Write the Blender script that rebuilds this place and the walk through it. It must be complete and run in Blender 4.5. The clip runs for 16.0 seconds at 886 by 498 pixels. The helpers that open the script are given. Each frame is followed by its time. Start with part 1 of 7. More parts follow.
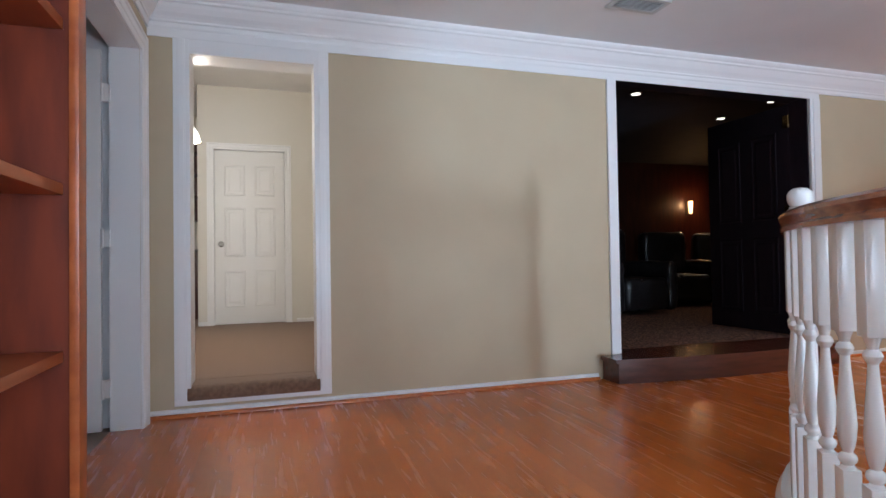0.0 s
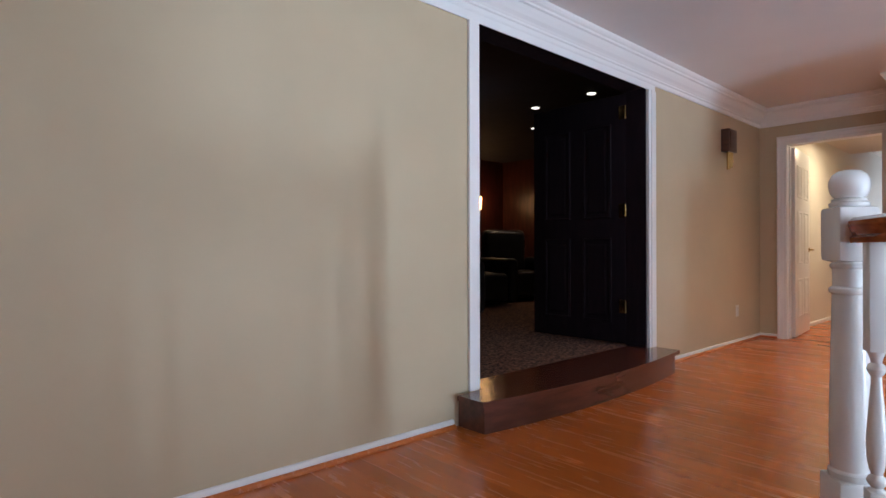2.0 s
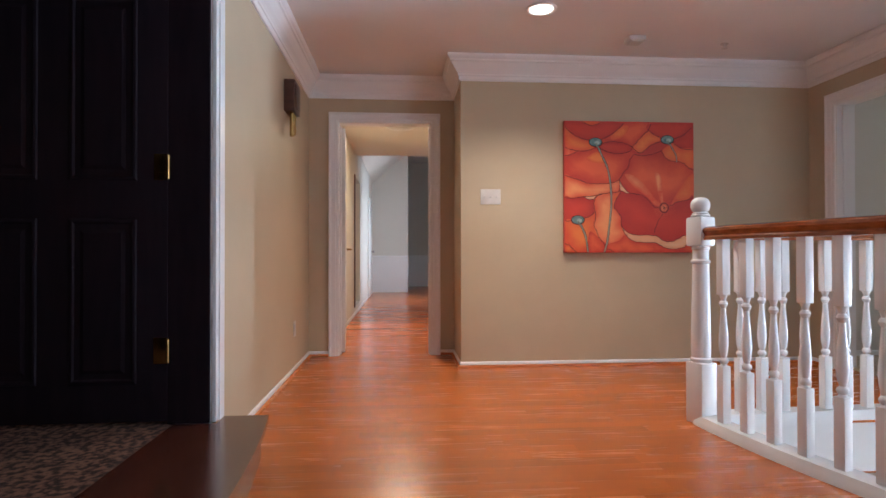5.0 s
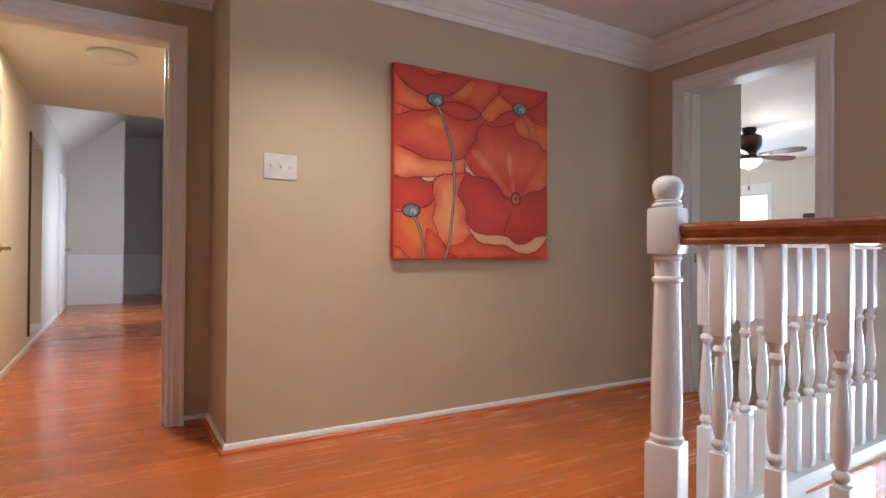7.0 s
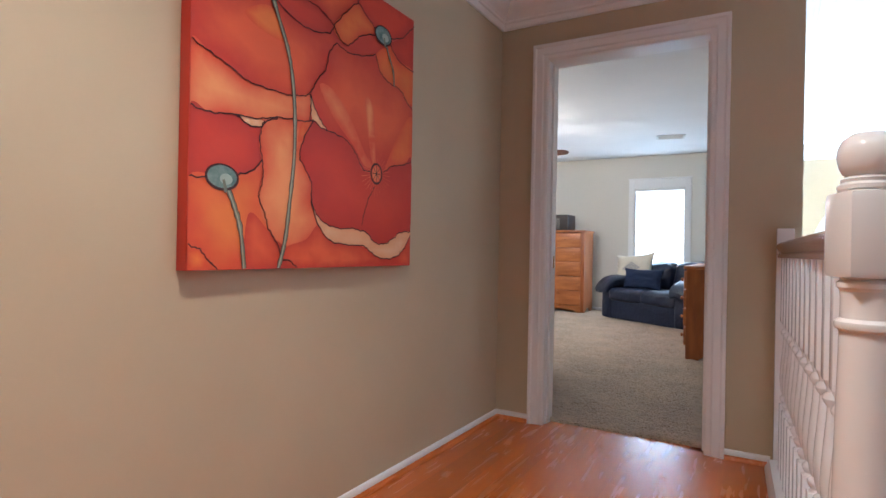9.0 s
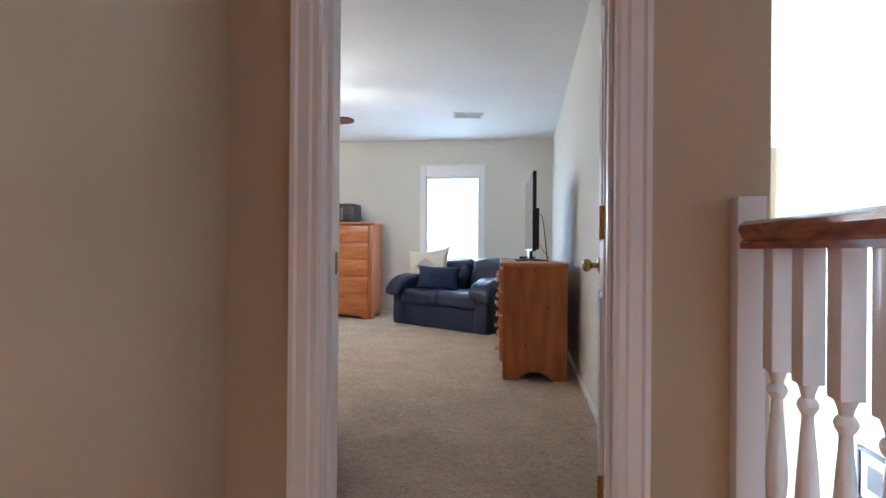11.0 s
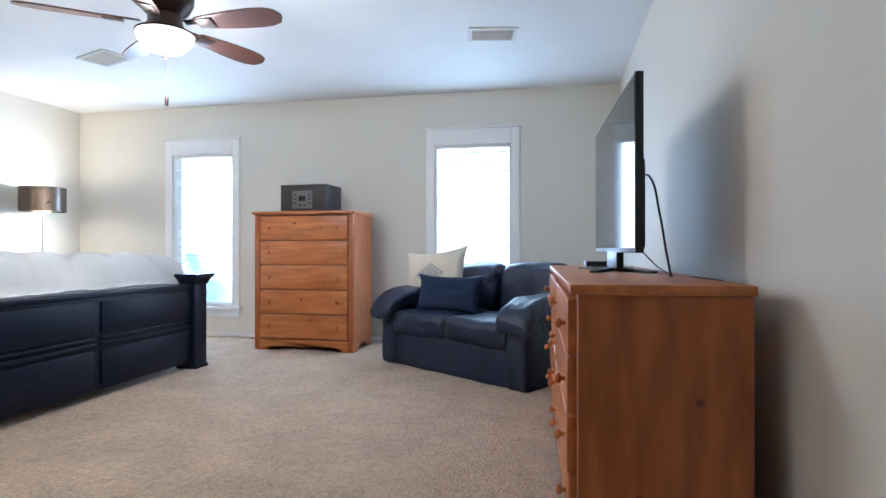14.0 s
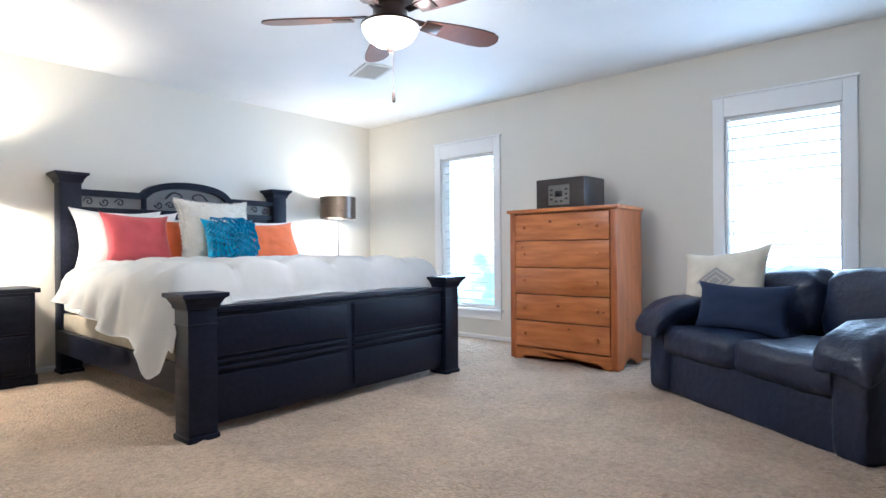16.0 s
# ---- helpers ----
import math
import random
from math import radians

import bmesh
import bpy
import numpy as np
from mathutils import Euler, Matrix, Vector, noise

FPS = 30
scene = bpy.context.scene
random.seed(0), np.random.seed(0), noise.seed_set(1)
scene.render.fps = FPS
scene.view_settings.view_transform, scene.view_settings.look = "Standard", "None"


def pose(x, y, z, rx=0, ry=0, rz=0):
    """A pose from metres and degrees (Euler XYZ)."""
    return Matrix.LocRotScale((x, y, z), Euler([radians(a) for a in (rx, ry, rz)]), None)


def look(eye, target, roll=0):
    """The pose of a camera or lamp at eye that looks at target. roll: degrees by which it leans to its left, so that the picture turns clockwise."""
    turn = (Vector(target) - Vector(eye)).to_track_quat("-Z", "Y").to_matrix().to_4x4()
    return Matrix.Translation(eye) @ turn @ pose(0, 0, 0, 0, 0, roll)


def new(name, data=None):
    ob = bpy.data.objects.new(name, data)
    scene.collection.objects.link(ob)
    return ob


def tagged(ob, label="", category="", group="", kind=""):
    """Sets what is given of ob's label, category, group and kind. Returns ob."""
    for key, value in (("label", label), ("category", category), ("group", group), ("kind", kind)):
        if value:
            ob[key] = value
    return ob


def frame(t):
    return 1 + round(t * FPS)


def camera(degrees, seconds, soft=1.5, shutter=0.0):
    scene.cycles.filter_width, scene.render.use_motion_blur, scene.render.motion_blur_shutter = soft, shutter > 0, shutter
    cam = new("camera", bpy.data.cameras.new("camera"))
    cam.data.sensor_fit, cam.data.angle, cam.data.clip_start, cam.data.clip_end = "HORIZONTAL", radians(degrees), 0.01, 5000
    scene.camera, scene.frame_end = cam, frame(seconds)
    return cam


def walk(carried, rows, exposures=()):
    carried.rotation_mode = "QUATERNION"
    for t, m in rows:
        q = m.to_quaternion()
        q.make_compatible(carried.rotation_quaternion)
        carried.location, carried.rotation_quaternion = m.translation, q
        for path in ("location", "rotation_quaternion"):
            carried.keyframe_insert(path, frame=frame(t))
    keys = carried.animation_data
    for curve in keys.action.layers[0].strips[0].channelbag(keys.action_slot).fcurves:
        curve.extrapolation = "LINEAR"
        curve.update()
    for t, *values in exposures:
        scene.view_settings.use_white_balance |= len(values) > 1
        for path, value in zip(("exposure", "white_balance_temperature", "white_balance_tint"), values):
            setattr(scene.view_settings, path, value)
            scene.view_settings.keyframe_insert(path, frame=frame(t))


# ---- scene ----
cam = camera(77.06, 16.0)
# seconds, x, y, z, yaw, pitch, roll
PATH = [
    (0.0, 0.411, 0.558, 0.887, -17.48, 1.15, 0.87),
    (0.5, 0.483, 0.885, 0.890, -19.37, 1.10, 0.62),
    (1.0, 0.573, 1.240, 0.902, -27.84, 0.86, 0.52),
    (1.5, 0.649, 1.631, 0.927, -33.70, 0.42, 0.40),
    (2.0, 0.672, 1.948, 0.949, -42.20, 0.11, 0.12),
    (2.5, 0.858, 2.322, 0.946, -53.64, 0.12, -0.17),
    (3.0, 0.937, 2.624, 0.921, -64.07, 0.34, -0.28),
    (3.5, 1.182, 2.853, 0.895, -76.38, 0.54, -0.13),
    (4.0, 1.548, 3.066, 0.887, -84.07, 0.60, 0.12),
    (6.5, 3.596, 3.365, 0.924, -112.14, 0.42, -0.44),
    (7.0, 3.999, 3.286, 0.934, -120.44, 0.42, -0.43),
    (7.5, 4.410, 3.272, 0.952, -125.70, 0.21, -0.50),
    (8.0, 4.786, 3.273, 0.964, -132.36, 0.05, -0.70),
    (8.5, 5.090, 3.085, 0.969, -140.55, 0.05, -0.95),
    (9.0, 5.361, 2.944, 0.971, -149.86, 0.13, -1.10),
    (9.5, 5.539, 2.664, 0.962, -161.00, 0.25, -1.06),
    (10.0, 5.725, 2.289, 0.952, -163.93, 0.27, -0.92),
    (10.2, 5.785, 2.152, 0.956, -165.71, 0.22, -0.81),
    (12.3, 5.934, 0.259, 0.952, -175.77, 0.27, -0.28),
    (12.5, 5.968, 0.088, 0.949, -175.63, 0.38, -0.42),
    (13.0, 5.965, -0.331, 0.948, -175.37, 0.33, -0.35),
    (13.5, 6.008, -0.674, 0.954, -173.35, 0.19, -0.21),
    (14.0, 6.060, -0.987, 0.966, -168.80, 0.10, 0.00),
    (14.5, 6.070, -1.228, 0.971, -159.94, 0.05, 0.28),
    (15.0, 6.059, -1.395, 0.974, -149.78, 0.01, 0.36),
    (15.5, 6.081, -1.555, 0.981, -145.48, 0.02, 0.36),
    (16.0, 6.063, -1.659, 0.987, -139.45, 0.06, 0.48),
]
EXPOSURES = [(0.0, -0.36, 5850, 13), (2.0, -0.34, 5900, 14), (3.5, -0.14, 5800, 14), (4.0, -0.08, 5700, 13), (6.5, 0.0, 5800, 12), (8.0, 0.02, 5600, 12), (9.0, 0.06, 5500, 10),
             (10.0, 0.10, 5500, 9), (12.5, 0.0, 5300, 9), (13.5, -0.02, 5200, 9), (16.0, 0.0, 5150, 9)]
walk(cam, [(t, pose(x, y, z, 90 + pitch, roll, yaw)) for t, x, y, z, yaw, pitch, roll in PATH], EXPOSURES)

# ---- plan, metres ----
WA = 4.12        # face of the long hall wall
WP = 6.724       # face of the wall with the painting
WH = 7.303       # face of the wall with the hallway door
WB = -0.059      # face of the wall with the bedroom door
HC = 2.45        # hall ceiling
BR, BL = 5.43, 11.50     # bedroom side walls
BW = -6.556      # bedroom window wall
BC = 2.566       # bedroom ceiling
FS = 0.175       # raised floors of the theatre and the study
LOW = -2.75      # foyer floor

# ---- world and light ----
world = bpy.data.worlds.new("world")
scene.world = world
world.use_nodes = True
wn = world.node_tree
sky = wn.nodes.new("ShaderNodeTexSky")
sky.sky_type, sky.sun_disc = 'NISHITA', False
sky.sun_elevation, sky.sun_rotation = radians(50), radians(160)
wn.nodes["Background"].inputs["Strength"].default_value = 0.15
wn.links.new(sky.outputs[0], wn.nodes["Background"].inputs["Color"])

sun = new("sun", bpy.data.lights.new("sun", 'SUN'))
sun.data.energy, sun.data.angle, sun.data.color = 1.0, radians(12), (1.0, 0.96, 0.9)
sun.matrix_world = look((0, 0, 20), (0.3, -6, 8))


def lamp(name, kind, eye, target, power, color, size=0.2, size_y=None, spot=110, blend=0.8):
    d = bpy.data.lights.new(name, kind)
    d.energy, d.color = power, color
    if kind == 'AREA':
        d.shape, d.size, d.size_y = 'RECTANGLE', size, size_y or size
    elif kind == 'SPOT':
        d.spot_size, d.spot_blend, d.shadow_soft_size = radians(spot), blend, size
    else:
        d.shadow_soft_size = size
    ob = new(name, d)
    ob.matrix_world = look(eye, target)
    return ob


DAY = (0.72, 0.86, 1.0)
WARM = (1.0, 0.72, 0.42)
# daylight in the window openings; the sidelights and loft opening are assumed
lamp("daylight_fill", 'AREA', (6.86, BW + 0.02, 1.2), (6.86, 0, 1.1), 36, (0.67, 0.85, 1.0), 0.78, 1.6)
lamp("daylight_fill", 'AREA', (9.895, BW + 0.02, 1.2), (9.895, 0, 1.1), 50, (0.67, 0.85, 1.0), 0.73, 1.6)
lamp("daylight_fill", 'AREA', (4.15, -5.82, -0.1), (3.6, 4, 5.6), 430, (0.66, 0.84, 1.0), 0.5, 1.3)
# unseen narrow sources, added to throw baluster stripes on the long wall
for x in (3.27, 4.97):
    lamp("daylight_fill", 'AREA', (x, -5.86, -1.80), (2.4, 4, 1.1), 36, (0.78, 0.90, 1.0), 0.11, 1.4)
# fill light added at an unseen loft opening, to brighten the hall
lamp("daylight_fill", 'AREA', (1.0, -0.93, 1.0), (1.6, 4, 6.0), 118, (0.72, 0.86, 1.0), 1.5, 1.1)
# electric light
lamp("downlight_bulb", 'SPOT', (5.82, 2.42, HC - 0.03), (5.82, 2.42, 0), 160, (1.0, 0.84, 0.67), 0.07, spot=128, blend=1.0)
lamp("fan_bulb", 'POINT', (8.16, -3.70, 1.97), (8, -3.7, 0), 78, (1.0, 0.90, 0.76), 0.2)
for z in (1.40, 1.545):
    lamp("bedside_bulb", 'POINT', (11.20, -5.79, z), (8, -3.7, 0), 22, (1.0, 0.82, 0.58), 0.06)
lamp("bedside_bulb", 'POINT', (11.12, -2.42, 1.405), (8, -3.7, 0), 190, (1.0, 0.80, 0.54), 0.05)
lamp("study_bulb", 'POINT', (-0.19, 5.14, 1.88), (0, 6, 0), 66, (1.0, 0.90, 0.72), 0.1)
lamp("sconce_bulb", 'POINT', (7.48, 8.42, 1.80), (6, 8, 0), 5, (1.0, 0.55, 0.22), 0.04)
for x, y, watts in ((3.88, 5.17, 5), (5.45, 5.03, 5), (5.48, 5.75, 5), (7.70, 7.35, 26)):
    lamp("theatre_bulb", 'SPOT', (x, y, 2.47), (x, y, 0), watts, WARM, 0.04, spot=120)
lamp("hallway_bulb", 'AREA', (8.70, 3.32, 2.305), (8.70, 3.3201, 0), 34, (1.0, 0.78, 0.46), 0.28)
lamp("daylight_fill", 'AREA', (12.9, 2.5, 1.3), (13.6, 4, 1.2), 30, (0.86, 0.93, 1.0), 1.3, 1.4)
lamp("chandelier_bulb", 'POINT', (4.45, -2.71, -0.18), (4, -3, 0), 5, WARM, 0.12)

# ---- materials ----


def material(name, color, rough=0.6, metal=0.0, second=None, scale=6.0, fine=120.0, bump=0.1, dist=0.002, stretch=(1, 1, 1),
             coat=0.0, sheen=0.0, random_by="", spread=0.0, rough_var=0.08, low=0.35, high=0.65, spec=0.5):
    """A principled surface: two colours mixed by coarse noise, fine grain for relief and gloss."""
    m = bpy.data.materials.new(name)
    m.use_nodes = True
    nt, p = m.node_tree, m.node_tree.nodes["Principled BSDF"]
    second = second or tuple(c * 0.88 for c in color)
    tc, mp = nt.nodes.new("ShaderNodeTexCoord"), nt.nodes.new("ShaderNodeMapping")
    mp.inputs["Scale"].default_value = stretch
    nt.links.new(tc.outputs["Object"], mp.inputs["Vector"])
    vec = mp.outputs["Vector"]
    if random_by:
        src = nt.nodes.new("ShaderNodeObjectInfo" if random_by == "object" else "ShaderNodeNewGeometry")
        rnd = src.outputs["Random" if random_by == "object" else "Random Per Island"]
        off = nt.nodes.new("ShaderNodeVectorMath")
        off.operation = 'MULTIPLY_ADD'
        off.inputs[1].default_value = (37.0, 61.0, 17.0)
        comb = nt.nodes.new("ShaderNodeCombineXYZ")
        for k in range(3):
            nt.links.new(rnd, comb.inputs[k])
        nt.links.new(comb.outputs[0], off.inputs[0])
        nt.links.new(vec, off.inputs[2])
        vec = off.outputs[0]
    n1, n2 = nt.nodes.new("ShaderNodeTexNoise"), nt.nodes.new("ShaderNodeTexNoise")
    n1.inputs["Scale"].default_value, n1.inputs["Detail"].default_value = scale, 5
    n2.inputs["Scale"].default_value, n2.inputs["Detail"].default_value = fine, 3
    nt.links.new(vec, n1.inputs["Vector"])
    nt.links.new(vec, n2.inputs["Vector"])
    ramp = nt.nodes.new("ShaderNodeValToRGB")
    ramp.color_ramp.elements[0].position, ramp.color_ramp.elements[1].position = low, high
    ramp.color_ramp.elements[0].color, ramp.color_ramp.elements[1].color = (*second, 1), (*color, 1)
    nt.links.new(n1.outputs["Fac"], ramp.inputs["Fac"])
    out = ramp.outputs["Color"]
    if random_by and spread:
        hsv, rng = nt.nodes.new("ShaderNodeHueSaturation"), nt.nodes.new("ShaderNodeMapRange")
        rng.inputs["To Min"].default_value, rng.inputs["To Max"].default_value = 1 - spread, 1 + spread
        nt.links.new(rnd, rng.inputs["Value"])
        nt.links.new(rng.outputs[0], hsv.inputs["Value"])
        nt.links.new(out, hsv.inputs["Color"])
        out = hsv.outputs["Color"]
    nt.links.new(out, p.inputs["Base Color"])
    rr = nt.nodes.new("ShaderNodeMapRange")
    rr.inputs["To Min"].default_value, rr.inputs["To Max"].default_value = max(rough - rough_var, 0.02), min(rough + rough_var, 1)
    nt.links.new(n1.outputs["Fac"], rr.inputs["Value"])
    nt.links.new(rr.outputs[0], p.inputs["Roughness"])
    p.inputs["Metallic"].default_value = metal
    p.inputs["Coat Weight"].default_value = coat
    p.inputs["Coat Roughness"].default_value = 0.16
    p.inputs["Specular IOR Level"].default_value = spec
    p.inputs["Sheen Weight"].default_value = sheen
    if bump:
        b = nt.nodes.new("ShaderNodeBump")
        b.inputs["Strength"].default_value, b.inputs["Distance"].default_value = bump, dist
        nt.links.new(n2.outputs["Fac"], b.inputs["Height"])
        nt.links.new(b.outputs[0], p.inputs["Normal"])
    return m


def glowing(name, color, strength):
    m = bpy.data.materials.new(name)
    m.use_nodes = True
    p = m.node_tree.nodes["Principled BSDF"]
    p.inputs["Base Color"].default_value = (*color, 1)
    p.inputs["Emission Color"].default_value = (*color, 1)
    p.inputs["Emission Strength"].default_value = strength
    return m


def glass_material(name, color=(1, 1, 1), rough=0.0):
    m = bpy.data.materials.new(name)
    m.use_nodes = True
    p = m.node_tree.nodes["Principled BSDF"]
    p.inputs["Base Color"].default_value = (*color, 1)
    p.inputs["Transmission Weight"].default_value = 1
    p.inputs["Roughness"].default_value = rough
    p.inputs["IOR"].default_value = 1.45
    return m


M = {}
M["tan"] = material("tan_wall_paint", (0.535, 0.432, 0.288), 0.62, second=(0.505, 0.405, 0.268), scale=2.6, fine=260, bump=0.12, dist=0.001)
M["cream"] = material("cream_wall_paint", (0.70, 0.665, 0.60), 0.62, second=(0.685, 0.65, 0.58), scale=1.4, fine=240, bump=0.12, dist=0.001)
M["white"] = material("white_ceiling_paint", (0.78, 0.77, 0.76), 0.75, second=(0.75, 0.74, 0.73), scale=2.2, fine=300, bump=0.1, dist=0.001)
M["trim"] = material("white_gloss_trim", (0.82, 0.81, 0.80), 0.34, rough_var=0.02, second=(0.815, 0.805, 0.795), scale=3, fine=60, bump=0.04, dist=0.001)
M["rail_white"] = material("white_enamel", (0.80, 0.79, 0.775), 0.2, second=(0.79, 0.78, 0.765), scale=4, fine=50, bump=0.03, dist=0.001)
M["door_white"] = material("white_door_paint", (0.78, 0.77, 0.75), 0.38, second=(0.765, 0.755, 0.73), scale=4, fine=90, bump=0.05, dist=0.001)
M["oak"] = material("orange_oak_strip", (0.55, 0.147, 0.026), 0.27, second=(0.485, 0.120, 0.020), scale=5, fine=60, low=0.25, high=0.75, stretch=(7, 0.55, 7), bump=0.0012, dist=0.0006,
                    coat=0.15, random_by="object", spread=0.15, rough_var=0.02)
M["oak_rest"] = material("orange_oak_strip_rest", (0.55, 0.147, 0.026), 0.27, second=(0.485, 0.120, 0.020), scale=5, fine=60, low=0.25, high=0.75, stretch=(7, 0.55, 7), bump=0.0012,
                         dist=0.0006, coat=0.15, random_by="island", spread=0.15, rough_var=0.02)
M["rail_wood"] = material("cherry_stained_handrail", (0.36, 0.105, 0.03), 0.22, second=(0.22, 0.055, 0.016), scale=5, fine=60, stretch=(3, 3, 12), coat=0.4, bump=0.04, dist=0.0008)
M["step_wood"] = material("dark_cherry_step", (0.115, 0.036, 0.022), 0.22, second=(0.075, 0.022, 0.014), scale=4, fine=60, stretch=(1, 8, 8), coat=0.4, bump=0.04, dist=0.0008)
M["pine"] = material("knotty_pine", (0.56, 0.20, 0.057), 0.36, second=(0.38, 0.115, 0.028), scale=3.2, fine=60, stretch=(1, 5, 7), bump=0.06, dist=0.0008)
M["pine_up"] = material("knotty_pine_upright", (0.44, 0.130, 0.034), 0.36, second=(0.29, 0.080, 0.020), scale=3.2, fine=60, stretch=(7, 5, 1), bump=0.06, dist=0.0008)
# sides, back and base: darker and redder than the shelves and front edges
M["dark_red_pine"] = material("red_pine_bookcase", (0.175, 0.030, 0.010), 0.6, spec=0.2, second=(0.11, 0.018, 0.007), scale=3.5, fine=60, stretch=(6, 6, 1.2), bump=0.07, dist=0.0008)
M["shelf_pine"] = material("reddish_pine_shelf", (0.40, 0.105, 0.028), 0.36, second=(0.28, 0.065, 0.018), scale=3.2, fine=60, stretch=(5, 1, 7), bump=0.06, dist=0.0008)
M["knot"] = material("pine_knot", (0.17, 0.052, 0.018), 0.45, scale=40)
M["black_wood"] = material("black_painted_wood", (0.004, 0.0055, 0.014), 0.42, spec=0.2, second=(0.008, 0.010, 0.022), scale=6, fine=60, stretch=(1, 6, 6), bump=0.08, dist=0.001)
M["theatre_door"] = material("espresso_door", (0.012, 0.007, 0.010), 0.62, spec=0.12, second=(0.016, 0.009, 0.012), scale=4, fine=70, stretch=(6, 6, 1), bump=0.06, dist=0.001)
M["theatre_wall"] = material("mahogany_panel", (0.085, 0.022, 0.012), 0.4, second=(0.05, 0.013, 0.008), scale=3, fine=60, stretch=(6, 6, 1), bump=0.06)
M["theatre_ceiling"] = material("black_ceiling", (0.016, 0.016, 0.024), 0.7, scale=5)
M["carpet"] = material("beige_plush_carpet", (0.56, 0.415, 0.285), 0.95, second=(0.44, 0.315, 0.208), scale=30, fine=70, bump=1.0, dist=0.03, sheen=0.25, low=0.3, high=0.62)


def tufted(m, cells, low, high):
    """Adds cut tufts and broad brushed patches to a carpet."""
    nt_ = m.node_tree
    p_ = nt_.nodes["Principled BSDF"]
    co = [n for n in nt_.nodes if n.bl_idname == "ShaderNodeTexCoord"][0].outputs["Object"]
    vo, big, rng_, hsv_ = (nt_.nodes.new(k) for k in ("ShaderNodeTexVoronoi", "ShaderNodeTexNoise", "ShaderNodeMapRange", "ShaderNodeHueSaturation"))
    vo.inputs["Scale"].default_value = cells
    big.inputs["Scale"].default_value, big.inputs["Detail"].default_value = 3.2, 3
    add_ = nt_.nodes.new("ShaderNodeMath")
    add_.operation = 'MULTIPLY_ADD'
    add_.inputs[1].default_value = -0.55
    nt_.links.new(co, vo.inputs["Vector"])
    nt_.links.new(co, big.inputs["Vector"])
    nt_.links.new(vo.outputs["Distance"], add_.inputs[0])
    nt_.links.new(big.outputs["Fac"], add_.inputs[2])
    rng_.inputs["From Min"].default_value, rng_.inputs["From Max"].default_value = -0.05, 0.55
    rng_.inputs["To Min"].default_value, rng_.inputs["To Max"].default_value = low, high
    nt_.links.new(add_.outputs[0], rng_.inputs["Value"])
    old = p_.inputs["Base Color"].links[0].from_socket
    nt_.links.new(old, hsv_.inputs["Color"])
    nt_.links.new(rng_.outputs[0], hsv_.inputs["Value"])
    nt_.links.new(hsv_.outputs["Color"], p_.inputs["Base Color"])


tufted(M["carpet"], 52.0, 0.80, 1.16)
M["carpet_brown"] = material("brown_carpet", (0.25, 0.145, 0.088), 0.95, second=(0.17, 0.092, 0.055), scale=45, fine=210, bump=0.8, dist=0.008, sheen=0.2)
M["carpet_speckle"] = material("speckled_brown_carpet", (0.30, 0.155, 0.10), 0.95, second=(0.05, 0.026, 0.02), scale=42, fine=200, bump=0.8, dist=0.008, low=0.42, high=0.6)
M["leather"] = material("navy_black_leather", (0.005, 0.011, 0.036), 0.43, second=(0.009, 0.017, 0.048), scale=5, fine=24, bump=0.55, dist=0.012)
M["linen"] = material("white_cotton", (0.89, 0.88, 0.865), 0.85, second=(0.83, 0.815, 0.80), scale=3, fine=320, bump=0.2, dist=0.001, sheen=0.2)
M["box_cloth"] = material("beige_box_spring", (0.42, 0.37, 0.29), 0.9, scale=12, fine=300, bump=0.2)
M["rose"] = material("rose_cotton", (0.56, 0.085, 0.10), 0.9, scale=8, fine=340, bump=0.3, dist=0.001, sheen=0.3)
M["orange"] = material("coral_orange_cotton", (0.86, 0.19, 0.055), 0.9, scale=8, fine=340, bump=0.3, dist=0.001, sheen=0.3)
M["blue"] = material("turquoise_ruffle", (0.016, 0.38, 0.62), 0.85, second=(0.008, 0.25, 0.46), scale=30, fine=120, bump=0.6, dist=0.006, sheen=0.3)
M["fur"] = material("cream_faux_fur", (0.92, 0.88, 0.80), 0.95, second=(0.86, 0.80, 0.70), scale=26, fine=150, bump=0.9, dist=0.01, sheen=0.5)
M["navy"] = material("navy_woven_cloth", (0.008, 0.020, 0.062), 0.9, scale=12, fine=260, bump=0.5, dist=0.002)
M["ivory"] = material("ivory_cushion_cloth", (0.72, 0.66, 0.55), 0.9, scale=8, fine=260, bump=0.3, dist=0.001)
M["grey_print"] = material("grey_print", (0.42, 0.40, 0.39), 0.9, scale=60, fine=200)
M["brass"] = material("aged_brass", (0.55, 0.36, 0.13), 0.25, 1.0, scale=20, bump=0.02)
M["steel"] = material("brushed_nickel", (0.50, 0.49, 0.47), 0.28, 1.0, scale=10, fine=200, stretch=(1, 1, 12), bump=0.05)
M["shade"] = material("bronze_metallic_shade", (0.15, 0.13, 0.115), 0.30, 0.85, scale=9, fine=200, stretch=(1, 1, 8), bump=0.05)
M["bronze"] = material("oil_rubbed_bronze", (0.045, 0.026, 0.02), 0.34, 0.7, scale=14, bump=0.05)
M["blade"] = material("walnut_fan_blade", (0.10, 0.040, 0.026), 0.34, second=(0.06, 0.022, 0.016), scale=4, fine=60, stretch=(1, 9, 9), bump=0.05)
M["black"] = material("black_plastic", (0.010, 0.010, 0.012), 0.35, scale=30, bump=0.05)
M["screen"] = material("dark_screen", (0.006, 0.007, 0.009), 0.07, scale=3, bump=0.0, rough_var=0.01)
M["dark_box"] = material("dark_wood_grain", (0.030, 0.020, 0.019), 0.42, second=(0.018, 0.012, 0.012), scale=5, stretch=(1, 6, 6), bump=0.06)
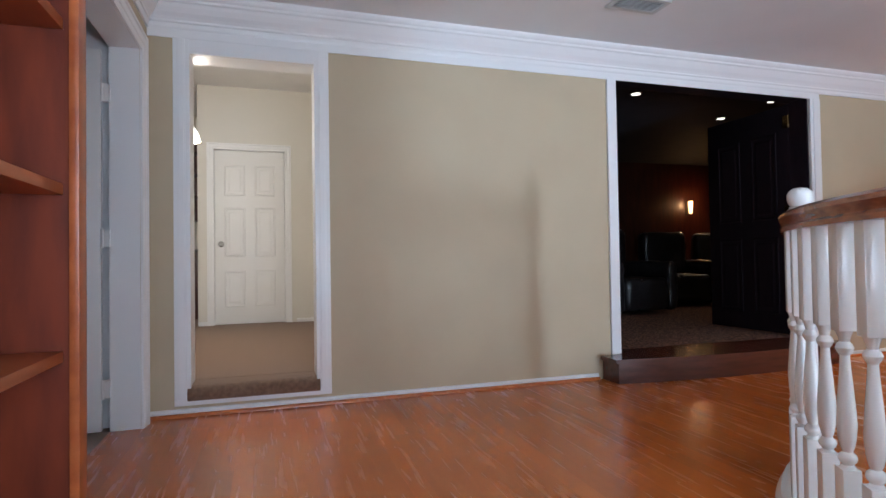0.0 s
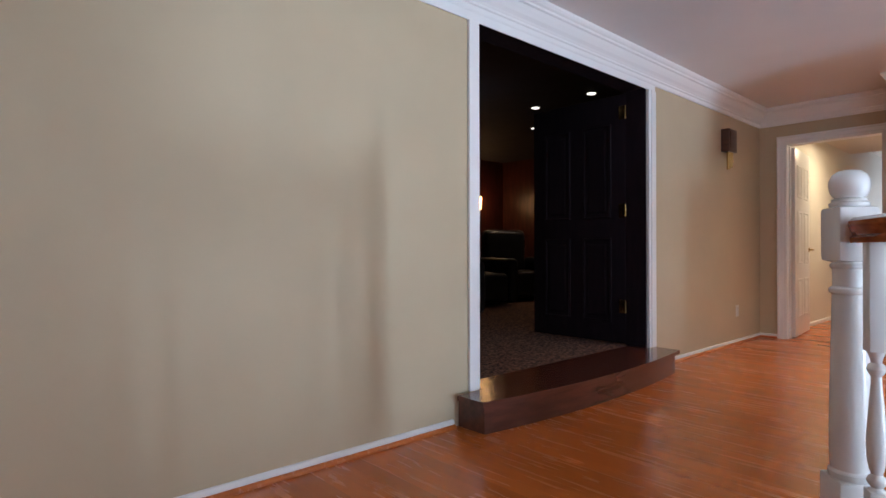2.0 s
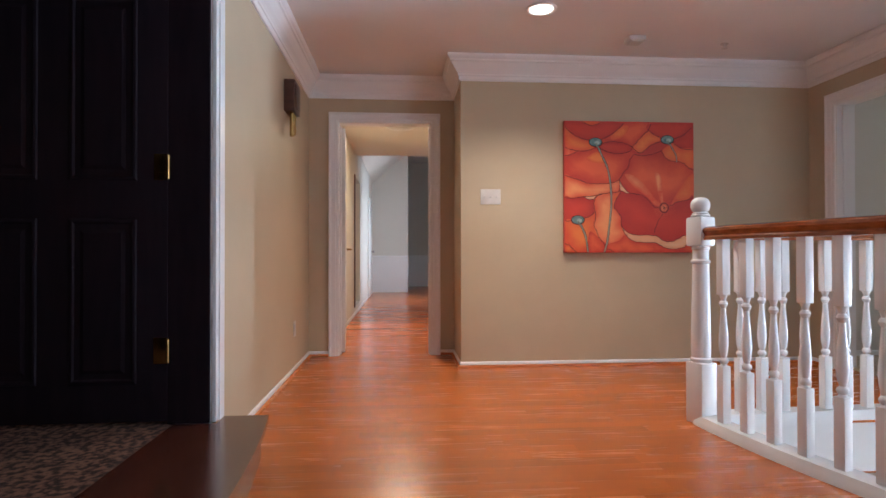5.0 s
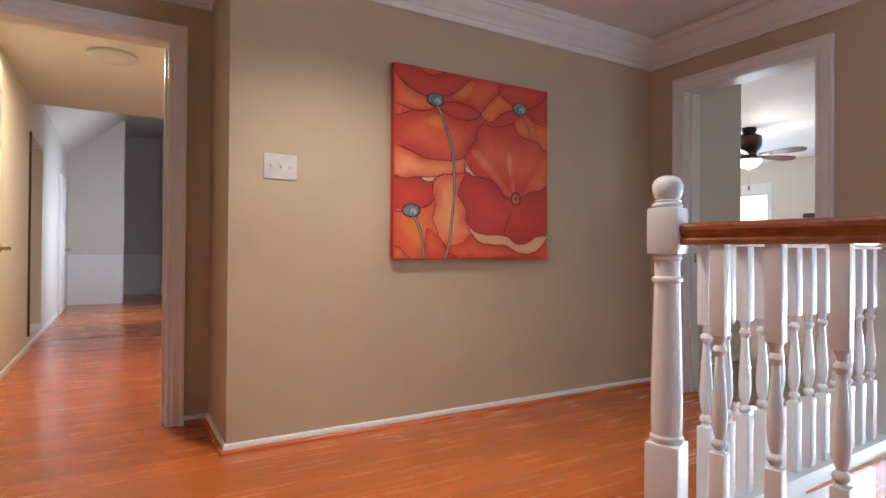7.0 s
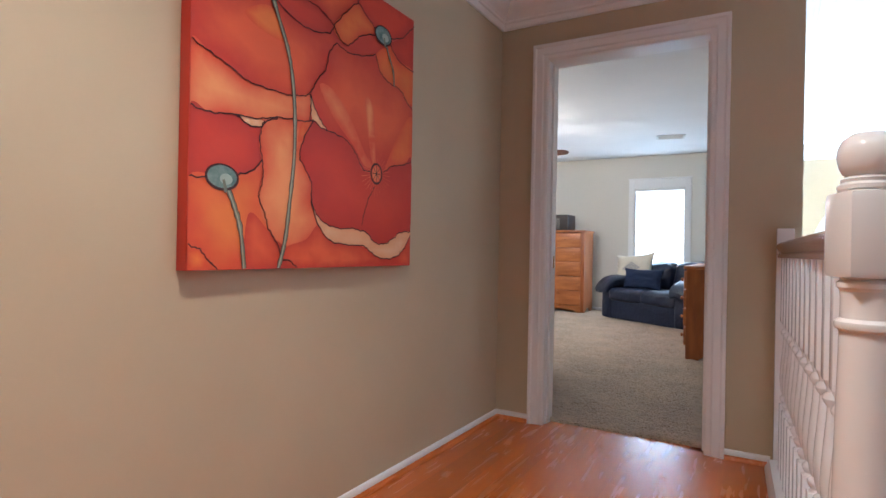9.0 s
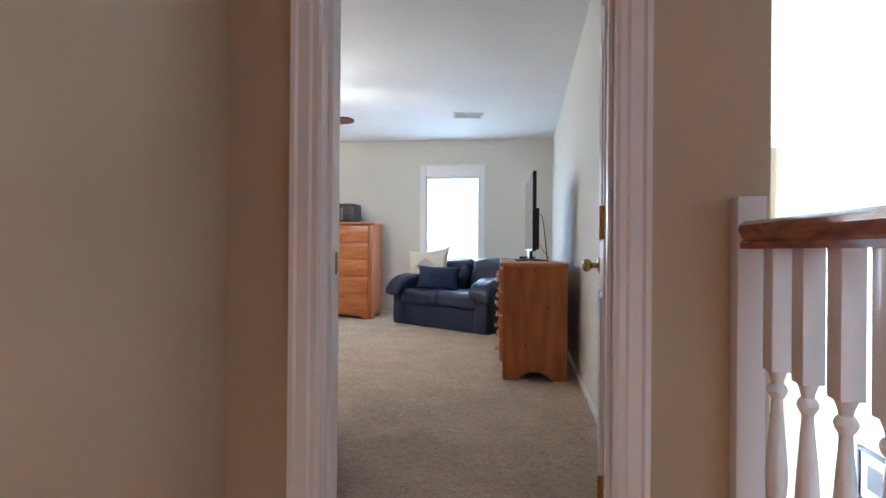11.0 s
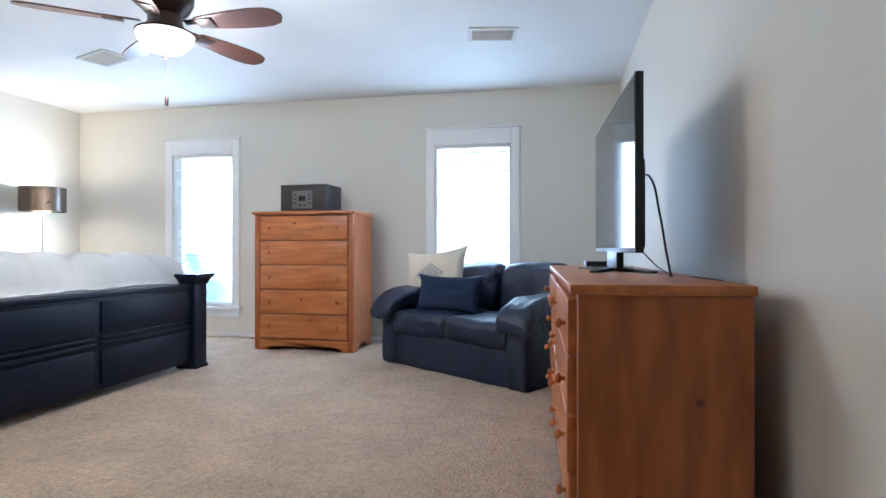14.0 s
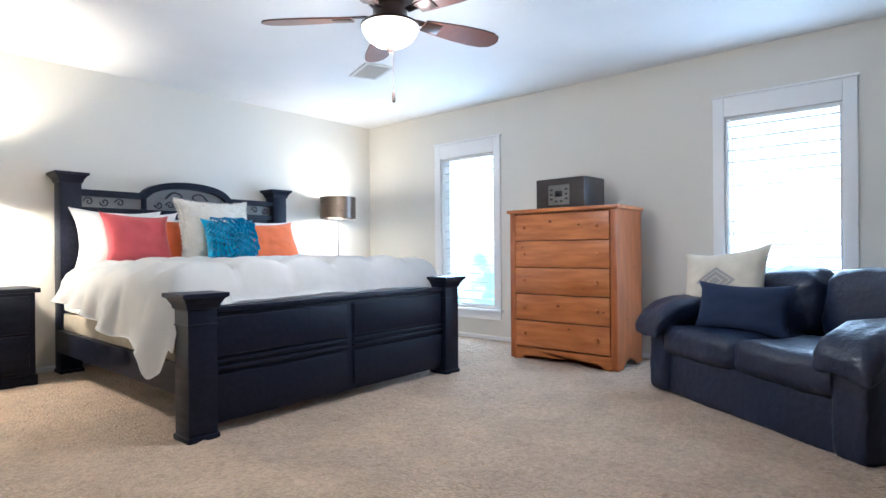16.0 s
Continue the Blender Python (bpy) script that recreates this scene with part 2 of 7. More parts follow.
M["silver"] = material("silver_plastic", (0.17, 0.165, 0.16), 0.36, 0.4, scale=20, bump=0.03)
M["chime_wood"] = material("walnut_chime_box", (0.105, 0.040, 0.022), 0.4, second=(0.06, 0.022, 0.013), scale=5, stretch=(1, 1, 6))
M["plastic"] = material("white_plastic", (0.66, 0.64, 0.60), 0.35, scale=12, bump=0.03)
M["pale_grey"] = material("vent_paint", (0.62, 0.61, 0.58), 0.5, scale=12, bump=0.04)
M["dark_gap"] = material("dark_recess", (0.03, 0.028, 0.026), 0.8, scale=12)
M["glass"] = glass_material("clear_glass")
M["outside"] = glowing("bright_outdoors", (0.93, 0.98, 1.0), 2.8)
nt = M["outside"].node_tree
geo, sep, nz = nt.nodes.new("ShaderNodeNewGeometry"), nt.nodes.new("ShaderNodeSeparateXYZ"), nt.nodes.new("ShaderNodeTexNoise")
mad, ramp = nt.nodes.new("ShaderNodeMath"), nt.nodes.new("ShaderNodeValToRGB")
mad.operation = 'MULTIPLY_ADD'
nz.inputs["Scale"].default_value, nz.inputs["Detail"].default_value = 0.9, 6
nt.links.new(geo.outputs["Position"], sep.inputs[0])
nt.links.new(geo.outputs["Position"], nz.inputs["Vector"])
nt.links.new(nz.outputs["Fac"], mad.inputs[0])
mad.inputs[1].default_value = 5.0
nt.links.new(sep.outputs["Z"], mad.inputs[2])
div = nt.nodes.new("ShaderNodeMath")
div.operation = 'DIVIDE'
div.inputs[1].default_value = 6.0
nt.links.new(mad.outputs[0], div.inputs[0])
nt.links.new(div.outputs[0], ramp.inputs["Fac"])
ramp.color_ramp.elements[0].position, ramp.color_ramp.elements[1].position = 0.33, 0.47
ramp.color_ramp.elements[0].color, ramp.color_ramp.elements[1].color = (0.16, 0.36, 0.33, 1), (0.93, 0.98, 1.0, 1)
nt.links.new(ramp.outputs[0], nt.nodes["Principled BSDF"].inputs["Emission Color"])
M["globe"] = glowing("lit_frosted_bowl", (1.0, 0.90, 0.72), 3.5)
M["lit"] = glowing("lit_lens", (1.0, 0.90, 0.74), 3.0)
M["sconce"] = glowing("lit_amber_shade", (1.0, 0.60, 0.22), 5.0)
M["flame"] = glowing("lit_candle_bulb", (1.0, 0.85, 0.6), 20.0)

# ---- mesh helpers ----


def link_mesh(name, bm, mat, parent=None, label="", smooth=None):
    me = bpy.data.meshes.new(name)
    bmesh.ops.recalc_face_normals(bm, faces=bm.faces)
    if smooth is not None:
        for f in bm.faces:
            f.smooth = True
        for e in bm.edges:
            e.smooth = len(e.link_faces) == 2 and e.calc_face_angle(3.0) < radians(smooth)
    bm.to_mesh(me)
    bm.free()
    for m in (mat if isinstance(mat, (list, tuple)) else [mat]):
        me.materials.append(m)
    ob = new(name, me)
    if parent:
        ob.parent = parent
    if label:
        ob["label"] = label
    return ob


def part(name, bm, mat, parent, label="", smooth=35):
    return link_mesh(name, bm, mat, parent, label, smooth)


def thing(name, x, y, z, rz, label, category, group="", kind=""):
    ob = new(name)
    ob.empty_display_size = 0.1
    ob.matrix_world = pose(x, y, z, 0, 0, rz)
    return tagged(ob, label, category, group, kind)


def setting(name, bm, mat, label, smooth=None):
    return tagged(link_mesh(name, bm, mat, None, "", smooth), label, "", "", "structure")


def bx(bm, x0, x1, y0, y1, z0, z1, bevel=0.0, mi=0, m=None):
    """A box between two corners, with its edges rounded by bevel."""
    x0, x1, y0, y1, z0, z1 = min(x0, x1), max(x0, x1), min(y0, y1), max(y0, y1), min(z0, z1), max(z0, z1)
    v = [bm.verts.new((x, y, z)) for x in (x0, x1) for y in (y0, y1) for z in (z0, z1)]
    faces = [bm.faces.new([v[i] for i in q]) for q in ((0, 1, 3, 2), (4, 6, 7, 5), (0, 4, 5, 1), (2, 3, 7, 6), (0, 2, 6, 4), (1, 5, 7, 3))]
    for f in faces:
        f.material_index = mi
    if bevel:
        es = {e for f in faces for e in f.edges}
        r = bmesh.ops.bevel(bm, geom=list(es), offset=bevel, segments=2, affect='EDGES', profile=0.6)
        v = list({w for f in r["faces"] for w in f.verts} | {w for w in v if w.is_valid})
        for f in r["faces"]:
            f.material_index = mi
    if m:
        bmesh.ops.transform(bm, matrix=m, verts=v)
    return v


def box(x0, x1, y0, y1, z0, z1, bevel=0.0):
    bm = bmesh.new()
    bx(bm, x0, x1, y0, y1, z0, z1, bevel)
    return bm


def turned(bm, profile, seg=16, m=None, caps=True):
    """A lathe-turned solid round z from (radius, height) pairs."""
    rings = []
    for r, z in profile:
        rings.append([bm.verts.new((r * math.cos(2 * math.pi * k / seg), r * math.sin(2 * math.pi * k / seg), z)) for k in range(seg)])
    for a, b in zip(rings, rings[1:]):
        for k in range(seg):
            bm.faces.new((a[k], a[(k + 1) % seg], b[(k + 1) % seg], b[k]))
    if caps:
        bm.faces.new(rings[0][::-1])
        bm.faces.new(rings[-1])
    vs = [v for r in rings for v in r]
    if m:
        bmesh.ops.transform(bm, matrix=m, verts=vs)
    return vs


def rod(bm, a, b, r, r2=None, seg=10):
    a, b = Vector(a), Vector(b)
    m = Matrix.Translation(a) @ (b - a).to_track_quat('Z', 'Y').to_matrix().to_4x4()
    return turned(bm, [(r, 0), (r if r2 is None else r2, (b - a).length)], seg, m)


def sweep(bm, profile, path, closed=False):
    """A profile of (out, up) pairs carried along a path at constant height; out is to the right of the way."""
    pts = [Vector(p) for p in path]
    rings = []
    for i, p in enumerate(pts):
        a = (pts[i] - pts[i - 1]).normalized() if i else (pts[1] - pts[0]).normalized()
        b = (pts[i + 1] - pts[i]).normalized() if i + 1 < len(pts) else a
        na, nb = Vector((a.y, -a.x, 0)), Vector((b.y, -b.x, 0))
        n = (na + nb).normalized()
        n = n / max(n.dot(na), 0.3)
        rings.append([bm.verts.new(p + n * o + Vector((0, 0, u))) for o, u in profile])
    k = len(profile)
    for a, b in zip(rings, rings[1:]):
        for j in range(k):
            bm.faces.new((a[j], a[(j + 1) % k], b[(j + 1) % k], b[j]))
    bm.faces.new(rings[0])
    bm.faces.new(rings[-1][::-1])


def cushion(bm, w, d, h, m=None, pinch=0.35, res=18, seed=0, crease=0.0):
    """A stuffed cushion: w across, d deep (its thickness), h high, with pinched corners and soft dents."""
    grid = {}
    for s in (1, -1):
        for i in range(res + 1):
            for j in range(res + 1):
                u, v = 2 * i / res - 1, 2 * j / res - 1
                edge = i in (0, res) or j in (0, res)
                if edge and s == -1:
                    grid[s, i, j] = grid[1, i, j]
                    continue
                t = ((1 - abs(u) ** 2.6) * (1 - abs(v) ** 2.6)) ** 0.5
                pull = 1 - pinch * 0.16 * (1 - abs(v) ** 2) * abs(u) ** 3
                pull2 = 1 - pinch * 0.16 * (1 - abs(u) ** 2) * abs(v) ** 3
                n = noise.noise(Vector((u * 2.2 + seed * 7, v * 2.2, s * 3.0 + seed)))
                n2 = noise.noise(Vector((u * 6 + seed * 3, v * 6, s * 5.0)))
                grid[s, i, j] = bm.verts.new((u * w / 2 * pull, s * d / 2 * t * (1 + 0.16 * n) + crease * n2 * t, h / 2 + v * h / 2 * pull2))
    for s in (1, -1):
        for i in range(res):
            for j in range(res):
                q = [grid[s, i, j], grid[s, i + 1, j], grid[s, i + 1, j + 1], grid[s, i, j + 1]]
                bm.faces.new(q if s == -1 else q[::-1])
    vs = list(set(grid.values()))
    if m:
        bmesh.ops.transform(bm, matrix=m, verts=vs)
    return vs


def puff(bm, x0, x1, y0, y1, z0, z1, r=0.06, seg=3, lump=0.0, seed=0, cuts=0, m=None):
    """A soft block with wide rounded edges and slight lumps."""
    b2 = bmesh.new()
    lo, hi = Vector((min(x0, x1), min(y0, y1), z0)), Vector((max(x0, x1), max(y0, y1), z1))
    bx(b2, lo.x, hi.x, lo.y, hi.y, lo.z, hi.z)
    bmesh.ops.subdivide_edges(b2, edges=b2.edges[:], cuts=12, use_grid_fill=True)
    r = min(r, 0.49 * min(hi - lo))
    for v in b2.verts:
        q = Vector([min(max(c, a + r), b - r) for c, a, b in zip(v.co, lo, hi)])
        d = v.co - q
        if d.length > 1e-6:
            v.co = q + d.normalized() * r
        c = v.co
        n = noise.noise_vector(Vector((c.x * 4 + seed, c.y * 4, c.z * 4))) + 0.5 * noise.noise_vector(Vector((c.x * 13 + seed, c.y * 13, c.z * 13)))
        v.co += n * lump
    if m:
        bmesh.ops.transform(b2, matrix=m, verts=b2.verts[:])
    me = bpy.data.meshes.new("puff")
    b2.to_mesh(me)
    b2.free()
    bm.from_mesh(me)
    bpy.data.meshes.remove(me)


def wall_along(name, axis, face_lo, face_hi, a0, a1, z0, z1, holes, mats, label):
    """A wall along x or y with holes (from, to, bottom, top) cut through it. mats: for its low face, its high face and the reveals."""
    bm = bmesh.new()
    cuts = sorted({a0, a1, *[h[0] for h in holes], *[h[1] for h in holes]})
    levels = sorted({z0, z1, *[h[2] for h in holes], *[h[3] for h in holes]})
    cuts = [c for c in cuts if a0 <= c <= a1]
    levels = [z for z in levels if z0 <= z <= z1]
    def solid(i, k):
        if i < 0 or k < 0 or i >= len(cuts) - 1 or k >= len(levels) - 1:
            return False
        c, z = (cuts[i] + cuts[i + 1]) / 2, (levels[k] + levels[k + 1]) / 2
        return not any(h[0] < c < h[1] and h[2] < z < h[3] for h in holes)
    cache = {}
    def v(c, f, z):
        key = (round(c, 4), f, round(z, 4))
        if key not in cache:
            cache[key] = bm.verts.new((c, f, z) if axis == "x" else (f, c, z))
        return cache[key]
    def quad(pts, mi):
        bm.faces.new([v(*p) for p in pts]).material_index = mi
    lo, hi = face_lo, face_hi
    for i in range(len(cuts) - 1):
        for k in range(len(levels) - 1):
            if not solid(i, k):
                continue
            a, b, p, q = cuts[i], cuts[i + 1], levels[k], levels[k + 1]
            quad([(a, lo, p), (b, lo, p), (b, lo, q), (a, lo, q)], 0)
            quad([(a, hi, p), (b, hi, p), (b, hi, q), (a, hi, q)], 1)
            if not solid(i - 1, k):
                quad([(a, lo, p), (a, hi, p), (a, hi, q), (a, lo, q)], 2)
            if not solid(i + 1, k):
                quad([(b, lo, p), (b, hi, p), (b, hi, q), (b, lo, q)], 2)
            if not solid(i, k - 1):
                quad([(a, lo, p), (b, lo, p), (b, hi, p), (a, hi, p)], 2)
            if not solid(i, k + 1):
                quad([(a, lo, q), (b, lo, q), (b, hi, q), (a, hi, q)], 2)
    return setting(name, bm, mats, label)


CASING = [(0.0, 0.0), (0.011, 0.0), (0.016, 0.010), (0.016, 0.026), (0.021, 0.034), (0.021, 0.066), (0.027, 0.074), (0.027, 0.088), (0.0, 0.088)]


def casing(name, axis, face, side, a0, a1, z0, z1, label="white moulded wooden door casing", w=0.09, bottom=False):
    """Moulded trim round an opening: axis of the wall, its face, the side (+1, -1) to which it stands out."""
    bm = bmesh.new()
    k = w / 0.088
    def run(p, q, grow):
        """one length from p to q along the opening's edge, mitred; grow: outward unit vector in the wall's plane."""
        rings = []
        for end, s in ((p, -1), (q, 1)):
            ring = []
            for out, g in CASING:
                c = end[0] + grow[0] * g * k + (s * g * k * (1 if grow[0] == 0 else 0))
                z = end[1] + grow[1] * g * k
                if grow[0] != 0 and s == 1:
                    z += g * k
                if grow[0] != 0 and s == -1 and bottom:
                    z -= g * k
                f = face + side * (out + 0.0015)
                ring.append(bm.verts.new((c, f, z) if axis == "x" else (f, c, z)))
            rings.append(ring)
        n = len(CASING)
        for j in range(n):
            bm.faces.new((rings[0][j], rings[0][(j + 1) % n], rings[1][(j + 1) % n], rings[1][j]))
        bm.faces.new(rings[0])
        bm.faces.new(rings[1][::-1])
    run((a0, z0), (a0, z1), (-1, 0))
    run((a1, z0), (a1, z1), (1, 0))
    run((a0, z1), (a1, z1), (0, 1))
    return setting(name, bm, M["trim"], label)


def panel_door(parent, w, h, t, mat, name="leaf", rows=((0.20, 0.62), (0.78, 1.36), (1.50, 1.86)), label=""):
    """A six-panel leaf from x 0 to w, y -t to 0, with raised fields on both faces; panels are parts of it."""
    leaf = part(name, box(0, w, -t, 0, 0.0, h, 0.002), mat, parent, label)
    s = w * 0.135
    pw = (w - 3 * s) / 2
    k = h / 2.03
    for z0, z1 in rows:
        for c in (0, 1):
            x0 = s + c * (pw + s)
            for f in (0.0, -t):
                o = 1 if f == 0 else -1
                bm = bmesh.new()
                x1, a, b = x0 + pw, z0 * k, z1 * k
                rings = []
                for inset, dep in ((0, 0.0005), (0.006, 0.006), (0.016, 0.007), (0.024, 0.0015), (0.046, 0.0015), (0.062, 0.0065)):
                    y = f + o * dep
                    rings.append([bm.verts.new(p) for p in ((x0 + inset, y, a + inset), (x1 - inset, y, a + inset), (x1 - inset, y, b - inset), (x0 + inset, y, b - inset))])
                for r, q in zip(rings, rings[1:]):
                    for j in range(4):
                        bm.faces.new((r[j], r[(j + 1) % 4], q[(j + 1) % 4], q[j]))
                bm.faces.new(rings[-1])
                part("panel", bm, mat, leaf, smooth=None)
    return leaf


def knob(parent, x, y, z, side, mat, label="brass door knob"):
    bm = bmesh.new()
    m = Matrix.Translation((x, y, z)) @ Matrix.Rotation(radians(-90 * side), 4, 'X')
    turned(bm, [(0.034, 0), (0.034, 0.004), (0.028, 0.009), (0.012, 0.012), (0.011, 0.030), (0.018, 0.036), (0.027, 0.046), (0.029, 0.056), (0.024, 0.066), (0.010, 0.072)], 20, m)
    return part("knob", bm, mat, parent, label)


def baseboard(path, label="white painted baseboard with a rounded top"):
    bm = bmesh.new()
    sweep(bm, [(0.0, 0.0), (0.013, 0.0), (0.013, 0.032), (0.009, 0.042), (0.0, 0.045)], path)
    if path[0][2] == 0 and path[0][0] < WH + 0.05:
        shoe = bmesh.new()
        sweep(shoe, [(0.0132, 0.0005), (0.030, 0.0005), (0.029, 0.010), (0.023, 0.017), (0.0132, 0.020)], path)
        setting("trim", shoe, M["oak_rest"], "stained quarter round shoe moulding", 40)
    return setting("baseboard", bm, M["trim"], label)

# ---- structure: hall ----
RAIL_A = [(2.55, 2.32), (2.36, 2.21), (2.17, 2.06), (2.00, 1.87), (1.86, 1.67), (1.75, 1.46), (1.64, 1.18), (1.57, 0.88), (1.53, 0.50), (1.51, 0.05), (1.50, -0.45), (1.50, -0.96)]
RAIL_B = [(5.19, 1.71), (5.05, 1.70), (4.90, 1.68), (4.72, 1.65), (4.53, 1.61), (4.376, 1.57), (4.24, 1.535), (4.00, 1.505), (3.76, 1.525), (3.54, 1.56), (3.34, 1.61)]
RAIL_C = [(5.21, 1.62), (5.285, 0.0)]


def edge_y(x):
    """Where the hall floor ends towards the stairwell, for a given x."""
    if x < 1.50:
        return -1.0
    if x > 5.20:
        return WB - 0.02 if x < WP else 2.84
    line = sorted(RAIL_A + [(2.56, 2.05), (3.33, 2.05)] + RAIL_B)
    for (xa, ya), (xb, yb) in zip(line, line[1:]):
        if xa <= x <= xb and xb > xa:
            return ya + (yb - ya) * (x - xa) / (xb - xa) - 0.02
    return 1.6


outline = [(-0.40, -1.0), (1.50, -1.0)] + RAIL_A[::-1] + [(2.56, 2.05), (3.33, 2.05)] + RAIL_B[::-1] + [(5.22, 1.55), (5.22, WB - 0.15), (WP + 0.1, WB - 0.15), (WP + 0.1, 2.80), (WH + 0.12, 2.80), (WH + 0.12, 4.30), (-0.40, 4.30)]
bm = bmesh.new()
low = [bm.verts.new((x, y, -0.30)) for x, y in outline]
top = [bm.verts.new((x, y, -0.016)) for x, y in outline]
bm.faces.new(low[::-1])
bm.faces.new(top)
for i in range(len(outline)):
    j = (i + 1) % len(outline)
    bm.faces.new((low[i], low[j], top[j], top[i]))
hall_floor = setting("floor", bm, M["oak_rest"], "glossy orange oak strip floor of the upstairs hall")

# long wall with the study opening and the theatre opening
B0, B1, BT = -0.02, 0.697, 2.128
T0, T1, TT = 2.90, 4.816, 2.242
wall_along("wall_north", "x", WA, WA + 0.18, -1.6, WH + 0.12, -0.3, 2.8, [(B0, B1, 0.085, BT), (T0, T1, 0.0, TT)], [M["tan"], M["cream"], M["trim"]],
           "tan painted hall wall with two openings")
wall_along("wall_west", "y", -0.40, -0.25, -1.0, WA, -0.3, 2.8, [(2.62, 3.94, -0.3, 2.07)], [M["cream"], M["tan"], M["trim"]], "tan painted wall behind the bookcase")
wall_along("wall_east", "y", WP, WP + 0.12, WB, 2.84, -0.3, HC, [], [M["tan"], M["tan"], M["tan"]], "tan painted wall with the poppy painting")
wall_along("wall_alcove", "x", 2.72, 2.84, WP + 0.12, WH, -0.3, HC, [], [M["tan"], M["tan"], M["tan"]], "short tan return wall beside the hallway door")
HD0, HD1, HDT = 3.055, 3.855, 2.05
wall_along("wall_hallway", "y", WH, WH + 0.12, 2.72, WA, -0.3, 2.8, [(HD0, HD1, -0.3, HDT)], [M["tan"], M["cream"], M["trim"]], "tan wall round the hallway door")
D0, D1, DT = 5.61, 6.43, 2.05
wall_along("wall_south", "x", WB - 0.15, WB, 5.22, WP + 0.12, -0.3, 2.8, [(D0, D1, -0.3, DT)], [M["cream"], M["tan"], M["trim"]], "tan wall round the bedroom door")
# the opening here is assumed, for the added loft fill light
wall_along("wall_loft", "x", -1.15, -1.0, -0.40, 2.75, LOW, HC, [(0.25, 1.75, 0.65, 1.95)], [M["tan"], M["tan"], M["trim"]], "tan wall behind the bookcase end")
bm = bmesh.new()
bx(bm, -0.40, WH, WB - 0.06, WA, HC, HC + 0.12)
bx(bm, -0.40, 5.30, -6.05, WB - 0.06, HC, HC + 0.12)
setting("ceiling", bm, M["white"], "smooth white hall ceiling")

CROWN = [(0.0, 0.0), (0.012, 0.0), (0.016, 0.012), (0.016, 0.034), (0.024, 0.040), (0.024, 0.052), (0.034, 0.066), (0.052, 0.084), (0.070, 0.110), (0.080, 0.128),
         (0.092, 0.134), (0.092, 0.148), (0.104, 0.158), (0.112, 0.172), (0.112, 0.186), (0.0, 0.186)]


def crown(path, z=HC):
    bm = bmesh.new()
    sweep(bm, CROWN, [(x, y, z - 0.186) for x, y in path])
    return setting("crown_moulding", bm, M["trim"], "white stepped crown moulding")


crown([(-0.25, -1.0), (-0.25, WA), (WH, WA), (WH, 2.84), (WP, 2.84), (WP, WB), (5.22, WB)])
setting("frieze", box(-0.25 + 0.004, T1 + 0.12, WA - 0.010, WA - 0.0015, 2.215, HC - 0.18, 0.002), M["trim"], "white frieze board under the crown moulding")

# casings
bm = bmesh.new()
for x0, x1, z0, z1 in ((B0 - 0.09, B0, 0.10, 2.213), (B1, B1 + 0.09, 0.10, 2.213)):
    for o0, o1, d in ((0, 0.09, 0.014), (0.022, 0.066, 0.021), (0.03, 0.058, 0.025)):
        bx(bm, x0 + o0, x0 + o1, WA - d, WA - 0.0015 + 0.0003 * o0, z0, z1, 0.002)
bx(bm, B0, B1, WA - 0.014, WA - 0.0015, BT, 2.213, 0.002)
bx(bm, B0 - 0.09, B1 + 0.09, WA - 0.017, WA - 0.0015, 0.064, 0.10, 0.003)
setting("trim", bm, M["trim"], "white casing framing the study opening")
bm = bmesh.new()
bx(bm, T0 - 0.078, T0, WA - 0.020, WA - 0.0015, FS, 2.213, 0.003)
bx(bm, T1, T1 + 0.115, WA - 0.020, WA - 0.0015, FS, 2.213, 0.003)
bx(bm, T1 + 0.03, T1 + 0.085, WA - 0.027, WA - 0.019, FS, 2.213, 0.003)
setting("trim", bm, M["trim"], "white flat casing framing the theatre opening")
bm = bmesh.new()
bx(bm, T0 + 0.001, T0 + 0.016, WA + 0.004, WA + 0.176, FS, TT - 0.002)
bx(bm, T1 - 0.016, T1 - 0.001, WA + 0.004, WA + 0.176, FS, TT - 0.002)
bx(bm, T0 + 0.016, T1 - 0.016, WA + 0.004, WA + 0.176, TT - 0.017, TT - 0.002)
setting("trim", bm, M["theatre_door"], "dark stained jamb of the theatre opening")
casing("trim", "y", -0.25, 1, 2.62, 3.94, 0.0, 2.07)
casing("trim", "y", WH, -1, HD0, HD1, 0.0, HDT)
casing("trim", "x", WB, 1, D0, D1, 0.0, DT)
for y0, y1 in ((HD0, HD0 + 0.012), (HD1 - 0.012, HD1)):
    setting("trim", box(WH + 0.055, WH + 0.09, y0 + (0.001 if y0 == HD0 else 0), y1 - (0 if y0 == HD0 else 0.001), 0, HDT - 0.013), M["trim"], "white door stop")
for x0, x1 in ((D0 + 0.001, D0 + 0.013), (D1 - 0.013, D1 - 0.001)):
    setting("trim", box(x0, x1, WB - 0.075, WB - 0.045, 0, DT - 0.013), M["trim"], "white door stop")
setting("trim", box(D1 - 0.0135, D1 - 0.002, WB - 0.10, WB - 0.078, 0.88, 0.95, 0.001), M["brass"], "brass strike plate in the bedroom jamb")

baseboard([(-0.25, 4.035, 0), (-0.25, WA, 0), (2.71, WA, 0)])
baseboard([(4.94, WA, 0), (WH, WA, 0), (WH, HD1 + 0.09, 0)])
baseboard([(WH, HD0 - 0.09, 0), (WH, 2.84, 0), (WP, 2.84, 0), (WP, WB, 0), (D1 + 0.09, WB, 0)])
baseboard([(D0 - 0.09, WB, 0), (5.33, WB, 0)])
baseboard([(-0.25, 1.98, 0), (-0.25, 2.53, 0)])

